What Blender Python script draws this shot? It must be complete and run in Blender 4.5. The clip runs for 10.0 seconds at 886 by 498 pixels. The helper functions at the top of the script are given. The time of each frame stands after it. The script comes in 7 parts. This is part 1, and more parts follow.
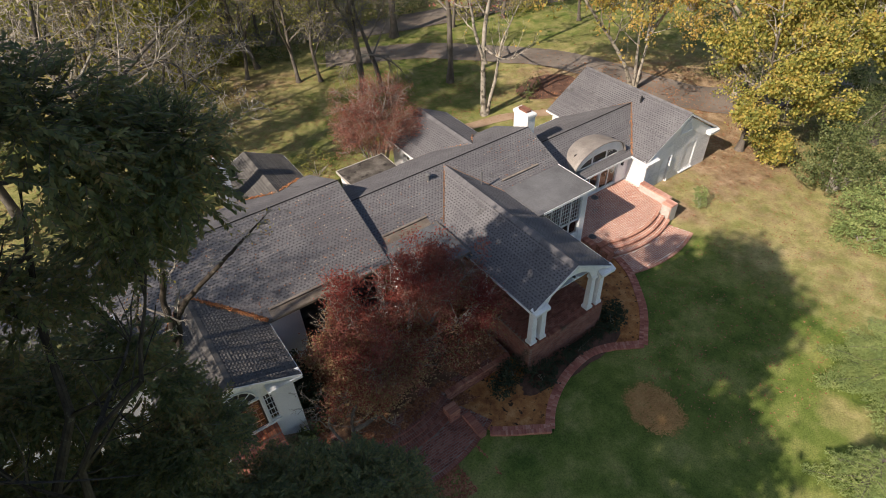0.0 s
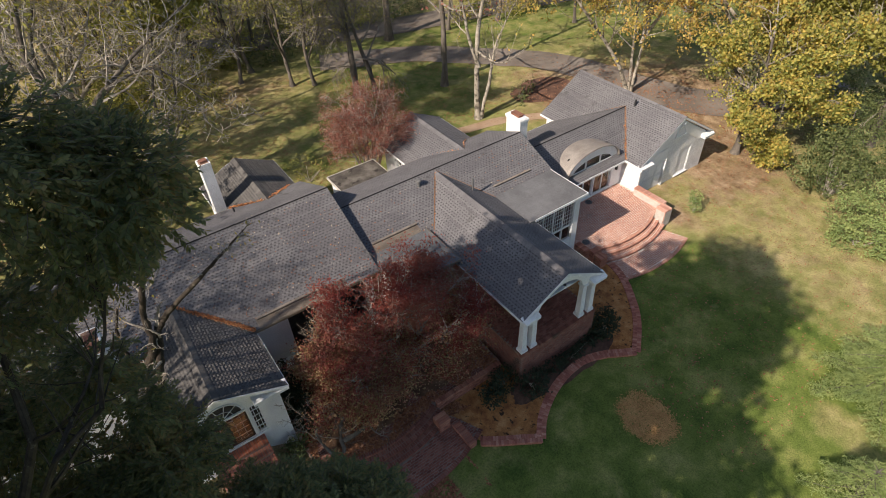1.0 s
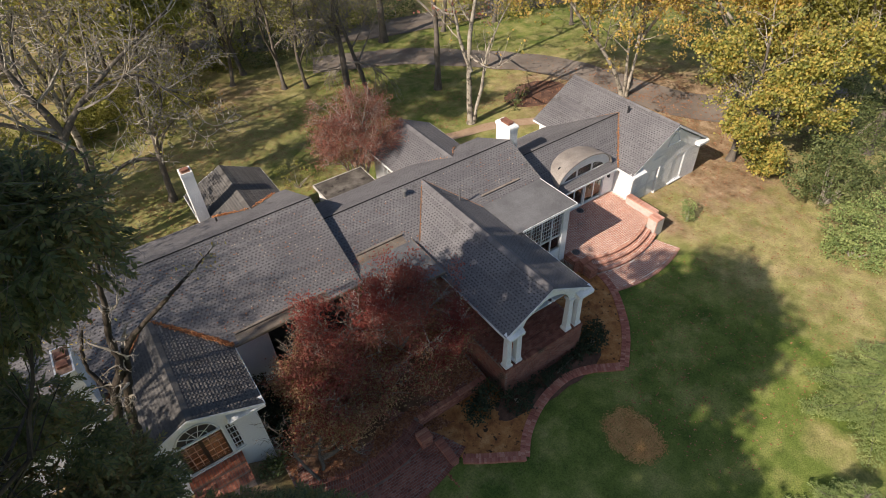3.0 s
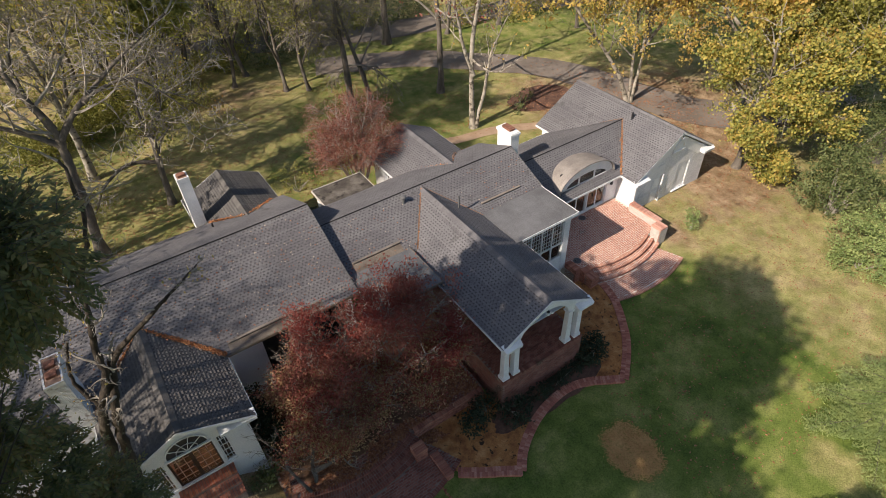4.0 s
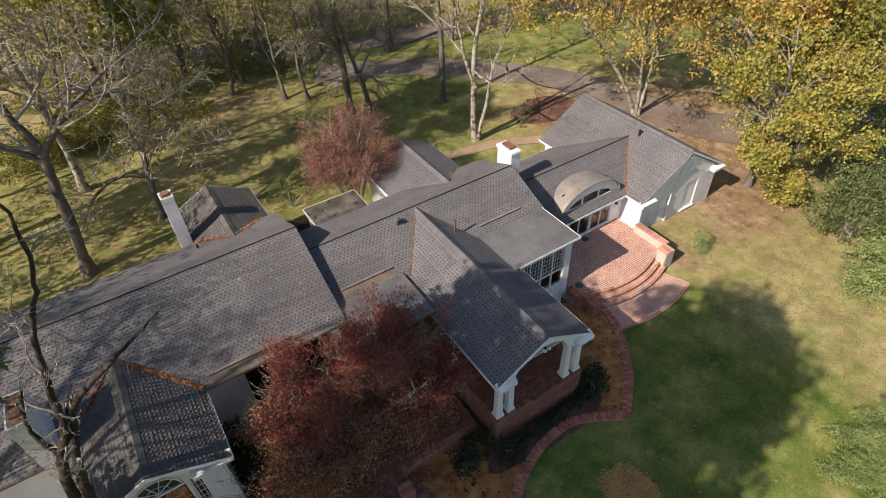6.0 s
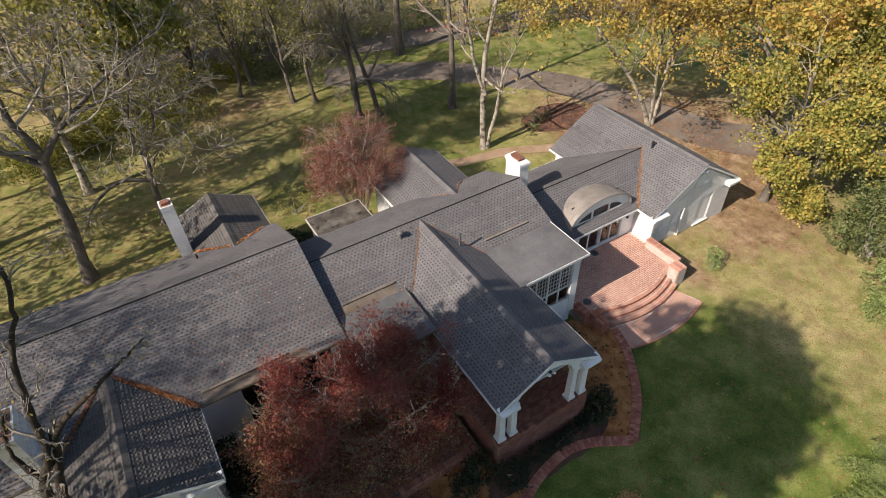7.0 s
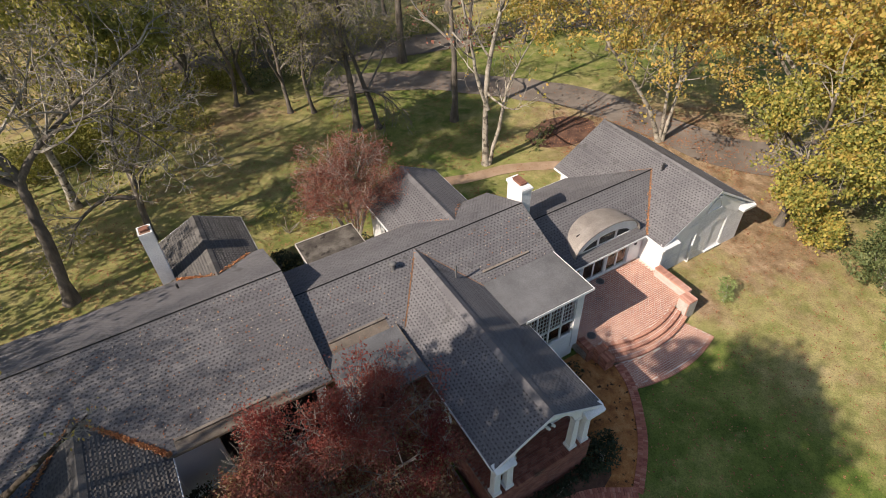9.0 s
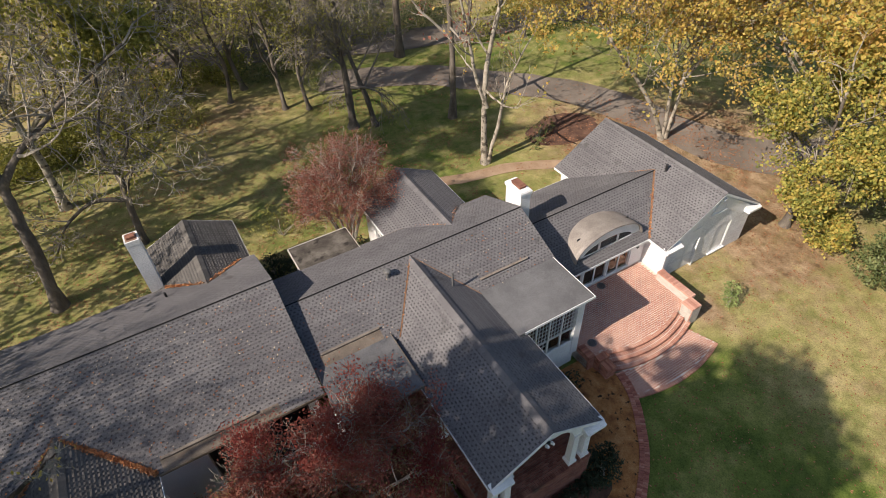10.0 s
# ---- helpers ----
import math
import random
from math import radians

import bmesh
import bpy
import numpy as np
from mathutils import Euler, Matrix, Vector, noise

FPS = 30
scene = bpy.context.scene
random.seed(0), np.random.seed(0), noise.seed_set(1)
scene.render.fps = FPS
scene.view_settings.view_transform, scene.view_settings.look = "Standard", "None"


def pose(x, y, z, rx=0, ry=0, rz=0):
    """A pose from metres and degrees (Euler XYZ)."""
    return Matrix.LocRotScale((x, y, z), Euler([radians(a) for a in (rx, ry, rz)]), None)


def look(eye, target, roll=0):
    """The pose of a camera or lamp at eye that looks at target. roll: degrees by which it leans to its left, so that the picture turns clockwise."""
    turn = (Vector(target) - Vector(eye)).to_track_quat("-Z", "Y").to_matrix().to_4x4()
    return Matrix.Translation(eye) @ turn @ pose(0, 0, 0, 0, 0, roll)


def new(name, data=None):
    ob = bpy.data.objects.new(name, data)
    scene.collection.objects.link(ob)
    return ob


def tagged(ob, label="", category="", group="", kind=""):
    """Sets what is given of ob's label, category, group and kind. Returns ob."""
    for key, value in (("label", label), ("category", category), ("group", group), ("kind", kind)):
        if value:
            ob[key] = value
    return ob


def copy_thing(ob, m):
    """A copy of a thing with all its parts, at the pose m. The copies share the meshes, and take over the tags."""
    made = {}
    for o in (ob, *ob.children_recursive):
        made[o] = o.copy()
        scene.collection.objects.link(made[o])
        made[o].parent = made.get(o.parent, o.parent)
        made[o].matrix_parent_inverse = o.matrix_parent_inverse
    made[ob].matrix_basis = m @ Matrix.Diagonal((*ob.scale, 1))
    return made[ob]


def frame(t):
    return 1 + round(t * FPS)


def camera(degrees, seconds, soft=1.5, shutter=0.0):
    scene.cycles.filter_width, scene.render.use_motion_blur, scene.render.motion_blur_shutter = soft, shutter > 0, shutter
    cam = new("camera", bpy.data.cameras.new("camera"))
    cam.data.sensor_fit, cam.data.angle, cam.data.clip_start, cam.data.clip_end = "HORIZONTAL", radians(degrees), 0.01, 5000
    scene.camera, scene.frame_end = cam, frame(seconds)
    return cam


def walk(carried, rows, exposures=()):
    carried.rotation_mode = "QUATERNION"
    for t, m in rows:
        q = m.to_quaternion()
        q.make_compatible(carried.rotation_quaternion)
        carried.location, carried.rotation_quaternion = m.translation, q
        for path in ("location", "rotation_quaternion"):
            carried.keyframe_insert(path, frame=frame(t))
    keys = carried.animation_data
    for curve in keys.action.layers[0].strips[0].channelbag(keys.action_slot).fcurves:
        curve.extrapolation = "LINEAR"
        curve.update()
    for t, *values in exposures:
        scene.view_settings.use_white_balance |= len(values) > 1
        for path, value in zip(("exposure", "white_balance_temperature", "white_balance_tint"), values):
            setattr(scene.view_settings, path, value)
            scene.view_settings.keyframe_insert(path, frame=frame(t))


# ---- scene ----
# camera and its way
cam = camera(75.8, 10.0, soft=0.6)
PATH = [
    (0, (-12.274, -11.637, 20.585), (-8.150, -5.380, 13.963), -2.78),
    (0.5, (-11.937, -11.611, 20.613), (-7.823, -5.346, 13.993), -2.99),
    (1, (-11.606, -11.588, 20.645), (-7.495, -5.319, 14.028), -3.09),
    (1.5, (-11.301, -11.565, 20.684), (-7.199, -5.296, 14.061), -3.10),
    (2, (-11.016, -11.531, 20.726), (-6.922, -5.271, 14.088), -2.99),
    (2.5, (-10.733, -11.471, 20.773), (-6.647, -5.219, 14.123), -3.00),
    (4, (-9.821, -11.095, 20.852), (-5.844, -4.780, 14.196), -2.95),
    (4.5, (-9.472, -10.882, 20.859), (-5.515, -4.553, 14.204), -2.94),
    (5, (-9.099, -10.604, 20.873), (-5.162, -4.261, 14.220), -2.97),
    (6.5, (-7.933, -9.609, 20.924), (-4.134, -3.193, 14.260), -2.76),
    (7, (-7.544, -9.235, 20.950), (-3.834, -2.770, 14.284), -2.68),
    (7.5, (-7.152, -8.847, 20.971), (-3.516, -2.345, 14.300), -2.57),
    (8, (-6.752, -8.442, 20.983), (-3.137, -1.934, 14.307), -2.56),
    (8.5, (-6.367, -8.028, 20.994), (-2.759, -1.519, 14.314), -2.59),
    (9, (-5.988, -7.606, 20.997), (-2.384, -1.102, 14.309), -2.52),
    (9.5, (-5.623, -7.189, 21.004), (-2.044, -0.710, 14.280), -2.51),
    (10, (-5.275, -6.785, 21.011), (-1.746, -0.374, 14.196), -2.69),
]
walk(cam, [(t, look(eye, target, roll)) for t, eye, target, roll in PATH])

# world and sun: clear autumn sun from the west, low
TO_SUN = Vector((-4.92, -0.60, 3.95)).normalized()
world = bpy.data.worlds.new("sky")
scene.world = world
world.use_nodes = True
wn = world.node_tree.nodes
sky = wn.new("ShaderNodeTexSky")
sky.sky_type = "NISHITA"
sky.sun_disc = False
sky.sun_elevation = math.asin(TO_SUN.z)
sky.sun_rotation = math.atan2(TO_SUN.x, TO_SUN.y)
sky.air_density, sky.dust_density = 1.0, 1.2
wn["Background"].inputs["Strength"].default_value = 0.09
world.node_tree.links.new(sky.outputs["Color"], wn["Background"].inputs["Color"])
sun = new("sun", bpy.data.lights.new("sun", "SUN"))
sun.data.energy, sun.data.angle, sun.data.color = 5.0, radians(0.5), (1.0, 0.865, 0.735)
sun.matrix_world = look(TO_SUN * 60, (0, 0, 0))
scene.view_settings.exposure = 0.55

# ---------------------------------------------------------------- materials


def mat(name, stops, scale=6.0, fine=60.0, rough=0.8, bump=0.2, island=0.0, metal=0.0, translucent=0.0, stretch=(1, 1, 1), spots=None, spread=0.18):
    """A procedural surface: coarse noise picks a colour between the stops, fine noise shades it and gives relief.
    island: share of the colour taken from each loose piece's own random number. spots: (colour, scale, threshold)."""
    m = bpy.data.materials.new(name)
    m.use_nodes = True
    t = m.node_tree
    n, ln = t.nodes, t.links.new
    bsdf = n["Principled BSDF"]
    geo = n.new("ShaderNodeNewGeometry")
    mp = n.new("ShaderNodeMapping")
    mp.inputs["Scale"].default_value = stretch
    ln(geo.outputs["Position"], mp.inputs["Vector"])
    a = n.new("ShaderNodeTexNoise")
    a.inputs["Scale"].default_value, a.inputs["Detail"].default_value, a.inputs["Roughness"].default_value = scale, 5, 0.6
    b = n.new("ShaderNodeTexNoise")
    b.inputs["Scale"].default_value, b.inputs["Detail"].default_value = fine, 3
    ln(mp.outputs[0], a.inputs["Vector"])
    ln(mp.outputs[0], b.inputs["Vector"])
    fac = a.outputs["Fac"]
    rmp = n.new("ShaderNodeMapRange")
    rmp.inputs["From Min"].default_value, rmp.inputs["From Max"].default_value = 0.5 - spread, 0.5 + spread
    ln(fac, rmp.inputs["Value"])
    fac = rmp.outputs[0]
    if island:
        mx = n.new("ShaderNodeMix")
        mx.inputs[0].default_value = island
        ln(fac, mx.inputs[2])
        ln(geo.outputs["Random Per Island"], mx.inputs[3])
        fac = mx.outputs[0]
    ramp = n.new("ShaderNodeValToRGB")
    el = ramp.color_ramp.elements
    while len(el) < len(stops):
        el.new(0.5)
    for i, c in enumerate(stops):
        el[i].position = i / max(1, len(stops) - 1)
        el[i].color = (*c, 1)
    ln(fac, ramp.inputs["Fac"])
    col = ramp.outputs["Color"]
    mul = n.new("ShaderNodeMix")
    mul.data_type, mul.blend_type = "RGBA", "MULTIPLY"
    mul.inputs[0].default_value = 1.0
    mr = n.new("ShaderNodeMapRange")
    mr.inputs["From Min"].default_value, mr.inputs["From Max"].default_value = 0.3, 0.7
    mr.inputs["To Min"].default_value, mr.inputs["To Max"].default_value = 0.78, 1.12
    ln(b.outputs["Fac"], mr.inputs["Value"])
    ln(col, mul.inputs[6])
    ln(mr.outputs[0], mul.inputs[7])
    col = mul.outputs[2]
    if spots:
        c3, sc3, th = spots
        w = n.new("ShaderNodeTexNoise")
        w.inputs["Scale"].default_value, w.inputs["Detail"].default_value = sc3, 4
        ln(geo.outputs["Position"], w.inputs["Vector"])
        r3 = n.new("ShaderNodeMapRange")
        r3.inputs["From Min"].default_value, r3.inputs["From Max"].default_value = th, th + 0.08
        ln(w.outputs["Fac"], r3.inputs["Value"])
        m3 = n.new("ShaderNodeMix")
        m3.data_type = "RGBA"
        ln(r3.outputs[0], m3.inputs[0])
        ln(col, m3.inputs[6])
        m3.inputs[7].default_value = (*c3, 1)
        col = m3.outputs[2]
    ln(col, bsdf.inputs["Base Color"])
    bsdf.inputs["Roughness"].default_value = rough
    bsdf.inputs["Metallic"].default_value = metal
    bsdf.inputs["Specular IOR Level"].default_value = 0.3
    if bump:
        bp = n.new("ShaderNodeBump")
        bp.inputs["Strength"].default_value, bp.inputs["Distance"].default_value = bump, 0.02
        ln(b.outputs["Fac"], bp.inputs["Height"])
        ln(bp.outputs[0], bsdf.inputs["Normal"])
    if translucent:
        tr = n.new("ShaderNodeBsdfTranslucent")
        ln(col, tr.inputs["Color"])
        ms = n.new("ShaderNodeMixShader")
        ms.inputs[0].default_value = translucent
        ln(bsdf.outputs[0], ms.inputs[1])
        ln(tr.outputs[0], ms.inputs[2])
        ln(ms.outputs[0], n["Material Output"].inputs["Surface"])
    return m


M_SHINGLE = mat("shingle", [(0.101, 0.097, 0.104), (0.143, 0.138, 0.144), (0.19, 0.184, 0.188)], 0.4, 30, 0.9, 0.35, island=0.42, spots=((0.085, 0.083, 0.082), 1.3, 0.64))
# older brown shingles, darkened further for the shade of overhanging twigs
M_SHINGLE_OLD_SHADED = mat("aged_shaded_shingle", [(0.07, 0.066, 0.063), (0.108, 0.102, 0.097), (0.155, 0.146, 0.137)], 0.5, 30, 0.95, 0.35, island=0.42, spots=((0.06, 0.057, 0.054), 1.3, 0.62))
M_DECK = mat("shingle_recess", [(0.062, 0.06, 0.063), (0.092, 0.089, 0.092)], 1.2, 40, 0.95, 0.3)
M_FLAT = mat("membrane_roof", [(0.105, 0.105, 0.108), (0.165, 0.165, 0.17)], 0.7, 25, 0.85, 0.15)
M_FLAT_OLD = mat("weathered_membrane", [(0.05, 0.043, 0.038), (0.09, 0.08, 0.068), (0.16, 0.145, 0.125)], 1.6, 25, 0.9, 0.2, spots=((0.03, 0.026, 0.023), 2.2, 0.56))
M_WHITE = mat("white_paint", [(0.70, 0.71, 0.72), (0.82, 0.82, 0.81)], 0.8, 30, 0.6, 0.08)
M_WBRICK = mat("painted_brick", [(0.62, 0.63, 0.64), (0.78, 0.78, 0.77)], 1.0, 18, 0.7, 0.5)
M_TRIM = mat("trim_paint", [(0.66, 0.67, 0.68), (0.82, 0.82, 0.82)], 2.0, 50, 0.5, 0.05)
M_BRICK = mat("red_brick", [(0.19, 0.07, 0.05), (0.37, 0.15, 0.10), (0.52, 0.27, 0.18)], 1.3, 50, 0.85, 0.3, island=0.65)
M_BRICK_PALE = mat("pale_red_brick", [(0.36, 0.17, 0.125), (0.54, 0.29, 0.22), (0.68, 0.44, 0.35)], 1.3, 50, 0.85, 0.3, island=0.65)
M_COPING = mat("coping_red_brick", [(0.25, 0.085, 0.062), (0.41, 0.165, 0.115), (0.56, 0.31, 0.23)], 1.3, 50, 0.85, 0.3, island=0.65)
# darker brick for the shaded porch and terrace: their shade is in the colour
M_BRICK_DARK = mat("shaded_brick", [(0.12, 0.045, 0.034), (0.23, 0.09, 0.064), (0.34, 0.165, 0.12)], 1.0, 50, 0.9, 0.3, island=0.55, spots=((0.09, 0.055, 0.04), 0.8, 0.6))
M_PAVER = mat("patio_paver", [(0.27, 0.115, 0.08), (0.43, 0.2, 0.14), (0.57, 0.34, 0.25)], 1.0, 50, 0.85, 0.3, island=0.6, spots=((0.2, 0.12, 0.09), 0.9, 0.66))
M_MORTAR = mat("mortar", [(0.55, 0.48, 0.42), (0.74, 0.67, 0.60)], 3, 60, 0.95, 0.3)
# darker joints for low walls, porch and the shaded terrace
M_MORTAR_DARK = mat("dark_mortar", [(0.17, 0.12, 0.10), (0.30, 0.23, 0.19)], 3, 60, 0.95, 0.3)
M_GUTTER = mat("brown_gutter", [(0.13, 0.105, 0.08), (0.24, 0.20, 0.155)], 1.5, 25, 0.7, 0.2)
M_COPPER = mat("copper_flashing", [(0.13, 0.075, 0.045), (0.27, 0.145, 0.08)], 5, 40, 0.6, 0.1)
M_TAN = mat("tan_metal_roof", [(0.21, 0.185, 0.165), (0.31, 0.28, 0.25)], 1.2, 20, 0.45, 0.05)
# for metal fittings, and for unlit interiors whose gloom it stands for
M_DARKM = mat("dark_metal_and_gloom", [(0.02, 0.02, 0.022), (0.05, 0.05, 0.055)], 4, 40, 0.5, 0.1)
M_RIDGE_SHADE = mat("ridge_shade_paint", [(0.008, 0.008, 0.008), (0.016, 0.016, 0.016)], 4, 40, 0.9, 0)
M_PIPE = mat("pipe_metal", [(0.10, 0.10, 0.10), (0.16, 0.16, 0.16)], 4, 40, 0.5, 0.1)
M_STONE = mat("stone_cap", [(0.40, 0.37, 0.33), (0.55, 0.51, 0.46)], 3, 40, 0.85, 0.3)
M_WOODD = mat("stained_door_wood", [(0.16, 0.06, 0.03), (0.30, 0.13, 0.07)], 3, 30, 0.5, 0.1, stretch=(4, 4, 0.5))
M_DOORFRAME = mat("dark_door_frame", [(0.03, 0.02, 0.015), (0.07, 0.045, 0.032)], 3, 30, 0.5, 0.1)
M_DOORBAR = mat("faded_door_paint", [(0.28, 0.2, 0.17), (0.42, 0.33, 0.29)], 3, 30, 0.6, 0.1)
M_FLOORIN = mat("interior_floor", [(0.20, 0.10, 0.05), (0.33, 0.17, 0.09)], 2, 20, 0.5, 0.05)
M_BARK = mat("bark", [(0.07, 0.06, 0.05), (0.19, 0.165, 0.14)], 2.5, 25, 0.95, 0.8, stretch=(1, 1, 0.3))
M_BARK_DARK = mat("dark_bark", [(0.026, 0.021, 0.017), (0.078, 0.064, 0.051)], 4, 25, 0.95, 1.0, stretch=(1, 1, 0.35), spots=((0.14, 0.13, 0.10), 5, 0.64))
M_PALE = mat("pale_bark", [(0.19, 0.165, 0.13), (0.45, 0.405, 0.335)], 1.8, 20, 0.9, 0.5, spots=((0.09, 0.078, 0.06), 3.2, 0.53))
M_TWIG = mat("grey_twigs", [(0.17, 0.15, 0.125), (0.43, 0.39, 0.335)], 1.5, 20, 0.95, 0.3)
M_TWIG_PALE = mat("pale_lichened_twigs", [(0.17, 0.15, 0.125), (0.46, 0.42, 0.365)], 1.5, 20, 0.95, 0.3)
M_TWIG_BROWN = mat("brown_twigs", [(0.11, 0.095, 0.08), (0.28, 0.25, 0.215)], 1.5, 20, 0.95, 0.3)
M_LEAF_DARK = mat("dark_foliage", [(0.06, 0.08, 0.037), (0.12, 0.145, 0.06), (0.21, 0.2, 0.075), (0.31, 0.19, 0.08)], 0.9, 10, 0.7, 0, island=0.5, translucent=0.3)
M_LEAF_BOX = mat("box_foliage", [(0.018, 0.028, 0.016), (0.034, 0.048, 0.025), (0.062, 0.076, 0.036)], 0.7, 10, 0.6, 0, island=0.5, translucent=0.2)
M_LEAF_RED = mat("red_foliage", [(0.28, 0.046, 0.042), (0.3, 0.078, 0.062), (0.35, 0.14, 0.105), (0.34, 0.19, 0.13)], 0.4, 10, 0.7, 0, island=0.35, translucent=0.52)
M_LEAF_OLIVE = mat("olive_red_foliage", [(0.24, 0.105, 0.08), (0.32, 0.24, 0.11), (0.46, 0.32, 0.18), (0.52, 0.29, 0.2)], 0.6, 10, 0.7, 0, island=0.55, translucent=0.45)
M_LEAF_PINK = mat("faded_red_foliage", [(0.18, 0.06, 0.042), (0.31, 0.115, 0.08), (0.38, 0.21, 0.155)], 0.8, 10, 0.7, 0, island=0.65, translucent=0.35)
M_LEAF_YEL = mat("yellow_foliage", [(0.13, 0.14, 0.04), (0.36, 0.33, 0.08), (0.62, 0.48, 0.13), (0.6, 0.38, 0.11), (0.36, 0.19, 0.075)], 0.7, 10, 0.65, 0, island=0.55, translucent=0.48)
M_LEAF_YG = mat("yellow_green_foliage", [(0.075, 0.1, 0.03), (0.22, 0.25, 0.065), (0.42, 0.4, 0.1), (0.6, 0.47, 0.12), (0.48, 0.28, 0.09)], 0.8, 10, 0.65, 0, island=0.65, translucent=0.45)
M_LEAF_GRN = mat("green_foliage", [(0.13, 0.145, 0.037), (0.29, 0.285, 0.066), (0.48, 0.42, 0.12)], 0.6, 10, 0.65, 0, island=0.6, translucent=0.45)
M_HOLLY = mat("shrub_foliage", [(0.05, 0.075, 0.026), (0.125, 0.155, 0.055), (0.25, 0.26, 0.105)], 0.8, 10, 0.6, 0, island=0.6, translucent=0.25)
M_PINE = mat("needle_foliage", [(0.12, 0.175, 0.07), (0.26, 0.33, 0.115), (0.43, 0.46, 0.18)], 1.3, 10, 0.7, 0, island=0.35, translucent=0.35)
M_LITTER = mat("fallen_leaves", [(0.13, 0.05, 0.025), (0.27, 0.115, 0.055), (0.40, 0.22, 0.12)], 2, 20, 0.85, 0, island=0.7)
M_RUST = mat("rust_leaves", [(0.25, 0.085, 0.035), (0.46, 0.2, 0.085), (0.6, 0.34, 0.17)], 2, 20, 0.85, 0, island=0.75)
M_LITTER_PALE = mat("pale_fallen_leaves", [(0.34, 0.27, 0.19), (0.5, 0.42, 0.32)], 2, 20, 0.85, 0, island=0.7)


def add_courses(m, along):
    """Brick courses in relief on a wall that runs along the axis."""
    t = m.node_tree
    n, ln = t.nodes, t.links.new
    geo, bsdf = n["Geometry"], n["Principled BSDF"]
    sep, com = n.new("ShaderNodeSeparateXYZ"), n.new("ShaderNodeCombineXYZ")
    ln(geo.outputs["Position"], sep.inputs[0])
    ln(sep.outputs[along], com.inputs["X"])
    ln(sep.outputs["Z"], com.inputs["Y"])
    br = n.new("ShaderNodeTexBrick")
    br.inputs["Scale"].default_value, br.inputs["Mortar Size"].default_value = 1.0, 0.008
    br.inputs["Brick Width"].default_value, br.inputs["Row Height"].default_value = 0.21, 0.075
    br.inputs["Color1"].default_value, br.inputs["Color2"].default_value = (1, 1, 1, 1), (0.86, 0.86, 0.87, 1)
    br.inputs["Mortar"].default_value = (0.7, 0.7, 0.71, 1)
    ln(com.outputs[0], br.inputs["Vector"])
    mx = n.new("ShaderNodeMix")
    mx.data_type, mx.blend_type = "RGBA", "MULTIPLY"
    mx.inputs[0].default_value = 1.0
    old = bsdf.inputs["Base Color"].links[0].from_socket
    ln(old, mx.inputs[6])
    ln(br.outputs["Color"], mx.inputs[7])
    ln(mx.outputs[2], bsdf.inputs["Base Color"])
    bp = n.new("ShaderNodeBump")
    bp.inputs["Strength"].default_value, bp.inputs["Distance"].default_value = 0.9, 0.02
    ln(br.outputs["Color"], bp.inputs["Height"])
    ln(bsdf.inputs["Normal"].links[0].from_socket, bp.inputs["Normal"])
    ln(bp.outputs[0], bsdf.inputs["Normal"])
    return m


M_WBRICK_X = add_courses(mat("painted_brick_courses", [(0.74, 0.75, 0.76), (0.86, 0.86, 0.85)], 1.0, 18, 0.7, 0.5), "X")

def glass_mat():
    m = bpy.data.materials.new("window_glass")
    m.use_nodes = True
    b = m.node_tree.nodes["Principled BSDF"]
    b.inputs["Base Color"].default_value = (0.9, 0.94, 0.95, 1)
    b.inputs["Roughness"].default_value = 0.03
    b.inputs["Transmission Weight"].default_value = 1.0
    b.inputs["IOR"].default_value = 1.45
    return m


M_GLASS = glass_mat()


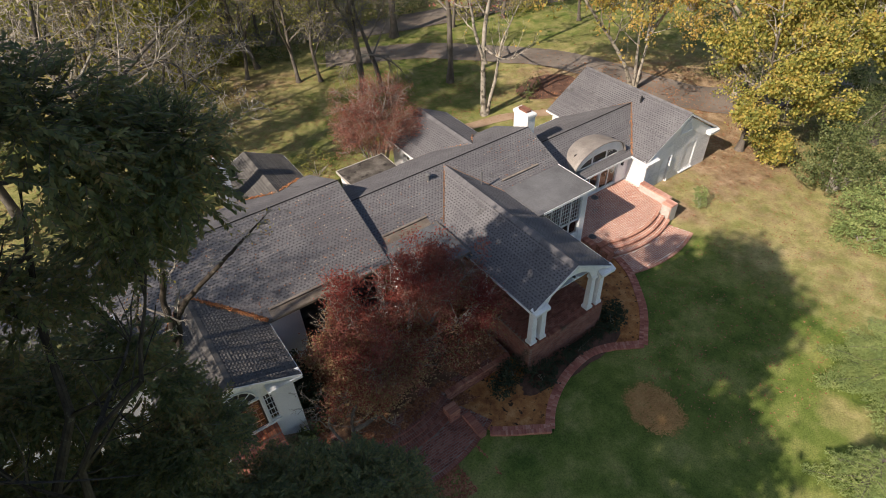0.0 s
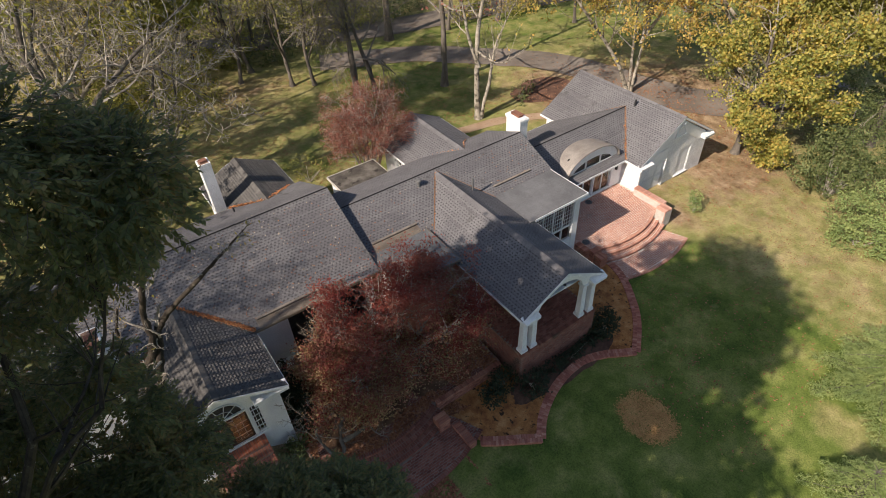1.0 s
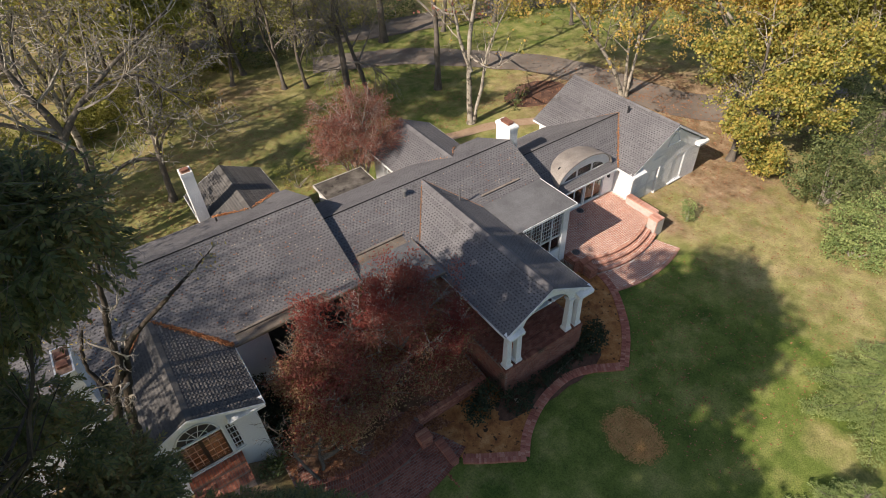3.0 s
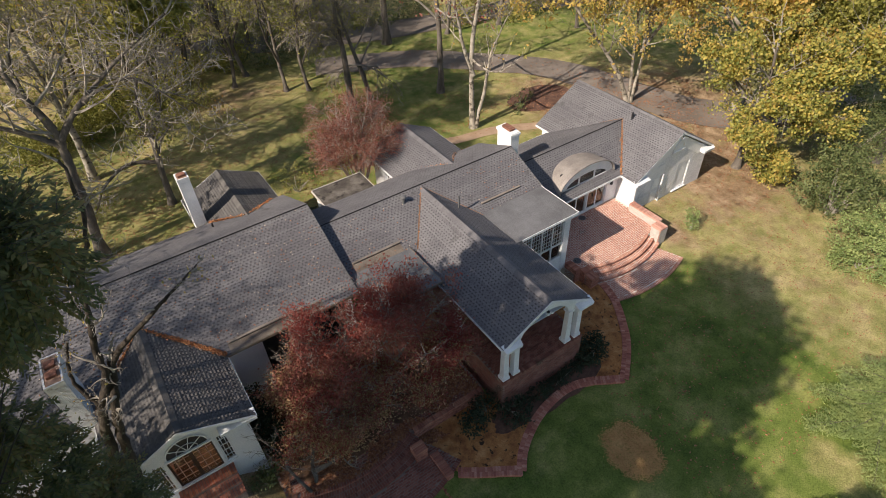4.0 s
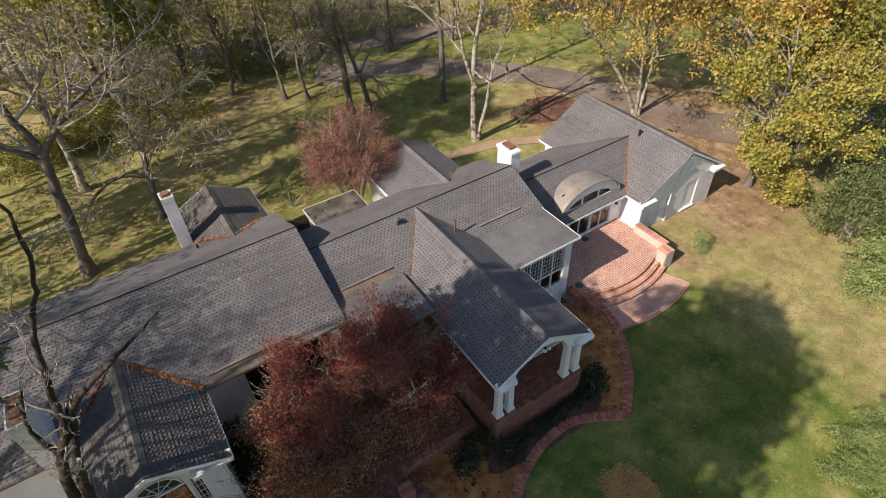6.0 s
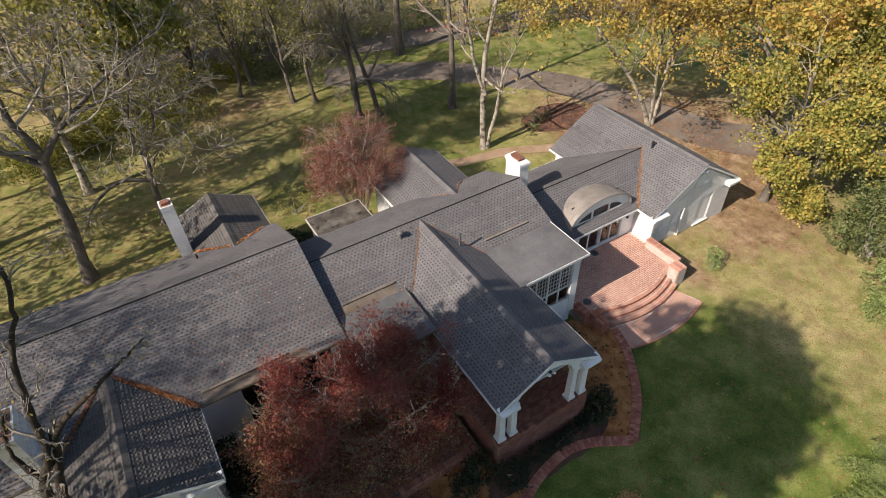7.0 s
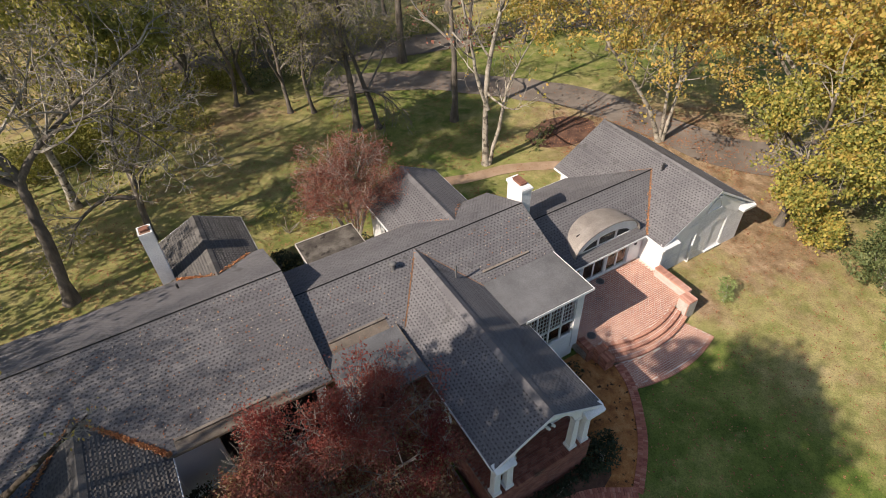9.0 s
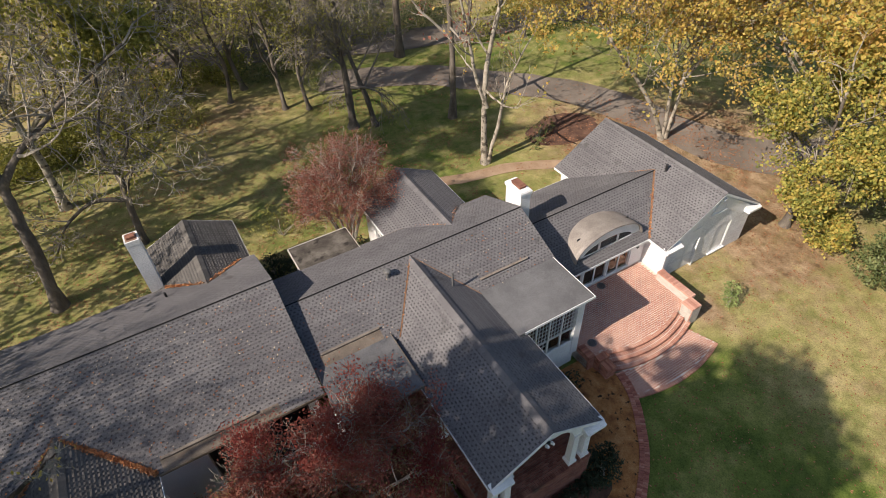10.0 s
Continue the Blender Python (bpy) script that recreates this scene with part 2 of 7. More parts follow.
def ground_mat():
    """Lawn with worn, leaf-strewn earth, gravel drive and beds, by place."""
    m = bpy.data.materials.new("ground_cover")
    m.use_nodes = True
    t = m.node_tree
    n, ln = t.nodes, t.links.new
    bsdf = n["Principled BSDF"]
    geo = n.new("ShaderNodeNewGeometry")

    def noise_node(scale, detail=5):
        a = n.new("ShaderNodeTexNoise")
        a.inputs["Scale"].default_value, a.inputs["Detail"].default_value, a.inputs["Roughness"].default_value = scale, detail, 0.62
        ln(geo.outputs["Position"], a.inputs["Vector"])
        return a.outputs["Fac"]

    def ramp(fac, stops, lo=0.3, hi=0.7):
        r = n.new("ShaderNodeValToRGB")
        el = r.color_ramp.elements
        while len(el) < len(stops):
            el.new(0.5)
        for i, c in enumerate(stops):
            el[i].position, el[i].color = lo + (hi - lo) * i / (len(stops) - 1), (*c, 1)
        ln(fac, r.inputs["Fac"])
        return r.outputs["Color"]

    def mix(fac, a, b):
        x = n.new("ShaderNodeMix")
        x.data_type = "RGBA"
        ln(fac, x.inputs[0])
        ln(a, x.inputs[6])
        ln(b, x.inputs[7])
        return x.outputs[2]

    # green kept dark, which deepens the shaded lawn
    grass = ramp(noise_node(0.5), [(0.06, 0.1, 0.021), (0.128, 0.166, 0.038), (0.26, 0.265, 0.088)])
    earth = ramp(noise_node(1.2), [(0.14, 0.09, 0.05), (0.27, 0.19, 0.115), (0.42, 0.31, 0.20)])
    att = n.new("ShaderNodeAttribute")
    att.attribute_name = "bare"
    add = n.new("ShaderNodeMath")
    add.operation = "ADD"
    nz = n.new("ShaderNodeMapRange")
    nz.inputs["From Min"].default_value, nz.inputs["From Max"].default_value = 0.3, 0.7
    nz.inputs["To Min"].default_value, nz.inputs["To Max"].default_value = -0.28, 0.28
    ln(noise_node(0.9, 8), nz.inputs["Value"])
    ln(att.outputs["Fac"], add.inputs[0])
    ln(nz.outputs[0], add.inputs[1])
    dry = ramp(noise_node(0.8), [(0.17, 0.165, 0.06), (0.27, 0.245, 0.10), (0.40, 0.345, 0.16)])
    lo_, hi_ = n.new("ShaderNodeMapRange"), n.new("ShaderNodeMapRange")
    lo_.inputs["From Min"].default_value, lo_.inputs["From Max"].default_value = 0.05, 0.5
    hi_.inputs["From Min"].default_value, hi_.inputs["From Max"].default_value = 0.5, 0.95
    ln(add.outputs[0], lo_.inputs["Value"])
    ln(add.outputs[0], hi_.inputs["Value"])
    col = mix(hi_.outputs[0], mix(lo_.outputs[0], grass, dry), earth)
    fine = ramp(noise_node(14, 6), [(0.62, 0.63, 0.62), (1.0, 1.0, 1.0), (1.3, 1.25, 1.15)], 0.3, 0.75)
    mu = n.new("ShaderNodeMix")
    mu.data_type, mu.blend_type = "RGBA", "MULTIPLY"
    mu.inputs[0].default_value = 1
    ln(col, mu.inputs[6])
    ln(fine, mu.inputs[7])
    ln(mu.outputs[2], bsdf.inputs["Base Color"])
    bsdf.inputs["Roughness"].default_value = 1.0
    bsdf.inputs["Specular IOR Level"].default_value = 0.1
    bp = n.new("ShaderNodeBump")
    bp.inputs["Strength"].default_value, bp.inputs["Distance"].default_value = 0.6, 0.05
    ln(noise_node(22, 6), bp.inputs["Height"])
    ln(bp.outputs[0], bsdf.inputs["Normal"])
    return m


M_GROUND = ground_mat()
M_BED = mat("leaf_mulch", [(0.19, 0.075, 0.026), (0.37, 0.165, 0.055), (0.5, 0.27, 0.11)], 1.6, 26, 0.95, 0.8, spots=((0.045, 0.027, 0.014), 4.5, 0.6))
M_STRAW = mat("pine_straw", [(0.30, 0.16, 0.06), (0.48, 0.27, 0.10), (0.60, 0.38, 0.155)], 1.5, 20, 0.9, 0, island=0.5)
M_ROAD = mat("gravel_drive", [(0.135, 0.112, 0.092), (0.235, 0.2, 0.168)], 0.4, 30, 0.95, 0.3, spots=((0.20, 0.13, 0.085), 3.5, 0.64))
M_BULB = bpy.data.materials.new("lamp_bulb")
M_BULB.use_nodes = True
M_BULB.node_tree.nodes["Principled BSDF"].inputs["Emission Color"].default_value = (1.0, 0.6, 0.25, 1)
M_BULB.node_tree.nodes["Principled BSDF"].inputs["Emission Strength"].default_value = 12.0
M_DRIFT = mat("rotting_leaves", [(0.075, 0.042, 0.026), (0.15, 0.085, 0.05), (0.23, 0.14, 0.085)], 1.4, 24, 0.95, 0.8, spots=((0.3, 0.16, 0.08), 7, 0.66))
M_MULCH = mat("dark_mulch", [(0.05, 0.028, 0.02), (0.11, 0.06, 0.042), (0.17, 0.095, 0.065)], 1.6, 24, 0.95, 0.5)
M_PATH = mat("gravel_path", [(0.28, 0.19, 0.12), (0.40, 0.29, 0.20)], 0.8, 40, 0.95, 0.4)

# ---------------------------------------------------------------- building helpers


def mesh_ob(name, verts, faces, material, parent=None, label=""):
    me = bpy.data.meshes.new(name)
    me.from_pydata([tuple(v) for v in verts], [], faces)
    me.materials.append(material)
    ob = new(name, me)
    if parent:
        ob.parent = parent
    if label:
        ob["label"] = label
    return ob


def part(name, bm, material, parent, label=""):
    bmesh.ops.recalc_face_normals(bm, faces=bm.faces)
    me = bpy.data.meshes.new(name)
    bm.to_mesh(me)
    bm.free()
    me.materials.append(material)
    ob = new(name, me)
    if parent:
        ob.parent = parent
    if label:
        ob["label"] = label
    return ob


def thing(name, x=0, y=0, z=0, **tags):
    ob = new(name)
    ob.location = (x, y, z)
    ob.empty_display_size = 0.2
    return tagged(ob, **tags)


def bx(bm, x0, x1, y0, y1, z0, z1, m=None):
    """A box into a bmesh."""
    vs = [bm.verts.new(m @ Vector(c) if m else c) for c in ((x0, y0, z0), (x1, y0, z0), (x1, y1, z0), (x0, y1, z0), (x0, y0, z1), (x1, y0, z1), (x1, y1, z1), (x0, y1, z1))]
    for f in ((3, 2, 1, 0), (4, 5, 6, 7), (0, 1, 5, 4), (1, 2, 6, 5), (2, 3, 7, 6), (3, 0, 4, 7)):
        bm.faces.new([vs[i] for i in f])
    return vs


def box(name, x0, x1, y0, y1, z0, z1, material, parent=None, label="", bevel=0.0):
    bm = bmesh.new()
    bx(bm, x0, x1, y0, y1, z0, z1)
    if bevel:
        bmesh.ops.bevel(bm, geom=list(bm.edges), offset=bevel, segments=1, affect="EDGES")
    return part(name, bm, material, parent, label)


def prism(bm, poly, z0, z1):
    """A plan polygon raised from z0 to z1 (numbers, or functions of x, y)."""
    lo = [bm.verts.new((x, y, z0(x, y) if callable(z0) else z0)) for x, y in poly]
    hi = [bm.verts.new((x, y, z1(x, y) if callable(z1) else z1)) for x, y in poly]
    n = len(poly)
    bm.faces.new(hi)
    bm.faces.new(lo[::-1])
    for i in range(n):
        bm.faces.new((lo[i], lo[(i + 1) % n], hi[(i + 1) % n], hi[i]))


def tube(verts, faces, pts, radii, sides=6):
    """A tapered tube along points, appended to lists."""
    base = len(verts)
    up = Vector((0.3, 0.5, 0.81))
    for i, p in enumerate(pts):
        d = (pts[min(i + 1, len(pts) - 1)] - pts[max(i - 1, 0)])
        d = d.normalized() if d.length > 1e-6 else Vector((0, 0, 1))
        a = d.cross(up)
        a = a.normalized() if a.length > 1e-3 else d.orthogonal().normalized()
        b = d.cross(a)
        for k in range(sides):
            w = 2 * math.pi * k / sides
            verts.append(p + (a * math.cos(w) + b * math.sin(w)) * radii[i])
    for i in range(len(pts) - 1):
        for k in range(sides):
            q, r = base + i * sides, (k + 1) % sides
            faces.append((q + k, q + r, q + sides + r, q + sides + k))


def pipe(name, pts, r, material, parent=None, label="", sides=10):
    v, f = [], []
    pts = [Vector(p) for p in pts]
    tube(v, f, pts, [r] * len(pts), sides)
    n = len(v)
    f.append(tuple(range(sides))[::-1])
    f.append(tuple(range(n - sides, n)))
    return mesh_ob(name, v, f, material, parent, label)

# ---------------------------------------------------------------- ground


def smooth(a, b, v):
    v = min(1, max(0, (v - a) / (b - a)))
    return v * v * (3 - 2 * v)


def ground_z(x, y):
    z = -1.95 + 0.8 * smooth(7, 17, y) - 0.25 * smooth(18, 30, x) * (1 - smooth(8, 14, y))
    z += 1.0 * smooth(-9.6, -11.2, x) * smooth(-6, -1, y) * (1 - smooth(10, 16, y))
    z += 0.05 * noise.noise((x * 0.15, y * 0.15, 3.0))
    return z


def bare_and_light_at(x, y):
    """How worn and leaf-strewn the lawn is, 0 to 1; also carries part of its sun and shade."""
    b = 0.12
    # east end: dry grass, raised further to brighten the sunlit lawn
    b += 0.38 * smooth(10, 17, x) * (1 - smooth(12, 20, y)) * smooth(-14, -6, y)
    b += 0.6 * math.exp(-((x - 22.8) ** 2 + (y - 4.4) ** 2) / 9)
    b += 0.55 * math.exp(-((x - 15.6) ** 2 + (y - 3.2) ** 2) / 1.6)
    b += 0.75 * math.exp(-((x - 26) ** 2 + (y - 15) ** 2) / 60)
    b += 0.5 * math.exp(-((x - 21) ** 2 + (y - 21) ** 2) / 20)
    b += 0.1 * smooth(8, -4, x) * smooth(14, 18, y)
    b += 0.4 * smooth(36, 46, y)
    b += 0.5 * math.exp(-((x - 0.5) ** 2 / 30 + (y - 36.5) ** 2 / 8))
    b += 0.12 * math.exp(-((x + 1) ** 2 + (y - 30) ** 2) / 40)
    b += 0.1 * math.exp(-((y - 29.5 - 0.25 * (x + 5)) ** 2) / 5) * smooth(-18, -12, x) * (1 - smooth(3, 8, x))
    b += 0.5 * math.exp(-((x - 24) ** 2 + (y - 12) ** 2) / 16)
    # lowered to deepen the green where the tree's shade lies
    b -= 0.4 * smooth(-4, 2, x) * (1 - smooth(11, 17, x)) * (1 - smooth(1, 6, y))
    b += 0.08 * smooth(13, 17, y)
    # bare soil by the conifers; the second patch stands for dark shade
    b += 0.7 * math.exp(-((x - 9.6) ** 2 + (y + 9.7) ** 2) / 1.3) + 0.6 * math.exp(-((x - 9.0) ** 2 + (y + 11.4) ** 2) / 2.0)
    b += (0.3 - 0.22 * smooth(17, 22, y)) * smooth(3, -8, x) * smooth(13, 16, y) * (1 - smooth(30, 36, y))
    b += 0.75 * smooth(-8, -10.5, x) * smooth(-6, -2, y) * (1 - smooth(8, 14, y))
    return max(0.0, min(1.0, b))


def axis_steps(lo, hi, far):
    s = list(np.arange(lo, hi + 0.01, 0.8))
    return [lo - far, lo - far * 0.5, lo - far * 0.22, lo - far * 0.08, *s, hi + far * 0.08, hi + far * 0.22, hi + far * 0.5, hi + far]


def make_ground():
    xs, ys = axis_steps(-36, 56, 600), axis_steps(-24, 76, 600)
    v = [(x, y, ground_z(x, y)) for y in ys for x in xs]
    w = len(xs)
    f = [(j * w + i, j * w + i + 1, (j + 1) * w + i + 1, (j + 1) * w + i) for j in range(len(ys) - 1) for i in range(w - 1)]
    ob = mesh_ob("ground", v, f, M_GROUND)
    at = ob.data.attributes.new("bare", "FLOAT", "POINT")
    at.data.foreach_set("value", [bare_and_light_at(x, y) for x, y, z in v])
    for p in ob.data.polygons:
        p.use_smooth = True
    return tagged(ob, "green autumn lawn with worn earth and fallen leaves", "lawn", kind="structure")


make_ground()


def ribbon(name, pts, width, material, lift, label, category):
    """A strip of paving that follows the ground."""
    v, f = [], []
    pts = [Vector((x, y, 0)) for x, y in pts]
    dense = []
    for i in range(len(pts) - 1):
        p0, p1, p2, p3 = pts[max(i - 1, 0)], pts[i], pts[i + 1], pts[min(i + 2, len(pts) - 1)]
        for k in range(8):
            t = k / 8
            dense.append(0.5 * ((2 * p1) + (p2 - p0) * t + (2 * p0 - 5 * p1 + 4 * p2 - p3) * t * t + (3 * p1 - p0 - 3 * p2 + p3) * t ** 3))
    dense.append(pts[-1])
    for i, p in enumerate(dense):
        d = (dense[min(i + 1, len(dense) - 1)] - dense[max(i - 1, 0)]).normalized()
        s = Vector((-d.y, d.x, 0))
        hw = width / 2 * (1 + 0.12 * noise.noise((i * 0.3, 0, 7)))
        for k in (-1, -0.33, 0.33, 1):
            q = p + s * hw * k
            v.append((q.x, q.y, ground_z(q.x, q.y) + lift))
    for i in range(len(dense) - 1):
        for k in range(3):
            f.append((i * 4 + k, i * 4 + k + 1, i * 4 + 5 + k, i * 4 + 4 + k))
    return tagged(mesh_ob(name, v, f, material), label, category, kind="structure")


ribbon("driveway", [(8, 37.6), (11.5, 36), (16.2, 33.4), (19.3, 30.2), (22, 27.2), (24.4, 24), (26, 19.5), (27.8, 13), (33, 9), (42, 7)], 3.7, M_ROAD, 0.05, "worn tan-grey gravel drive with leaf drifts", "driveway")
ribbon("road", [(-40, 66), (-10, 54), (8, 45), (20, 40.5), (32, 38), (48, 33), (75, 24)], 4.5, M_ROAD, 0.06, "narrow grey gravel lane between the trees", "road")
ribbon("garden_path", [(3, 20.6), (6, 20.2), (9.3, 19.6), (11, 19.05), (13.9, 18.55), (16.5, 17.3), (18.5, 16)], 1.0, M_PATH, 0.04, "tan gravel footpath behind the house", "path")
ribbon("brick_walk", [(-0.3, 17.6), (1.0, 16.2), (2.0, 14.2)], 1.1, M_BRICK, 0.05, "red brick walk beside the rear wing", "path")



def mulch_bed(name, cx, cy, rx, ry, seed, label):
    """An uneven round bed of dark mulch laid on the ground."""
    rng = random.Random(seed)
    v, f = [(cx, cy, ground_z(cx, cy) + 0.05)], []
    n = 36
    for i in range(n):
        a = 2 * math.pi * i / n
        k = 1 + 0.16 * noise.noise((math.cos(a) * 1.3, math.sin(a) * 1.3, seed)) + rng.gauss(0, 0.02)
        x, y = cx + math.cos(a) * rx * k, cy + math.sin(a) * ry * k
        v.append((x, y, ground_z(x, y) + 0.035))
        f.append((0, i + 1, (i + 1) % n + 1))
    return tagged(mesh_ob(name, v, f, M_MULCH), label, "bed", kind="structure")


mulch_bed("mulch_bed", 20.0, 20.4, 3.0, 1.9, 3, "dark brown mulch bed beside the drive")

# ---------------------------------------------------------------- the house

house = thing("house", 3, 8, -1.9, label="long white single-storey house with grey shingle gable roofs and columned porch", category="house")
for_parent = Matrix.Translation((-3, -8, 1.9))


def adopt(ob, parent=house):
    """Puts a part built in world places under its thing."""
    ob.parent = parent
    if parent is house:
        ob.matrix_parent_inverse = for_parent
    return ob


def shingles(name, origin, along, down, width, length, parent, rng, old=False):
    """Rows of shingle tabs on one slope, as one mesh of many small pieces. old: older, browner tabs, darkened for the
    twigs' shade.
    """
    v, f = [], []
    nrm = along.cross(down).normalized()
    if nrm.z < 0:
        nrm = -nrm
    course, k, s, per = 0.138, 0, 0.03, 0.19
    while s < length - 0.02:
        shift = (per / 2 if k % 2 and not old else 0) + rng.gauss(0, 0.014)
        i = len(v)
        st = min(s + course * 0.56, length)
        v.extend([origin + down * s + nrm * 0.002, origin + along * width + down * s + nrm * 0.002, origin + along * width + down * st + nrm * 0.006, origin + down * st + nrm * 0.006])
        f.append((i, i + 1, i + 2, i + 3))
        for c in range(int(width / per) + 2):
            u = (c - 1) * per + shift + rng.gauss(0, 0.006)
            w = per - (rng.uniform(0.06, 0.1) if rng.random() < 0.86 else 0.02)
            a, b = max(u, 0), min(u + w, width)
            if b - a < 0.03:
                continue
            h = rng.uniform(0.024, 0.032) if old else rng.uniform(0.012, 0.018)
            s0, s1 = s + course * 0.5, min(s + course * 0.99, length)
            if s1 <= s0:
                continue
            i = len(v)
            v.extend([origin + along * a + down * s0 + nrm * 0.005, origin + along * b + down * s0 + nrm * 0.005,
                      origin + along * b + down * s1 + nrm * h, origin + along * a + down * s1 + nrm * h,
                      origin + along * b + down * s1, origin + along * a + down * s1])
            f.extend([(i, i + 1, i + 2, i + 3), (i + 3, i + 2, i + 4, i + 5)])
        s += course
        k += 1
    ob = mesh_ob(name, v, f, M_SHINGLE_OLD_SHADED if old else M_SHINGLE, parent)
    ob["kind"] = "stuff"
    return ob


def gable(axis, c, zr, lo, hi, e0, z0, e1, z1, cap=0.26, rake_lo=True, rake_hi=True, seed=1, rake_out=0.035, eaves=None, old=False):
    """A gable roof whose ridge runs along the axis at c, from lo to hi; eaves at e0, z0 and e1, z1."""
    rng = random.Random(seed)

    def P(u, w, z):
        return Vector((u, w, z)) if axis == "x" else Vector((w, u, z))

    th = 0.13
    bm = bmesh.new()
    prof = [(e0, z0), (c, zr), (e1, z1), (e1, z1 - th), (c, zr - th), (e0, z0 - th)]
    A = [bm.verts.new(P(lo, w, z)) for w, z in prof]
    B = [bm.verts.new(P(hi, w, z)) for w, z in prof]
    for i in range(6):
        j = (i + 1) % 6
        bm.faces.new((A[i], A[j], B[j], B[i]))
    for R in (A, B):
        bm.faces.new((R[0], R[1], R[4], R[5]))
        bm.faces.new((R[1], R[2], R[3], R[4]))
    roof = part("roof", bm, M_DECK, None, "grey asphalt shingle gable roof")
    adopt(roof)
    along = (P(1, 0, 0) - P(0, 0, 0))
    for e, z in ((e0, z0), (e1, z1)):
        d = P(0, e, z) - P(0, c, zr)
        shingles("shingles", P(lo, c, zr), along, d.normalized(), hi - lo, d.length, roof, rng, old)
        n = along.cross(d).normalized()
        n = n if n.z > 0 else -n
        o, dn = P(lo, c, zr), d.normalized()
        if axis == "x":
            if e == e0:
                # near-black strip: the shadow along the ridge's front edge, put into colour
                q = [o + along * k * (hi - lo) + dn * w + n * g for w, g in ((-0.005, 0.024), (0.055, 0.03)) for k in (0, 1)]
                mesh_ob("ridge_shade", q, [(0, 1, 3, 2)], M_RIDGE_SHADE, roof, "dark strip for the shadow along the ridge vent")
            continue
        if cap:
            u = 0.0
            v, f = [], []
            while u < hi - lo:
                u1 = min(u + 0.28, hi - lo)
                i = len(v)
                v += [o + along * u + Vector((0, 0, 0.052)), o + along * u1 + Vector((0, 0, 0.044)), o + along * u1 + dn * cap / 2 + n * 0.03, o + along * u + dn * cap / 2 + n * 0.037,
                      o + along * u1 + dn * cap / 2 + n * 0.0, o + along * u + dn * cap / 2]
                f += [(i, i + 1, i + 2, i + 3), (i + 3, i + 2, i + 4, i + 5)]
                u = u1
            mesh_ob("ridge_cap", v, f, M_SHINGLE_OLD_SHADED if old else M_SHINGLE, roof)["kind"] = "stuff"
    for e, z in ((e0, z0), (e1, z1)):
        s = 1 if e > c else -1
        bm = bmesh.new()
        p, q = P(lo, e, z), P(hi, e + s * 0.03, z)
        bx(bm, min(p.x, q.x), max(p.x, q.x), min(p.y, q.y), max(p.y, q.y), z - 0.13, z - 0.005)
        part("fascia", bm, eaves or M_TRIM, roof, "brown metal gutter" if eaves else "white painted fascia board")
    for u, on, s in ((lo, rake_lo, -1), (hi, rake_hi, 1)):
        if not on:
            continue
        bm = bmesh.new()
        pr = [(e0, z0 - 0.01), (c, zr - 0.01), (e1, z1 - 0.01), (e1, z1 - 0.15), (c, zr - 0.15), (e0, z0 - 0.15)]
        A = [bm.verts.new(P(u, w, z)) for w, z in pr]
        B = [bm.verts.new(P(u + s * rake_out, w, z)) for w, z in pr]
        for i in range(6):
            j = (i + 1) % 6
            bm.faces.new((A[i], A[j], B[j], B[i]))
        for R in (A, B):
            bm.faces.new((R[0], R[1], R[4], R[5]))
            bm.faces.new((R[1], R[2], R[3], R[4]))
        part("rake_board", bm, M_TRIM, roof, "white painted rake board")
    return roof


def wall(axis, at, thick, u0, u1, z0, z1, openings=(), material=None, gable_top=None, parent=house, label="white painted wall"):
    """A straight wall along the axis with openings (u0, u1, z0, z1) cut through; gable_top (u, z): its peak."""
    us = sorted({u0, u1, *[o[0] for o in openings], *[o[1] for o in openings]})
    zs = sorted({z0, z1, *[o[2] for o in openings], *[o[3] for o in openings]})
    bm = bmesh.new()

    def bb(a, b, c, d):
        if axis == "x":
            bx(bm, a, b, at, at + thick, c, d)
        else:
            bx(bm, at, at + thick, a, b, c, d)

    for i in range(len(us) - 1):
        for j in range(len(zs) - 1):
            um, zm = (us[i] + us[i + 1]) / 2, (zs[j] + zs[j + 1]) / 2
            if not any(o[0] < um < o[1] and o[2] < zm < o[3] for o in openings):
                bb(us[i], us[i + 1], zs[j], zs[j + 1])
    bmesh.ops.remove_doubles(bm, verts=bm.verts, dist=1e-4)
    bad = [f for f in bm.faces if all(len(e.link_faces) > 2 for e in f.edges)]
    if bad:
        bmesh.ops.delete(bm, geom=bad, context="FACES_ONLY")
    if gable_top:
        pu, pz = gable_top
        tri = [(u0, z1), (u1, z1), (pu, pz)]

        def Q(u, d, z):
            return (u, at + d, z) if axis == "x" else (at + d, u, z)

        a = [bm.verts.new(Q(u, 0, z)) for u, z in tri]
        b = [bm.verts.new(Q(u, thick, z)) for u, z in tri]
        bm.faces.new(a)
        bm.faces.new(b)
        for i in range(3):
            j = (i + 1) % 3
            bm.faces.new((a[i], a[j], b[j], b[i]))
    ob = part("wall", bm, material or M_WHITE, None, label)
    return adopt(ob) if parent is house else ob


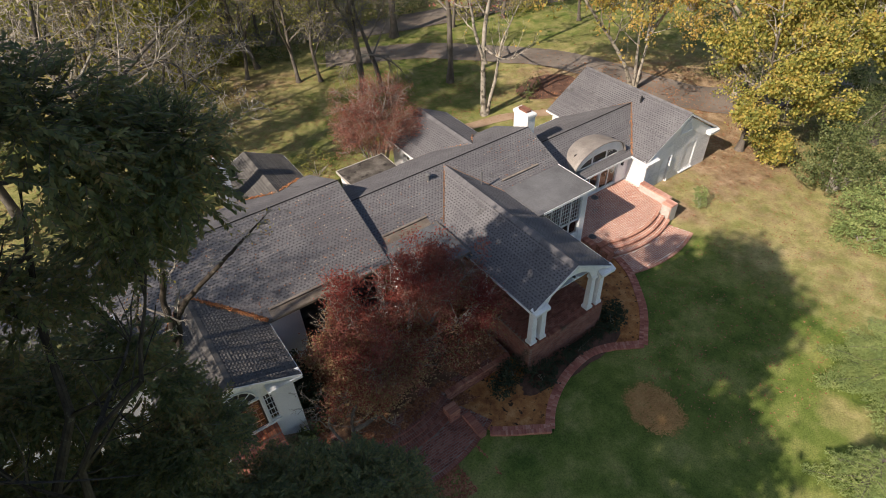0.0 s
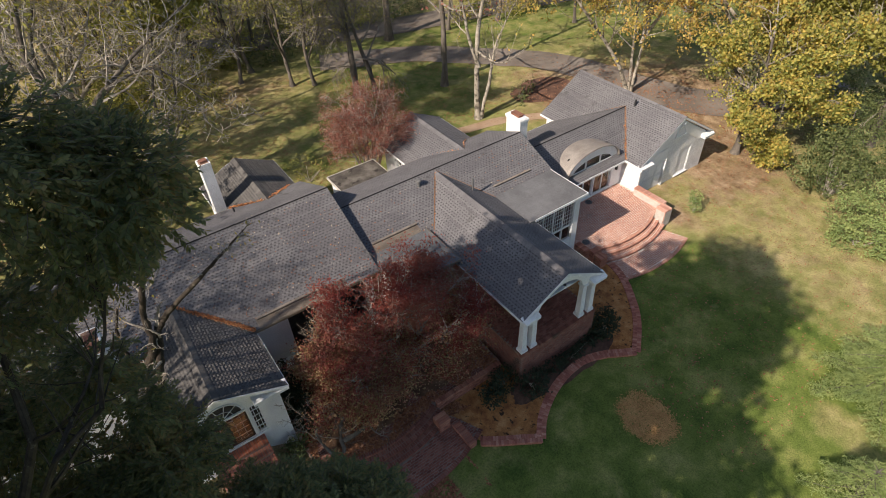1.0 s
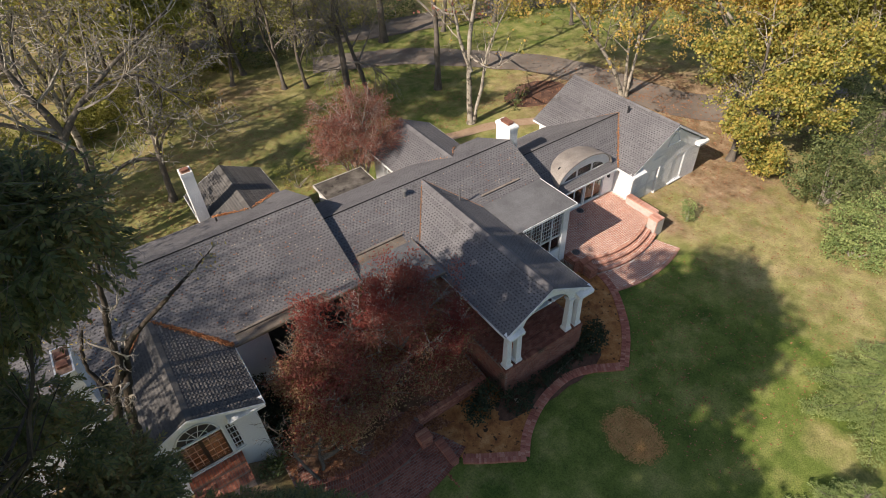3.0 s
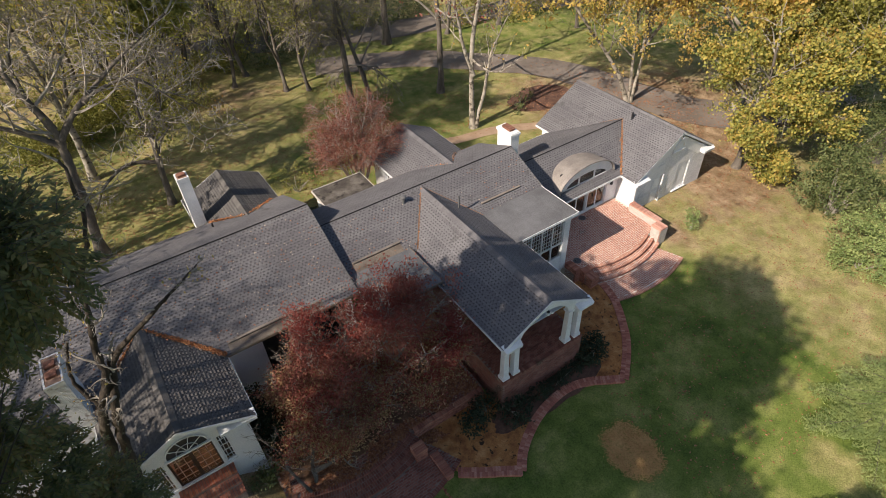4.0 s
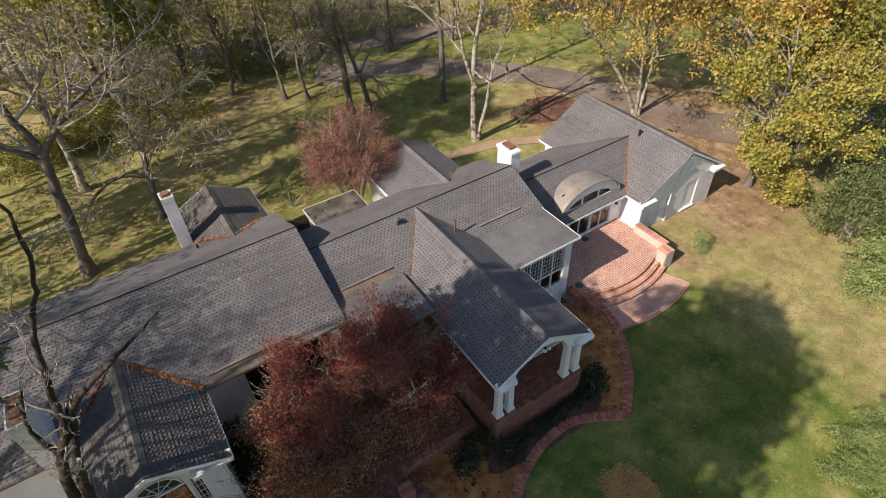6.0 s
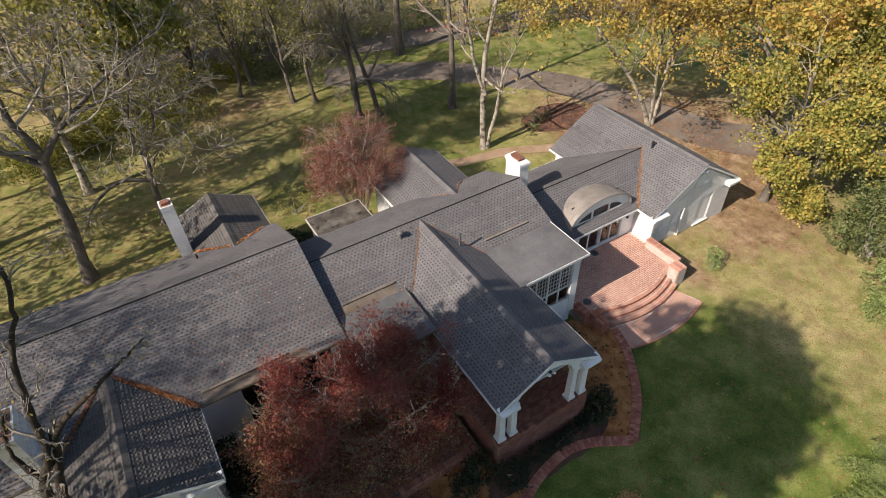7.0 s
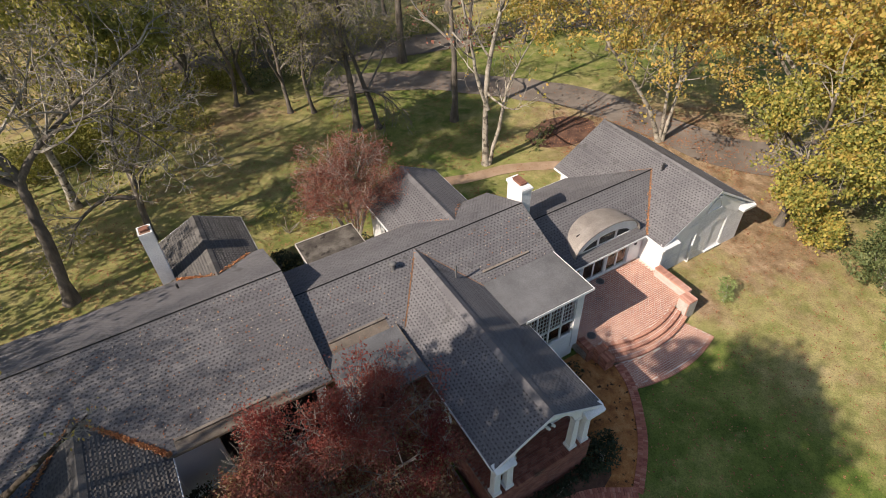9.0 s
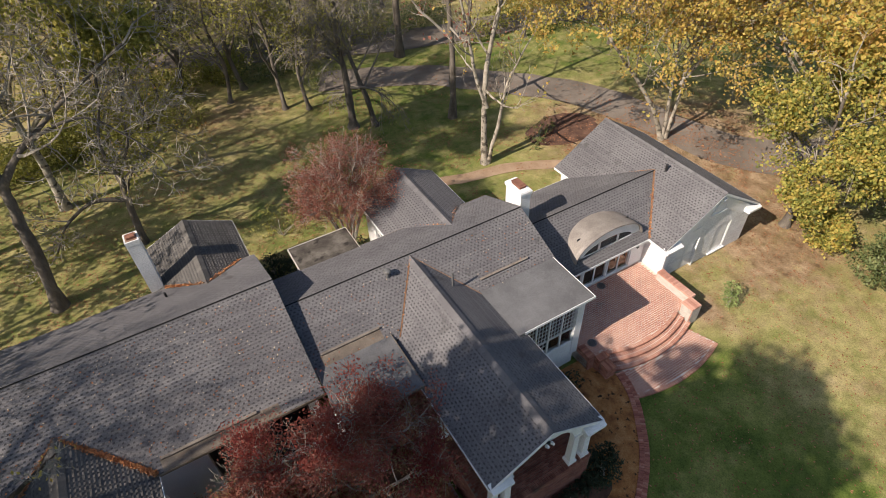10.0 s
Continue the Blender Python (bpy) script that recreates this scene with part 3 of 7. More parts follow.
def window(axis, at, u0, u1, z0, z1, cols, rows, depth=0.08, name="window", frame_mat=None, bar=0.035, leaf_mat=None, label="", edge=0.07):
    """A glazed unit set in a wall's opening: frame, bars and a pane."""
    fm = frame_mat or M_TRIM
    bm = bmesh.new()

    def bb(a, b, c, d, g0, g1):
        g0, g1 = sorted((at + g0, at + g1))
        if axis == "x":
            bx(bm, a, b, g0, g1, c, d)
        else:
            bx(bm, g0, g1, a, b, c, d)

    w = edge
    bb(u0, u1, z0, z0 + w, 0, depth)
    bb(u0, u1, z1 - w, z1, 0, depth)
    bb(u0, u0 + w, z0 + w, z1 - w, 0, depth)
    bb(u1 - w, u1, z0 + w, z1 - w, 0, depth)
    fr = part(name, bm, fm, None, label)
    adopt(fr)
    for i in range(1, cols):
        u = u0 + (u1 - u0) * i / cols
        bm = bmesh.new()
        bb(u - bar / 2, u + bar / 2, z0 + w, z1 - w, 0.015, depth - 0.015)
        part("glazing_bar", bm, leaf_mat or fm, fr)
    for j in range(1, rows):
        z = z0 + (z1 - z0) * j / rows
        bm = bmesh.new()
        bb(u0 + w, u1 - w, z - bar / 2, z + bar / 2, 0.02, depth - 0.02)
        part("glazing_bar", bm, leaf_mat or fm, fr)
    bm = bmesh.new()
    bb(u0 + w, u1 - w, z0 + w, z1 - w, depth / 2 - 0.004, depth / 2 + 0.004)
    pane = part("pane", bm, M_GLASS, fr, "clear window glass")
    pane.visible_shadow = False
    return fr


# main roofs
L_S, M_S = 0.456, 0.417  # slopes of the left and middle roofs
LY, LZ, MY, MZ = 10.77, 4.69, 9.96, 3.80  # their ridges
# left block
gable("x", LY, LZ, -24.0, -3.55, 6.12, LZ - L_S * 4.65, 14.82, LZ - L_S * 4.05, rake_hi=False, seed=1, eaves=M_GUTTER)
# middle block
gable("x", MY, MZ, -3.6, 8.3, 6.96, MZ - M_S * 3.0, 12.96, MZ - M_S * 3.0, rake_lo=False, rake_hi=False, seed=2, eaves=M_GUTTER)
# porch
gable("y", 2.2, 3.74, -0.12, 9.95, -0.27, 2.34, 4.68, 2.34, rake_hi=False, cap=0.5, seed=3)
# low right link
gable("x", 9.95, 2.35, 8.05, 17.5, 7.15, 0.68, 13.75, 0.6, rake_lo=False, rake_hi=False, seed=4)
# right wing
gable("y", 18.4, 2.9, 5.98, 14.95, 14.75, 0.68, 22.05, 0.68, seed=5, rake_out=0.006)
# front left wing
gable("y", -12.15, 3.68, 2.85, 9.2, -14.7, 2.5, -9.6, 2.5, rake_hi=False, cap=0.42, seed=6, old=True)
# rear wings
gable("y", -5.9, 3.55, 12.0, 18.3, -8.2, 2.5, -3.75, 2.55, rake_lo=False, cap=0.42, seed=7, old=True)
gable("y", 5.1, 3.3, 10.4, 16.8, 2.5, 2.15, 7.2, 2.3, rake_lo=False, cap=0.42, seed=8)


def flat_roof(x0, x1, y0, y1, z, material, label, th=0.12, edge=0.0, rim=None):
    bm = bmesh.new()
    bx(bm, x0, x1, y0, y1, z - th + 0.02, z)
    r = part("flat_roof", bm, material, None, label)
    adopt(r)
    bm = bmesh.new()
    bx(bm, x0 + edge, x1 + 0.03, y0 - 0.03, y0 - 0.002, z - th, z + 0.02)
    bx(bm, x1 + 0.002, x1 + 0.03, y0, y1, z - th, z + 0.02)
    if rim == M_STONE:
        bx(bm, x0 - 0.03, x0 + 0.02, y0, y1, z - th, z + 0.015)
        bx(bm, x0 + 0.02, x1, y1 - 0.02, y1 + 0.03, z - th, z + 0.015)
    part("fascia", bm, rim or M_TRIM, r, "brown metal roof edge" if rim == M_GUTTER else "pale grey roof edge" if rim else "white metal roof edge")
    return r


flat_roof(4.2, 8.2, 4.38, 7.25, 2.66, M_FLAT, "grey membrane flat roof over the glazed bay", edge=0.3)
flat_roof(-3.5, -0.2, 4.38, 7.25, 2.66, M_FLAT, "grey membrane flat roof beside the porch", rim=M_GUTTER)
flat_roof(-2.05, 0.95, 12.2, 14.55, 2.6, M_FLAT_OLD, "weathered flat roof with lichen stains", rim=M_STONE)

# walls
B = -2.3
wall("x", 6.6, 0.25, -24, -9.95, B, 2.5)
wall("x", 6.6, 0.25, -9.95, -3.8, B, 2.5, openings=[(-8.1, -4.2, -1.3, 2.05)])
wall("y", -4.05, 0.25, 6.85, 14.5, B, 2.6, gable_top=(LY, 4.5))
wall("x", 14.5, 0.25, -24, -3.8, B, 2.75)
wall("x", 4.65, 0.22, -3.4, 4.4, B, 2.4, label="red brick wall behind the porch", material=M_BRICK)
wall("y", -3.4, 0.22, 4.87, 6.6, B, 2.4)
wall("x", 12.4, 0.25, -3.8, 8.0, B, 2.6)
wall("y", 7.78, 0.22, 4.87, 6.9, B, 2.42)
wall("y", 7.78, 0.22, 6.9, 12.4, B, 2.35, gable_top=(MY, 3.6))
wall("x", 4.65, 0.22, 4.4, 7.78, B, 2.42, openings=[(4.7, 7.58, -0.3, 2.24)])
wall("x", 7.55, 0.22, 8.0, 15.05, B, 0.6, openings=[(9.1, 10.75, -1.3, 0.3), (10.85, 12.45, -1.3, 0.3), (12.55, 14.1, -1.3, 0.3)])
wall("x", 13.3, 0.22, 8.0, 15.05, B, 0.6)
wall("y", 15.05, 0.25, 6.2, 14.6, B, 0.7, material=M_WBRICK)
wall("y", 21.5, 0.25, 6.2, 14.6, B, 0.7, material=M_WBRICK)
wall("x", 6.2, 0.25, 15.3, 21.5, B, 0.78, openings=[(19.05, 20.2, -1.78, 0.22), (16.1, 17.6, -2.05, 0.05)], gable_top=(18.4, 2.7), material=M_WBRICK_X, label="grey-white painted brick gable wall")
wall("x", 14.35, 0.25, 15.3, 21.5, B, 0.78, gable_top=(18.4, 2.7), material=M_WBRICK)
wall("y", -10.2, 0.25, 3.2, 6.6, B, 2.5)
wall("y", -14.35, 0.25, 3.2, 6.6, B, 2.5)
wall("x", 3.2, 0.22, -14.1, -10.2, B, 2.55, openings=[(-13.0, -11.35, 0.1, 1.95), (-13.55, -13.1, 0.15, 1.95), (-11.25, -10.8, 0.15, 1.95)], gable_top=(-12.15, 3.5))
wall("y", -8.0, 0.22, 14.75, 18.0, B, 2.5)
wall("y", -4.2, 0.22, 14.75, 18.0, B, 2.5)
wall("x", 17.8, 0.22, -7.78, -4.2, B, 2.45, gable_top=(-5.9, 3.35))
wall("y", 2.8, 0.22, 12.65, 16.5, B, 2.25, openings=[(13.3, 14.2, 0.0, 1.98), (14.4, 15.3, 0.0, 1.98)])
wall("y", 6.7, 0.22, 12.65, 16.5, B, 2.3)
wall("x", 16.3, 0.22, 3.02, 6.7, B, 2.3, gable_top=(5.1, 3.1))
wall("y", -1.9, 0.2, 12.65, 14.4, B, 2.4)
wall("y", 0.65, 0.2, 12.65, 14.4, B, 2.4)
wall("x", 14.2, 0.2, -1.7, 0.65, B, 2.4)

# ---- glazing, doors and rooms behind them


def room(x0, x1, y0, y1, z0, z1, floor_mat, wall_mat, label):
    """A plain room behind glazing: floor, back and side walls, ceiling."""
    bm = bmesh.new()
    bx(bm, x0, x1, y0, y1, z0 - 0.1, z0)
    adopt(part("room_floor", bm, floor_mat, None, label))
    bm = bmesh.new()
    bx(bm, x0, x1, y1, y1 + 0.08, z0, z1)
    bx(bm, x0 - 0.08, x0, y0, y1, z0, z1)
    bx(bm, x1, x1 + 0.08, y0, y1, z0, z1)
    bx(bm, x0, x1, y0, y1, z1, z1 + 0.06)
    adopt(part("room_wall", bm, wall_mat, None))


# bay: four lattice units above four lower lights
for i in range(4):
    a = 4.7 + i * 0.72
    window("x", 4.68, a, a + 0.72, 0.66, 2.24, 4, 6, bar=0.017, edge=0.04, label="white lattice casement over dark glass")
    window("x", 4.68, a, a + 0.72, -0.3, 0.66, 3 if i < 2 else 1, 3 if i < 2 else 1, bar=0.022, edge=0.045, label="white framed lower light")
# near-black floor and walls: the bay room's gloom is in the colour
room(4.6, 7.7, 4.95, 6.6, -0.34, 2.3, M_DARKM, M_DARKM, "near-black floor behind the bay, coloured for gloom")
box_ = box("wall_panel", 7.6, 8.0, 4.62, 4.648, -1.3, 2.4, M_WHITE, None, "white end panel of the bay")
adopt(box_)
# patio doors
for a, b in ((9.1, 10.75), (10.85, 12.45), (12.55, 14.1)):
    d = window("x", 7.6, a, b, -1.3, 0.3, 2, 1, name="door", bar=0.09, label="white framed glazed patio door")
    for k in (0.27, 0.73):
        u = a + (b - a) * k
        h = box("handle", u - 0.02, u + 0.02, 7.57, 7.6, -0.35, -0.15, M_DARKM, d, "dark metal handle")
room(8.3, 14.9, 7.95, 11.2, -1.38, 0.45, M_FLOORIN, M_WOODD, "brown wooden floor behind the patio doors")
for u in (9.6, 10.5, 11.4, 12.4, 13.3):
    adopt(box("inner_door", u, u + 0.75, 9.2, 9.26, -1.38, 0.3, M_WOODD, None, "reddish stained wooden panel door inside"))
adopt(box("wall_lamp", 14.38, 14.5, 7.42, 7.55, -0.05, 0.22, M_DARKM, None, "small dark lantern on the white wall"))
# near-black walls: the recess's shade is put into the colour
room(-8.15, -4.15, 6.9, 9.0, -1.38, 2.1, M_DARKM, M_DARKM, "near-black recess behind the maple, coloured for shade")
# wing doors with fanlight and side lights
for a, b in ((-13.0, -12.175), (-12.175, -11.35)):
    d = window("x", 3.3, a, b, 0.1, 1.95, 3, 5, name="door", frame_mat=M_DOORFRAME, leaf_mat=M_DOORBAR, bar=0.022, label="dark-framed French door with pinkish glazing bars")
    box("handle", b - 0.1 if a < -12.5 else a + 0.06, b - 0.06 if a < -12.5 else a + 0.1, 3.22, 3.25, 0.95, 1.1, M_DARKM, d, "dark metal handle")
for a, b in ((-13.55, -13.1), (-11.25, -10.8)):
    window("x", 3.25, a, b, 0.15, 1.95, 3, 5, bar=0.024, label="white multi-paned side light")
# floor takes the dark frame brown, so its near part looks unlit
room(-13.06, -11.29, 3.5, 6.5, 0.0, 2.4, M_DOORFRAME, M_WOODD, "dark brown floor of the garden room")


# near-black boards stand in for unlit rooms behind the side lights
for a, b in ((-13.6, -13.16), (-11.2, -10.75)):
    adopt(box("inner_wall", a, b, 3.6, 3.65, 0.0, 2.1, M_DARKM, None, "near-black board behind the side light, for a dim room"))


def half_round(cx, y, z, r, depth, spokes, label, squash=1.0, fill=None, fill_label="dark glass of the fanlight"):
    """A half-round fanlight on a wall face: dark glass, arched frame and spokes."""
    bm = bmesh.new()
    n = 20
    ring = []
    for i in range(n + 1):
        a = math.pi * i / n
        c, s = math.cos(a), math.sin(a) * squash
        ring.append([bm.verts.new((cx + c * rr, yy, z + s * rr)) for rr, yy in ((r, y), (r, y - depth), (r - 0.05, y - depth), (r - 0.05, y))])
    for i in range(n):
        for k in range(4):
            bm.faces.new((ring[i][k], ring[i][(k + 1) % 4], ring[i + 1][(k + 1) % 4], ring[i + 1][k]))
    bx(bm, cx - r - 0.05, cx + r + 0.05, y - depth - 0.03, y, z - 0.09, z)
    for i in range(1, spokes):
        a = math.pi * i / spokes
        m = Matrix.Translation((cx, y, z)) @ Matrix.Rotation(-a, 4, "Y")
        bx(bm, 0.02, (r - 0.05) * (1 if squash == 1 else squash), -depth + 0.01, -0.002, -0.012, 0.012, m)
    if spokes > 2:
        for i in range(n):
            m = Matrix.Translation((cx, y, z)) @ Matrix.Rotation(-math.pi * (i + 0.5) / n, 4, "Y")
            bx(bm, r * 0.48, r * 0.51, -depth + 0.013, -0.004, -0.065, 0.065, m)
    fr = part("fanlight", bm, M_TRIM, None, label)
    adopt(fr)
    v = [(cx, y - 0.012, z)] + [(cx + math.cos(math.pi * i / n) * (r - 0.06), y - 0.012, z + math.sin(math.pi * i / n) * (r - 0.06) * squash) for i in range(n + 1)]
    mesh_ob("pane", v, [(0, i + 1, i + 2) for i in range(n)], fill or M_DARKM, fr, fill_label)
    return fr


half_round(-12.175, 3.2, 2.08, 0.78, 0.05, 5, "white half-round fanlight over the French doors")
half_round(18.56, 6.17, 1.5, 0.52, 0.04, 1, "half-round louvred gable opening with white sill", squash=1.3, fill=M_WBRICK, fill_label="pale grey louvres")
# smooth rendered band under the rakes, and the small lamp at the peak
for sx, xe in ((-1, 15.35), (1, 21.45)):
    bm = bmesh.new()
    w = [(xe, 0.75), (xe, 0.35), (xe - sx * 0.6, 0.35), (18.42 + sx * 0.15, 1.9), (18.4, 2.66)]
    a_ = [bm.verts.new((x, 6.165, z)) for x, z in w]
    b_ = [bm.verts.new((x, 6.199, z)) for x, z in w]
    bm.faces.new(a_)
    bm.faces.new(b_[::-1])
    for q in range(5):
        bm.faces.new((a_[q], a_[(q + 1) % 5], b_[(q + 1) % 5], b_[q]))
    adopt(part("frieze", bm, M_WHITE, None, "smooth grey-white rendered band under the rake"))
adopt(box("wall_panel", 15.3, 17.6, 6.17, 6.196, 0.06, 0.9, M_WHITE, None, "smooth rendered panel over the doors"))
adopt(box("peak_lamp", 18.5, 18.64, 6.0, 6.16, 2.34, 2.46, M_TRIM, None, "small white lamp under the gable peak"))
lamp_ = thing("table_lamp", -12.2, 5.2, 0.9, label="lit warm lamp in the garden room", category="lamp")
bm = bmesh.new()
bmesh.ops.create_uvsphere(bm, u_segments=12, v_segments=8, radius=0.12, matrix=Matrix.Translation((0, 0, 0.55)))
part("bulb", bm, M_BULB, lamp_, "glowing bulb")
bm = bmesh.new()
bmesh.ops.create_cone(bm, cap_ends=True, segments=12, radius1=0.12, radius2=0.03, depth=0.5, matrix=Matrix.Translation((0, 0, 0.2)))
bx(bm, -0.3, 0.3, -0.3, 0.3, -0.1, -0.05)
bx(bm, -0.05, 0.05, -0.05, 0.05, -0.9, -0.1)
part("stand", bm, M_WOODD, lamp_)
warm = new("garden_room_light", bpy.data.lights.new("garden_room_light", "POINT"))
warm.data.energy, warm.data.color, warm.data.shadow_soft_size = 30, (1.0, 0.5, 0.2), 0.1
warm.location = (-11.95, 5.0, 0.95)

# right wing front
window("x", 6.22, 19.05, 20.2, -1.78, 0.22, 1, 1, label="shuttered window with white frame")
adopt(box("shutter", 19.12, 20.13, 6.25, 6.262, -1.71, 0.15, M_WHITE, None, "pale grey shutter in the window"))
adopt(box("window_sill", 18.97, 20.3, 6.1, 6.2, -1.86, -1.78, M_TRIM, None, "white window sill"))
adopt(box("door_jamb", 17.6, 17.68, 6.12, 6.2, -2.05, 0.1, M_TRIM, None, "white door jamb"))
for a in (16.12, 16.86):
    d = adopt(box("door", a, a + 0.72, 6.3, 6.35, -2.05, 0.03, M_WBRICK, None, "pale grey panelled outside door"))
    for zz in (-1.85, -0.85):
        box("door_panel", a + 0.1, a + 0.62, 6.285, 6.3, zz, zz + 0.75, M_WHITE, d)
adopt(box("corner_post", 15.0, 15.14, 6.06, 6.2, -1.9, 0.55, M_TRIM, None, "white corner post"))
# rear wing windows
for a in (13.3, 14.4):
    window("y", 2.86, a, a + 0.9, 0.0, 1.98, 3, 5, bar=0.02, edge=0.05, label="white lattice window of the rear wing")
# near-black board stands in for the unlit room behind these windows
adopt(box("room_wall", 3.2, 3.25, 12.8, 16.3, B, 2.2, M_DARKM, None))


# ---- chimneys


M_FLAKED = mat("flaking_white_paint", [(0.6, 0.61, 0.62), (0.76, 0.76, 0.75)], 1.2, 30, 0.8, 0.4, stretch=(1, 1, 4), spots=((0.33, 0.29, 0.27), 3.5, 0.6))
M_CLAY = mat("sooted_clay", [(0.13, 0.06, 0.042), (0.27, 0.125, 0.085)], 4, 30, 0.9, 0.3)
M_SOOT = mat("weathered_chimney_brick", [(0.2, 0.12, 0.085), (0.36, 0.25, 0.19)], 3, 30, 0.95, 0.4)


def brick_stack(name, x0, x1, y0, y1, z0, z1, label, pot, paint=None):
    """A painted brick chimney with raised courses, a corbelled top and a clay opening."""
    bm = bmesh.new()
    z, k = z0, 0
    while z < z1 - (0.3 if pot != "plain" else 0.24):
        bx(bm, x0, x1, y0, y1, z, z + 0.066)
        bx(bm, x0 + 0.008, x1 - 0.008, y0 + 0.008, y1 - 0.008, z + 0.066, z + 0.075)
        z += 0.075
        k += 1
    body = adopt(part(name, bm, paint or M_WBRICK, None, label))
    cx_ = (x0 + x1) / 2
    if pot == "plain":
        bm = bmesh.new()
        for q in ((x0 - 0.01, x0 + 0.05, y0 - 0.01, y1 + 0.01), (x1 - 0.05, x1 + 0.01, y0 - 0.01, y1 + 0.01), (x0 + 0.05, x1 - 0.05, y0 - 0.01, y0 + 0.05), (x0 + 0.05, x1 - 0.05, y1 - 0.05, y1 + 0.01)):
            bx(bm, *q, z, z1)
        part("chimney_cap", bm, paint or M_WBRICK, body, "white painted rim of the chimney top")
        box("chimney_crown", x0 + 0.05, x1 - 0.05, y0 + 0.05, y1 - 0.05, z, z1 - 0.012, M_SOOT, body, "brown weathered brick top")
        for yy in ((y0 + 0.35, y1 - 0.65) if y1 - y0 > 1 else ((y0 + y1) / 2 - 0.15,)):
            box("flue", cx_ - 0.17, cx_ + 0.17, yy, yy + 0.3, z1, z1 + 0.1, M_CLAY, body, "red clay flue")
        return body
    bm = bmesh.new()
    bx(bm, x0 - 0.03, x1 + 0.03, y0 - 0.03, y1 + 0.03, z, z + 0.08)
    bx(bm, x0 - 0.06, x1 + 0.06, y0 - 0.06, y1 + 0.06, z + 0.08, z + 0.2)
    bx(bm, x0 - 0.02, x1 + 0.02, y0 - 0.02, y1 + 0.02, z + 0.2, z1)
    part("chimney_cap", bm, M_WHITE, body, "white corbelled chimney top")
    cx, cy = (x0 + x1) / 2, (y0 + y1) / 2
    bm = bmesh.new()
    bx(bm, cx - 0.18, cx + 0.18, cy - 0.34, cy + 0.34, z1, z1 + 0.1)
    bx(bm, cx - 0.2, cx + 0.2, cy - 0.37, cy + 0.37, z1 + 0.1, z1 + 0.14)
    part("flue", bm, M_CLAY, body, "red clay flue")
    return body


brick_stack("chimney", 8.47, 9.05, 10.2, 11.42, 0.2, 4.35, "white painted brick chimney", "clay")
brick_stack("chimney", -8.22, -7.66, 15.1, 15.75, -1.6, 5.6, "tall white painted brick chimney with red brick flue", "plain")
brick_stack("chimney", -15.17, -14.56, 5.9, 7.4, -1.9, 5.2, "broad white painted brick chimney with flaking paint", "plain", M_FLAKED)


# ---- arched dormer on the link roof


def arched_dormer():
    cx, hw, zb, y0, y1 = 12.3, 2.2, 0.95, 7.5, 9.6
    n, m = 28, 8
    v, f = [], []
    for j in range(m + 1):
        t = j / m
        y = y0 + (y1 - y0) * t
        rise = 1.28 - 0.42 * t
        for i in range(n + 1):
            a = math.pi * i / n
            v.append((cx + math.cos(a) * hw, y, zb + math.sin(a) * rise))
    for j in range(m):
        for i in range(n):
            q = j * (n + 1) + i
            f.append((q, q + 1, q + n + 2, q + n + 1))
    shell = mesh_ob("dormer", v, f, M_TAN, None, "arched dormer roof of tan-grey metal")
    mod = shell.modifiers.new("thick", "SOLIDIFY")
    mod.thickness, mod.offset = 0.06, -1
    for p in shell.data.polygons:
        p.use_smooth = True
    adopt(shell)
    for i in (5, 10, 15, 20, 25):
        a = math.pi * i / n
        pts = []
        for j in range(m - 1):
            t = j / m
            pts.append((cx + math.cos(a) * (hw + 0.01), y0 + (y1 - y0) * t, zb + math.sin(a) * (1.28 - 0.42 * t) - 0.006))
        pipe("seam", pts, 0.018, M_TAN, shell, sides=6)
    # front: arched trim, tympanum and three lights
    bm = bmesh.new()
    yy = y0 + 0.16
    for i in range(n):
        a, b = math.pi * i / n, math.pi * (i + 1) / n
        q = [bm.verts.new((cx + math.cos(w) * hw * k, d, zb + math.sin(w) * 1.28 * kz)) for w in (a, b) for k, kz in ((0.985, 0.985), (0.76, 0.5)) for d in (yy, yy + 0.05)]
        for c in ((0, 4, 6, 2), (1, 3, 7, 5), (2, 6, 7, 3), (0, 1, 5, 4)):
            bm.faces.new([q[k] for k in c])
    bx(bm, cx - hw, cx + hw, yy, yy + 0.05, zb - 0.12, zb + 0.1)
    for u in (-0.62, 0.62):
        bx(bm, cx + u - 0.06, cx + u + 0.06, yy, yy + 0.05, zb + 0.1, zb + 0.62)
    part("dormer_front", bm, M_TRIM, shell, "white arched dormer front")
    bm = bmesh.new()
    vs = [bm.verts.new((cx + math.cos(math.pi * i / n) * hw * 0.85, yy + 0.03, zb + math.sin(math.pi * i / n) * 1.28 * 0.85)) for i in range(n + 1)]
    bm.faces.new(vs)
    part("pane", bm, M_GLASS, shell, "dormer glass")
    # near-black board stands in for the unlit space inside
    bm = bmesh.new()
    bx(bm, cx - 1.7, cx + 1.7, yy + 0.5, yy + 0.55, zb - 0.2, zb + 0.9)
    part("dormer_inside", bm, M_DARKM, shell)


arched_dormer()

# ---- porch: columns, pediment with arch, beams, floor
porch_roof_z = lambda x: 3.74 - 0.566 * abs(x - 2.2) - 0.16


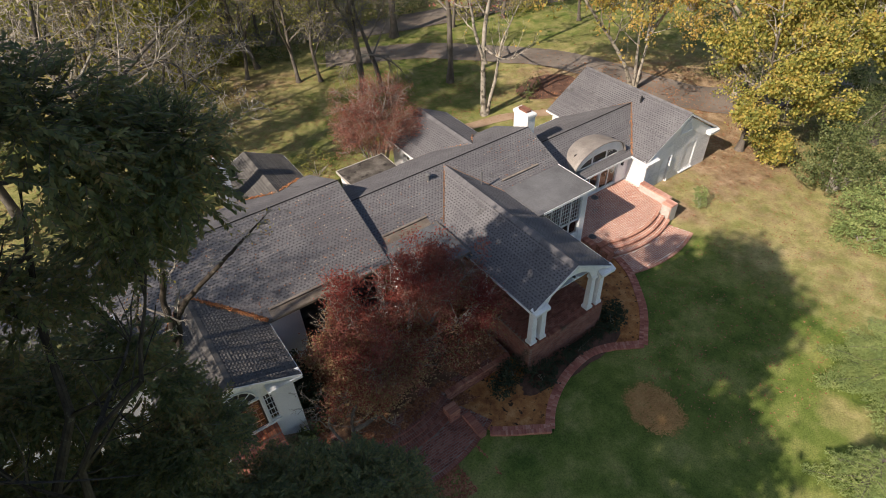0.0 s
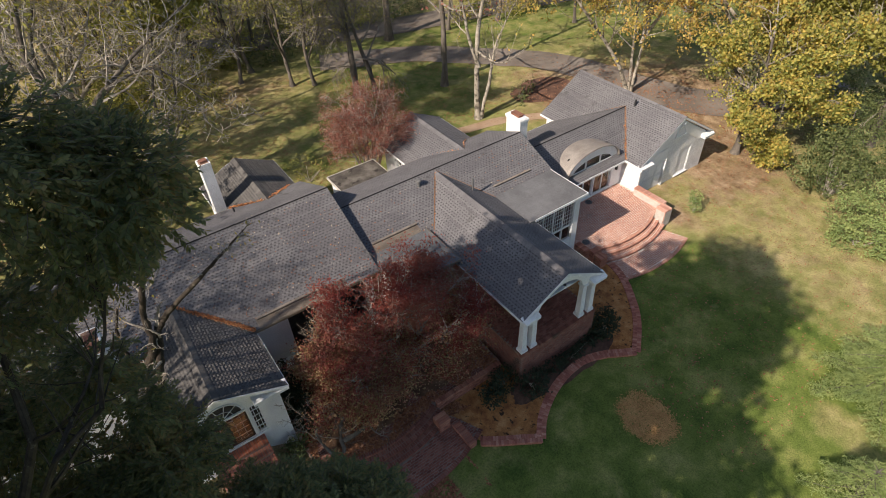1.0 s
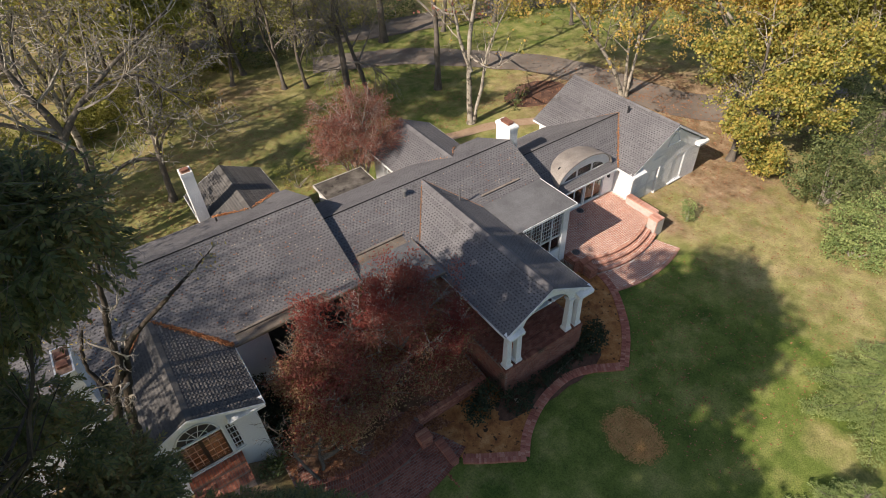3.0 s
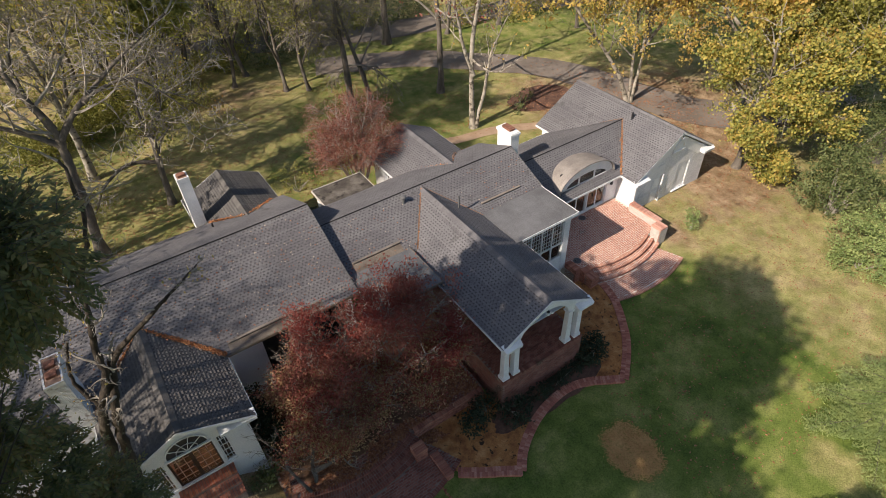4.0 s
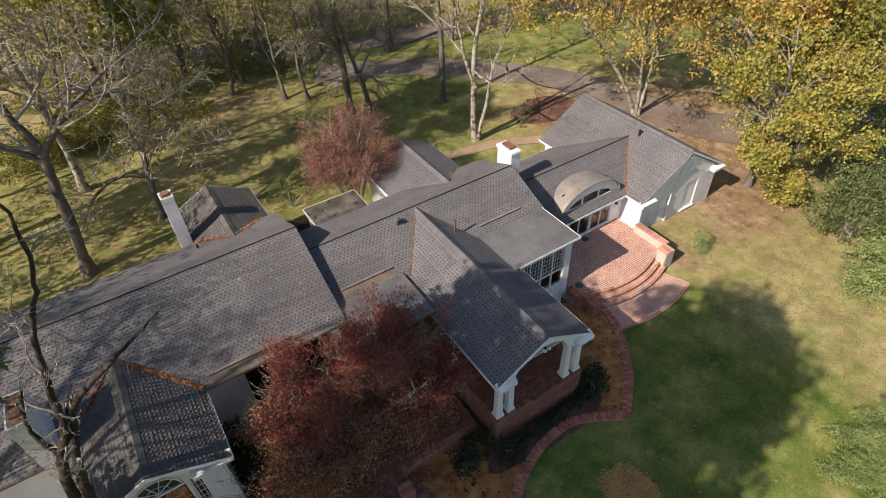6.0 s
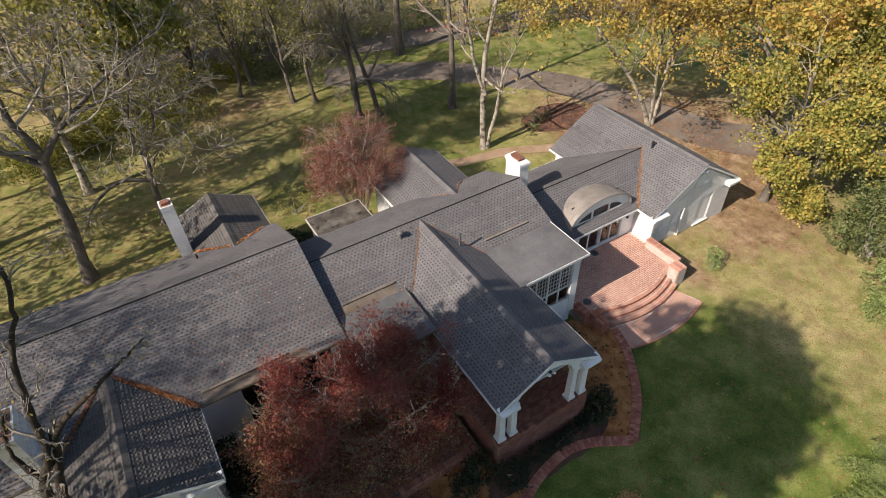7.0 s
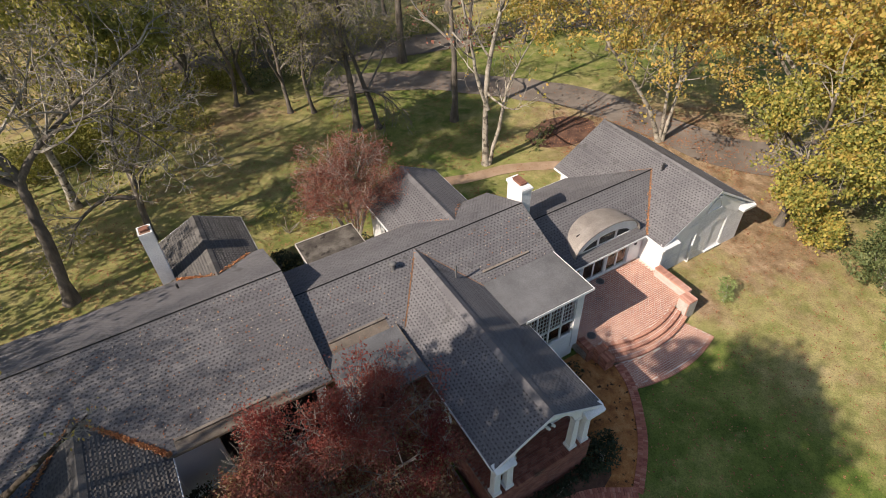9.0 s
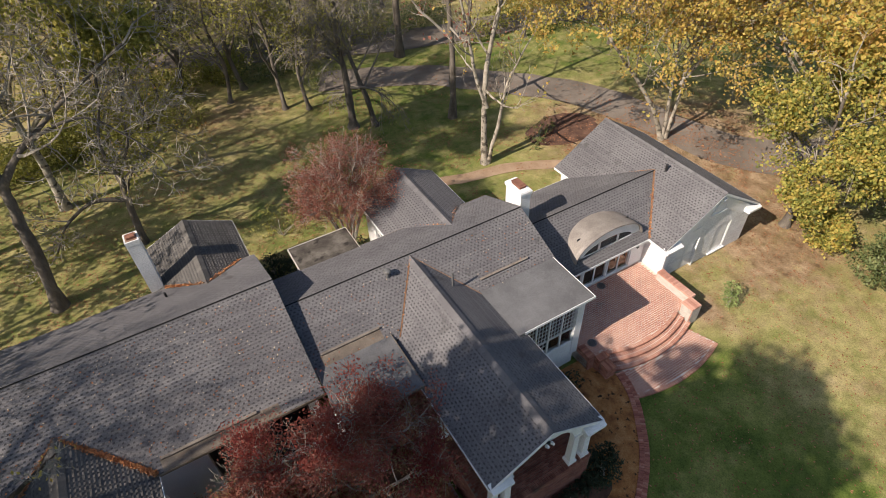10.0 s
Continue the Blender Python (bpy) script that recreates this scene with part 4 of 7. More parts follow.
def pediment():
    bm = bmesh.new()
    y0, y1 = 0.0, 0.22
    n = 40
    xs = [-0.12 + (4.52 + 0.12) * i / n for i in range(n + 1)]

    def low(x):
        k = (x - 2.1) / 1.32
        return 2.12 + (0.95 * math.sqrt(1 - k * k) if abs(k) < 1 else 0)

    rows = []
    for x in xs:
        hi = porch_roof_z(x)
        lo = min(low(x), hi - 0.08)
        rows.append([bm.verts.new((x, y, z)) for y in (y0, y1) for z in (lo, hi)])
    for a, b in zip(rows, rows[1:]):
        for q in ((0, 1), (1, 3), (3, 2), (2, 0)):
            bm.faces.new((a[q[0]], a[q[1]], b[q[1]], b[q[0]]))
    bm.faces.new((rows[0][0], rows[0][1], rows[0][3], rows[0][2]))
    bm.faces.new((rows[-1][0], rows[-1][1], rows[-1][3], rows[-1][2]))
    adopt(part("pediment", bm, M_WHITE, None, "white porch pediment with arched opening"))


pediment()


def column(x, y, z0=0.0, z1=2.12):
    base = bmesh.new()
    bx(base, x - 0.19, x + 0.19, y - 0.19, y + 0.19, z0, z0 + 0.14)
    bx(base, x - 0.165, x + 0.165, y - 0.165, y + 0.165, z0 + 0.14, z0 + 0.2)
    bm = bmesh.new()
    vs = bx(bm, x - 0.14, x + 0.14, y - 0.14, y + 0.14, z0 + 0.2, z1 - 0.16)
    for v in vs[4:]:
        v.co.x += (x - v.co.x) * 0.12
        v.co.y += (y - v.co.y) * 0.12
    col = adopt(part("column", bm, M_WHITE, None, "square white tapered porch column"))
    part("column_base", base, M_WHITE, col)
    cap = bmesh.new()
    bx(cap, x - 0.15, x + 0.15, y - 0.15, y + 0.15, z1 - 0.16, z1 - 0.1)
    bx(cap, x - 0.18, x + 0.18, y - 0.18, y + 0.18, z1 - 0.1, z1)
    part("capital", cap, M_WHITE, col)


for x in (0.04, 0.6, 3.62, 4.22):
    column(x, 0.12)
column(0.04, 3.6)
column(4.22, 3.6)
for x in (0.04, 4.22):
    adopt(box("beam", x - 0.14, x + 0.14, 0.23, 4.64, 2.12, 2.3, M_WHITE, None, "white porch beam"))
adopt(box("porch_ceiling", -0.1, 4.5, 0.24, 4.64, 2.32, 2.36, M_WHITE, None, "white boarded porch ceiling"))


def cornice_return(x0, x1, y, z):
    """A short boxed eave return at a gable's foot, with a sloped cap."""
    bm = bmesh.new()
    bx(bm, x0, x1, y - 0.3, y + 0.05, z - 0.16, z)
    q = [bm.verts.new(c) for c in ((x0, y - 0.32, z), (x1, y - 0.32, z), (x1, y + 0.05, z), (x0, y + 0.05, z), (x0, y + 0.05, z + 0.14), (x1, y + 0.05, z + 0.14))]
    for f in ((0, 1, 5, 4), (1, 2, 5), (0, 4, 3), (2, 3, 4, 5)):
        bm.faces.new([q[i] for i in f])
    adopt(part("eave_return", bm, M_TRIM, None, "white boxed eave return"))


for x0, x1, y, z in ((-0.25, 0.62, 0.0, 2.3), (3.78, 4.66, 0.0, 2.3), (-14.68, -13.9, 3.18, 2.42), (-11.0, -9.6, 3.12, 2.44), (14.77, 15.9, 6.12, 0.6), (21.0, 22.0, 6.12, 0.6)):
    cornice_return(x0, x1, y, z)
# twin floodlight under the porch arch
fl = adopt(box("floodlight", 2.08, 2.2, -0.08, 0.0, 2.98, 3.06, M_DARKM, None, "small twin floodlight"))
for dx in (-0.1, 0.12):
    bm = bmesh.new()
    bmesh.ops.create_cone(bm, cap_ends=True, segments=12, radius1=0.07, radius2=0.045, depth=0.13, matrix=pose(2.14 + dx, -0.13, 3.0, 60, 0, 0))
    part("lamp_head", bm, M_WHITE, fl, "white lamp head")

# ---- small roof fittings
v_ = adopt(pipe("roof_vent", [(0.88, 9.41, 3.53), (0.88, 9.41, 3.87)], 0.09, M_PIPE, None, "grey mushroom roof vent"))
bm = bmesh.new()
bmesh.ops.create_uvsphere(bm, u_segments=14, v_segments=8, radius=0.17, matrix=Matrix.Translation((0.88, 9.41, 3.89)) @ Matrix.Diagonal((1, 1, 0.6, 1)))
part("vent_hood", bm, M_PIPE, v_)
adopt(pipe("vent_pipe", [(3.1, 7.71, 2.9), (3.1, 7.71, 4.02)], 0.045, M_PIPE, None, "thin grey vent pipe"))
adopt(pipe("vent_pipe", [(17.75, 9.4, 2.4), (17.75, 9.4, 2.95)], 0.07, M_DARKM, None, "black vent pipe"))
adopt(pipe("vent_pipe", [(-7.6, 13.6, 3.3), (-7.6, 13.6, 3.65)], 0.05, M_DARKM, None, "small black vent pipe"))


M_DIVERT = mat("weathered_board", [(0.15, 0.13, 0.11), (0.26, 0.225, 0.19)], 2, 30, 0.9, 0.2)


def diverter(x0, x1, y, z, slope):
    bm = bmesh.new()
    bx(bm, x0, x1, y - 0.05, y + 0.05, z - 0.05, z + 0.1)
    bmesh.ops.rotate(bm, verts=bm.verts, cent=((x0 + x1) / 2, y, z), matrix=Matrix.Rotation(math.atan(slope), 3, "X"))
    adopt(part("rain_diverter", bm, M_DIVERT, None, "weathered tan rain diverter board on the roof"))


diverter(4.5, 7.05, 7.69, MZ - M_S * (MY - 7.69) + 0.01, M_S)
diverter(-3.05, -0.5, 7.64, MZ - M_S * (MY - 7.64) + 0.01, M_S)
diverter(-9.35, -6.0, 6.54, LZ - L_S * (LY - 6.54) + 0.01, L_S)


def apron(x0, x1, ya, yb, ridge_y, ridge_z, slope):
    """A brown metal apron laid over the lowest shingles."""
    bm = bmesh.new()
    prism(bm, [(x0, ya), (x1, ya), (x1, yb), (x0, yb)], lambda x, y: ridge_z - slope * (ridge_y - y) + 0.005, lambda x, y: ridge_z - slope * (ridge_y - y) + 0.022)
    adopt(part("roof_apron", bm, M_APRON, None, "weathered brown roof apron above the eave"))


M_APRON = mat("weathered_apron", [(0.13, 0.105, 0.085), (0.22, 0.185, 0.15)], 1.5, 25, 0.9, 0.2)
apron(-9.4, -5.2, 6.12, 6.52, LY, LZ, L_S)
apron(-3.1, -0.5, 7.12, 7.6, MY, MZ, M_S)


# ---- copper valleys and the leaves caught in them


def valley(a, b, lift=0.022, w=0.085, leaves=0, seed=0):
    a, b = Vector(a), Vector(b)
    d = (b - a).normalized()
    s = d.cross(Vector((0, 0, 1))).normalized()
    n = 10
    v, f = [], []
    for i in range(n + 1):
        p = a.lerp(b, i / n) + Vector((0, 0, lift))
        v += [p - s * w / 2 + Vector((0, 0, 0.02)), p, p + s * w / 2 + Vector((0, 0, 0.02))]
    for i in range(n):
        for k in range(2):
            f.append((i * 3 + k, i * 3 + k + 1, i * 3 + 4 + k, i * 3 + 3 + k))
    ob = adopt(mesh_ob("valley_flashing", v, f, M_COPPER, None, "copper valley flashing"))
    if leaves:
        rng = random.Random(seed)
        v, f = [], []
        for _ in range(leaves):
            t = rng.random() ** 0.55
            p = a.lerp(b, t) + s * rng.gauss(0, 0.045) + Vector((0, 0, lift + 0.03 + rng.random() * 0.04))
            leaf(v, f, p, rng.uniform(0.03, 0.06), rng, 0.5)
        lf = mesh_ob("fallen_leaves", v, f, M_RUST, ob)
        lf["kind"] = "stuff"
    return ob


def leaf(v, f, p, size, rng, flat=0.0, wide=0.55):
    """One rhombic leaf of a random turn."""
    d = Vector((rng.gauss(0, 1), rng.gauss(0, 1), rng.gauss(0, 1) * (1 - flat)))
    d = d.normalized() if d.length > 1e-3 else Vector((1, 0, 0))
    q = Vector((rng.gauss(0, 1), rng.gauss(0, 1), rng.gauss(0, 1) * (1 - flat)))
    s = d.cross(q)
    if flat > 0.5:
        s = d.cross(Vector((rng.gauss(0, 0.25), rng.gauss(0, 0.25), 1)))
    s = s.normalized() if s.length > 1e-3 else d.orthogonal()
    i = len(v)
    v.extend((p - d * size, p + s * size * wide, p + d * size, p - s * size * wide))
    f.append((i, i + 1, i + 2, i + 3))


valley((2.2, 9.82, 3.74), (0.1, 6.96, 2.55), w=0.06, leaves=22, seed=1)
valley((2.2, 9.82, 3.74), (4.3, 6.96, 2.55), w=0.04, seed=2)
valley((17.5, 9.95, 2.35), (14.75, 7.15, 0.68), w=0.11, leaves=130, seed=3)
valley((17.5, 9.95, 2.35), (14.75, 13.75, 0.6), w=0.06, seed=4)
valley((-12.15, 8.56, 3.68), (-9.6, 6.12, 2.57), leaves=1300, seed=5)
valley((-12.15, 8.56, 3.68), (-14.7, 6.12, 2.57), leaves=420, seed=6)
valley((-5.9, 13.27, 3.55), (-4.22, 14.82, 2.85), leaves=110, seed=7)
valley((-5.9, 13.27, 3.55), (-7.61, 14.82, 2.85), leaves=300, seed=8)
valley((5.1, 11.16, 3.3), (3.7, 12.8, 2.62), w=0.03, leaves=16, seed=9)
valley((5.1, 11.16, 3.3), (6.4, 12.8, 2.62), w=0.03, leaves=24, seed=10)

rng_r = random.Random(44)
lv, lfc = [], []
for _ in range(520):
    if rng_r.random() < 0.65:
        x, y = rng_r.uniform(-16, -3.7), rng_r.uniform(6.4, 10.5)
        z = LZ - L_S * (LY - y)
    else:
        x, y = rng_r.uniform(-3.4, 8), rng_r.uniform(7.0, 9.6)
        z = MZ - M_S * (MY - y)
        if 0 < x < 4.6:
            continue
    leaf(lv, lfc, Vector((x, y, z + 0.035)), rng_r.uniform(0.03, 0.06), rng_r, 0.9)
lf = adopt(mesh_ob("fallen_leaves", lv, lfc, M_LITTER, None))
lf["kind"] = "stuff"

# pale leaves blown over the roofs
lv, lfc = [], []
rr_ = random.Random(44)
for _ in range(420):
    if rr_.random() < 0.7:
        x, y = rr_.uniform(-18, -3.8), rr_.uniform(6.4, 10.7)
        z = LZ - L_S * (LY - y)
        if -14.6 < x < -9.7 and z < 3.72 - 0.49 * abs(x + 12.15):
            continue
    else:
        x, y = rr_.uniform(-3.4, 8.2), rr_.uniform(7.0, 9.7)
        z = MZ - M_S * (MY - y)
        if z < 3.74 - 0.566 * abs(x - 2.2):
            continue
    leaf(lv, lfc, Vector((x, y, z + 0.03)), rr_.uniform(0.025, 0.05), rr_, 0.6)
lf = adopt(mesh_ob("fallen_leaves", lv, lfc, M_LITTER_PALE, None))
lf["kind"] = "stuff"

# ---------------------------------------------------------------- patio, terrace, garden wall


def brick_bm(lx, ly, lz):
    """A brick with softened top edges, origin at the middle of its top."""
    bm = bmesh.new()
    e = 0.006
    lo = [bm.verts.new((sx * lx / 2, sy * ly / 2, -lz)) for sx, sy in ((-1, -1), (1, -1), (1, 1), (-1, 1))]
    mi = [bm.verts.new((sx * lx / 2, sy * ly / 2, -e)) for sx, sy in ((-1, -1), (1, -1), (1, 1), (-1, 1))]
    hi = [bm.verts.new((sx * (lx / 2 - e), sy * (ly / 2 - e), 0)) for sx, sy in ((-1, -1), (1, -1), (1, 1), (-1, 1))]
    bm.faces.new(hi)
    for a, b in ((lo, mi), (mi, hi)):
        for i in range(4):
            bm.faces.new((a[i], a[(i + 1) % 4], b[(i + 1) % 4], b[i]))
    return bm


def brick_into(v, f, m, lx, ly, lz=0.03):
    i = len(v)
    e = 0.005
    for z, k in ((-lz, 0), (0, e)):
        for sx, sy in ((-1, -1), (1, -1), (1, 1), (-1, 1)):
            v.append(m @ Vector((sx * (lx / 2 - k), sy * (ly / 2 - k), z)))
    f.append((i + 4, i + 5, i + 6, i + 7))
    for k in range(4):
        f.append((i + k, i + (k + 1) % 4, i + 4 + (k + 1) % 4, i + 4 + k))


def bricks_ob(name, v, f, parent, label="", material=None):
    ob = mesh_ob(name, v, f, material or M_BRICK, parent, label)
    ob["kind"] = "stuff"
    return ob


def pave(inside, x0, x1, y0, y1, z, rng, v, f):
    """Running bond of bricks over a plan shape."""
    px, py = 0.212, 0.108
    j, y = 0, y0
    while y < y1:
        x = x0 + (px / 2 if j % 2 else 0)
        while x < x1:
            if inside(x, y):
                m = pose(x + rng.gauss(0, 0.002), y + rng.gauss(0, 0.002), z + rng.gauss(0, 0.0025), rng.gauss(0, 0.5), rng.gauss(0, 0.5), rng.gauss(0, 0.6))
                brick_into(v, f, m, 0.194, 0.09)
            x += px
        y += py
        j += 1


def ring_bricks(cx, cy, r, a0, a1, z, rng, v, f, size=0.2):
    """Bricks set side by side round an arc, heads to the centre."""
    step = 0.108 / r
    a = a0
    while a < a1:
        m = pose(cx + math.cos(a) * r, cy + math.sin(a) * r, z + rng.gauss(0, 0.003), 0, 0, math.degrees(a) + rng.gauss(0, 0.6))
        brick_into(v, f, m, size, 0.094, 0.06)
        a += step


def curved_steps(name, cx, cy, r_top, a0, a1, fan_r, z_top, back, label, seed, side_x, fan=None, joint=None):
    """A brick terrace whose front is three bowed steps that spread into a fan of paving."""
    rng = random.Random(seed)
    t = tagged(new(name), label, "terrace", kind="structure")
    # bodies, one disc sector for each level
    levels = [(r_top, z_top), (r_top + 0.36, z_top - 0.17), (r_top + 0.72, z_top - 0.34)]
    for k, (r, z) in enumerate(levels):
        n = 28
        arc = [(cx + math.cos(a0 + (a1 - a0) * i / n) * (r - 0.055), cy + math.sin(a0 + (a1 - a0) * i / n) * (r - 0.055)) for i in range(n + 1)]
        poly = arc + ([(side_x[1], back), (side_x[0], back)] if k == 0 else [(cx + math.cos(a1) * (r_top - 0.2), cy + math.sin(a1) * (r_top - 0.2)), (cx + math.cos(a0) * (r_top - 0.2), cy + math.sin(a0) * (r_top - 0.2))])
        if k == 0:
            poly = [p for p in arc] + [(side_x[1], arc[-1][1] + 0.05), (side_x[1], back), (side_x[0], back), (side_x[0], arc[0][1] + 0.05)]
        bm = bmesh.new()
        prism(bm, poly, z - 0.6, z - 0.009)
        part("step_body" if k else "terrace_bed", bm, joint or M_MORTAR, t)
        v, f = [], []
        ring_bricks(cx, cy, r - 0.1, a0, a1, z, rng, v, f)
        if k:
            ring_bricks(cx, cy, r - 0.31, a0, a1, z, rng, v, f, 0.18)
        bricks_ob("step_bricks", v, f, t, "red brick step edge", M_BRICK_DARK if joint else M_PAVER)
        # risers
        v, f = [], []
        nn = int((a1 - a0) * r / 0.21)
        for i in range(nn):
            a = a0 + (a1 - a0) * (i + 0.5) / nn
            for row in range(2):
                m = pose(cx + math.cos(a) * (r - 0.045), cy + math.sin(a) * (r - 0.045), z - 0.1 - row * 0.075, 0, 0, math.degrees(a)) @ pose(0, 0, 0, 0, 90, 0)
                brick_into(v, f, m, 0.064, 0.2, 0.02)
        bricks_ob("riser_bricks", v, f, t)
    # the floor above
    v, f = [], []
    rr = (r_top - 0.21) ** 2

    def inside(x, y):
        return side_x[0] + 0.1 < x < side_x[1] - 0.1 and y < back - 0.06 and (y > cy - 1.2 or (x - cx) ** 2 + (y - cy) ** 2 < rr or not (cx + math.cos(a0) * r_top < x < cx + math.cos(a1) * r_top) and y > cy + math.sin(a0) * r_top)

    pave(inside, side_x[0], side_x[1], cy - r_top, back, z_top, rng, v, f)
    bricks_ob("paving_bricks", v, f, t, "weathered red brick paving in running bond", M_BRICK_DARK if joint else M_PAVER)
    # the fan at the foot
    v, f = [], []
    zf = z_top - 0.52
    fa0, fa1 = fan or (a0 - 0.02, a1 + 0.02)
    r0, r1 = (r_top + 0.74), fan_r

    def in_fan(x, y):
        a, r = math.atan2(y - cy, x - cx), math.hypot(x - cx, y - cy)
        if a > 0:
            a -= 2 * math.pi
        return fa0 < a < fa1 and r0 < r < r1 - 0.24

    pave(in_fan, cx - fan_r, cx + fan_r, cy - fan_r, cy, zf, rng, v, f)
    ring_bricks(cx, cy, fan_r - 0.11, fa0, fa1, zf, rng, v, f)
    bricks_ob("paving_bricks", v, f, t, "worn red brick fan at the foot of the steps", M_BRICK_DARK if joint else M_PAVER)
    n = 28
    arc = [(cx + math.cos(fa0 + (fa1 - fa0) * i / n) * (fan_r - 0.06), cy + math.sin(fa0 + (fa1 - fa0) * i / n) * (fan_r - 0.06)) for i in range(n + 1)]
    inn = [(cx + math.cos(fa1 + (fa0 - fa1) * i / n) * (r_top + 0.5), cy + math.sin(fa1 + (fa0 - fa1) * i / n) * (r_top + 0.5)) for i in range(n + 1)]
    bm = bmesh.new()
    prism(bm, arc + inn, zf - 0.3, zf - 0.009)
    part("fan_bed", bm, joint or M_MORTAR, t)
    return t


def leaf_drift(name, cx, cy, rx, ry, z, seed, label, material=None):
    """A low uneven drift of rotting leaves and earth on paving."""
    v, f = [], []
    n, rings = 48, 6
    for j in range(rings + 1):
        for i in range(n):
            a, q = 2 * math.pi * i / n, j / rings
            k = q * (1 + 0.28 * noise.noise((math.cos(a) * 1.6, math.sin(a) * 1.6, seed)) + 0.1 * noise.noise((math.cos(a) * 6, math.sin(a) * 6, seed)))
            x, y = cx + math.cos(a) * rx * k, cy + math.sin(a) * ry * k
            v.append((x, y, z + (1 - q) * 0.05 + 0.012 * noise.noise((x * 3, y * 3, seed)) * (1 - q) - 0.006 * q))
    for j in range(rings):
        for i in range(n):
            f.append((j * n + i, j * n + (i + 1) % n, (j + 1) * n + (i + 1) % n, (j + 1) * n + i))
    return tagged(mesh_ob(name, v, f, material or M_DRIFT), label, "leaf litter", kind="stuff")


def ang(cx, cy, x, y):
    a = math.atan2(y - cy, x - cx)
    return a if a < 0 else a - 2 * math.pi


PC = (11.45, 9.18)
curved_steps("patio", PC[0], PC[1], 5.95, ang(*PC, 8.95, 3.78), ang(*PC, 13.95, 3.78), 8.2, -1.32, 7.55, "red brick patio with three bowed steps and a fan of paving", 11, (8.02, 15.0), fan=(ang(*PC, 8.85, 1.1), ang(*PC, 14.5, 1.45)))
TC = (-6.75, 6.35)
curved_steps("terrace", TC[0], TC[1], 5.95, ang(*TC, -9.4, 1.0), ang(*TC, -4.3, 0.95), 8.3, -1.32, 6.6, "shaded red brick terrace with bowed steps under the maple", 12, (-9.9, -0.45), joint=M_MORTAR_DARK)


leaf_drift("leaf_drift", -7.2, 3.2, 2.5, 2.3, -1.305, 4, "brown drift of rotting leaves on the shaded terrace")
leaf_drift("leaf_drift", -3.0, 2.8, 2.2, 1.5, -1.305, 9, "brown leaf drift on the paving under the maple")


def masonry(name, x0, x1, y0, y1, z0, z1, label, cap=True, m=None):
    """A low brick wall or pier of laid courses with a rowlock cap."""
    rng = random.Random(hash((round(x0 * 10), round(y0 * 10))) % 999)
    t = thing(name, (x0 + x1) / 2, (y0 + y1) / 2, z0, label=label, category="garden wall")
    inv = Matrix.Translation((-(x0 + x1) / 2, -(y0 + y1) / 2, -z0))
    bm = bmesh.new()
    bx(bm, x0 + 0.012, x1 - 0.012, y0 + 0.012, y1 - 0.012, z0, z1 - 0.03)
    c = part("core", bm, M_MORTAR_DARK, t)
    c.matrix_parent_inverse = inv
    v, f = [], []
    k, z = 0, z1 - 0.075 - (0.1 if cap else 0)
    while z > z0 - 0.02:
        off = 0.105 if k % 2 else 0
        for (ax, lo, hi, at, s) in (("x", x0, x1, y0, 0), ("x", x0, x1, y1, 180), ("y", y0, y1, x0, -90), ("y", y0, y1, x1, 90)):
            u = lo + 0.1 - off
            while u < hi:
                a, b = max(lo, u - 0.1), min(hi, u + 0.1)
                if b - a > 0.03:
                    c0 = (a + b) / 2
                    mm = pose(c0, at, z + 0.032, 90, 0, 0) if s == 0 else pose(c0, at, z + 0.032, -90, 0, 0) if s == 180 else pose(at, c0, z + 0.032, 0, s, 0)
                    if ax == "x":
                        brick_into(v, f, mm, b - a - 0.008, 0.064, 0.02)
                    else:
                        brick_into(v, f, mm, 0.064, b - a - 0.008, 0.02)
                u += 0.21
        z -= 0.075
        k += 1
    if cap:
        long_x = (x1 - x0) > (y1 - y0)
        lo, hi = (x0, x1) if long_x else (y0, y1)
        u = lo + 0.05
        while u < hi:
            if long_x:
                mm = pose(u, (y0 + y1) / 2, z1 + rng.gauss(0, 0.002), 0, 0, 0)
                brick_into(v, f, mm, 0.094, y1 - y0 + 0.03, 0.1)
            else:
                mm = pose((x0 + x1) / 2, u, z1 + rng.gauss(0, 0.002), 0, 0, 0)
                brick_into(v, f, mm, x1 - x0 + 0.03, 0.094, 0.1)
            u += 0.105
    b = bricks_ob("bricks", v, f, t, material=m)
    b.matrix_parent_inverse = inv
    return t


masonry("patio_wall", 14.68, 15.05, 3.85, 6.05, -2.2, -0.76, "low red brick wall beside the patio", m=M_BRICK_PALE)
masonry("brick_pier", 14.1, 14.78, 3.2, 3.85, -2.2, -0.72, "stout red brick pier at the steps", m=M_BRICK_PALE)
masonry("patio_wall", 8.02, 8.36, 3.75, 4.6, -2.2, -0.95, "low red brick wall below the bay")
masonry("patio_wall", 8.36, 9.0, 3.45, 3.78, -2.2, -1.03, "short red brick cheek wall of the steps")
masonry("brick_pier", 8.4, 8.95, 2.9, 3.42, -2.2, -1.17, "weathered red brick pier at the steps")
masonry("brick_pier", -4.75, -4.2, -0.15, 0.4, -2.2, -1.2, "weathered red brick pier beside the shaded steps")
masonry("patio_wall", -4.2, -0.5, 0.84, 1.06, -2.2, -1.28, "low shaded brick retaining wall of the terrace")
masonry("patio_wall", -4.15, -3.8, -1.5, -0.2, -2.2, -1.62, "low brick wall between terrace and bed")
box("pale_face", 14.664, 14.672, 3.9, 6.0, -1.4, -0.87, M_STONE, None)
bpy.data.objects["pale_face"].name = "wall_face"
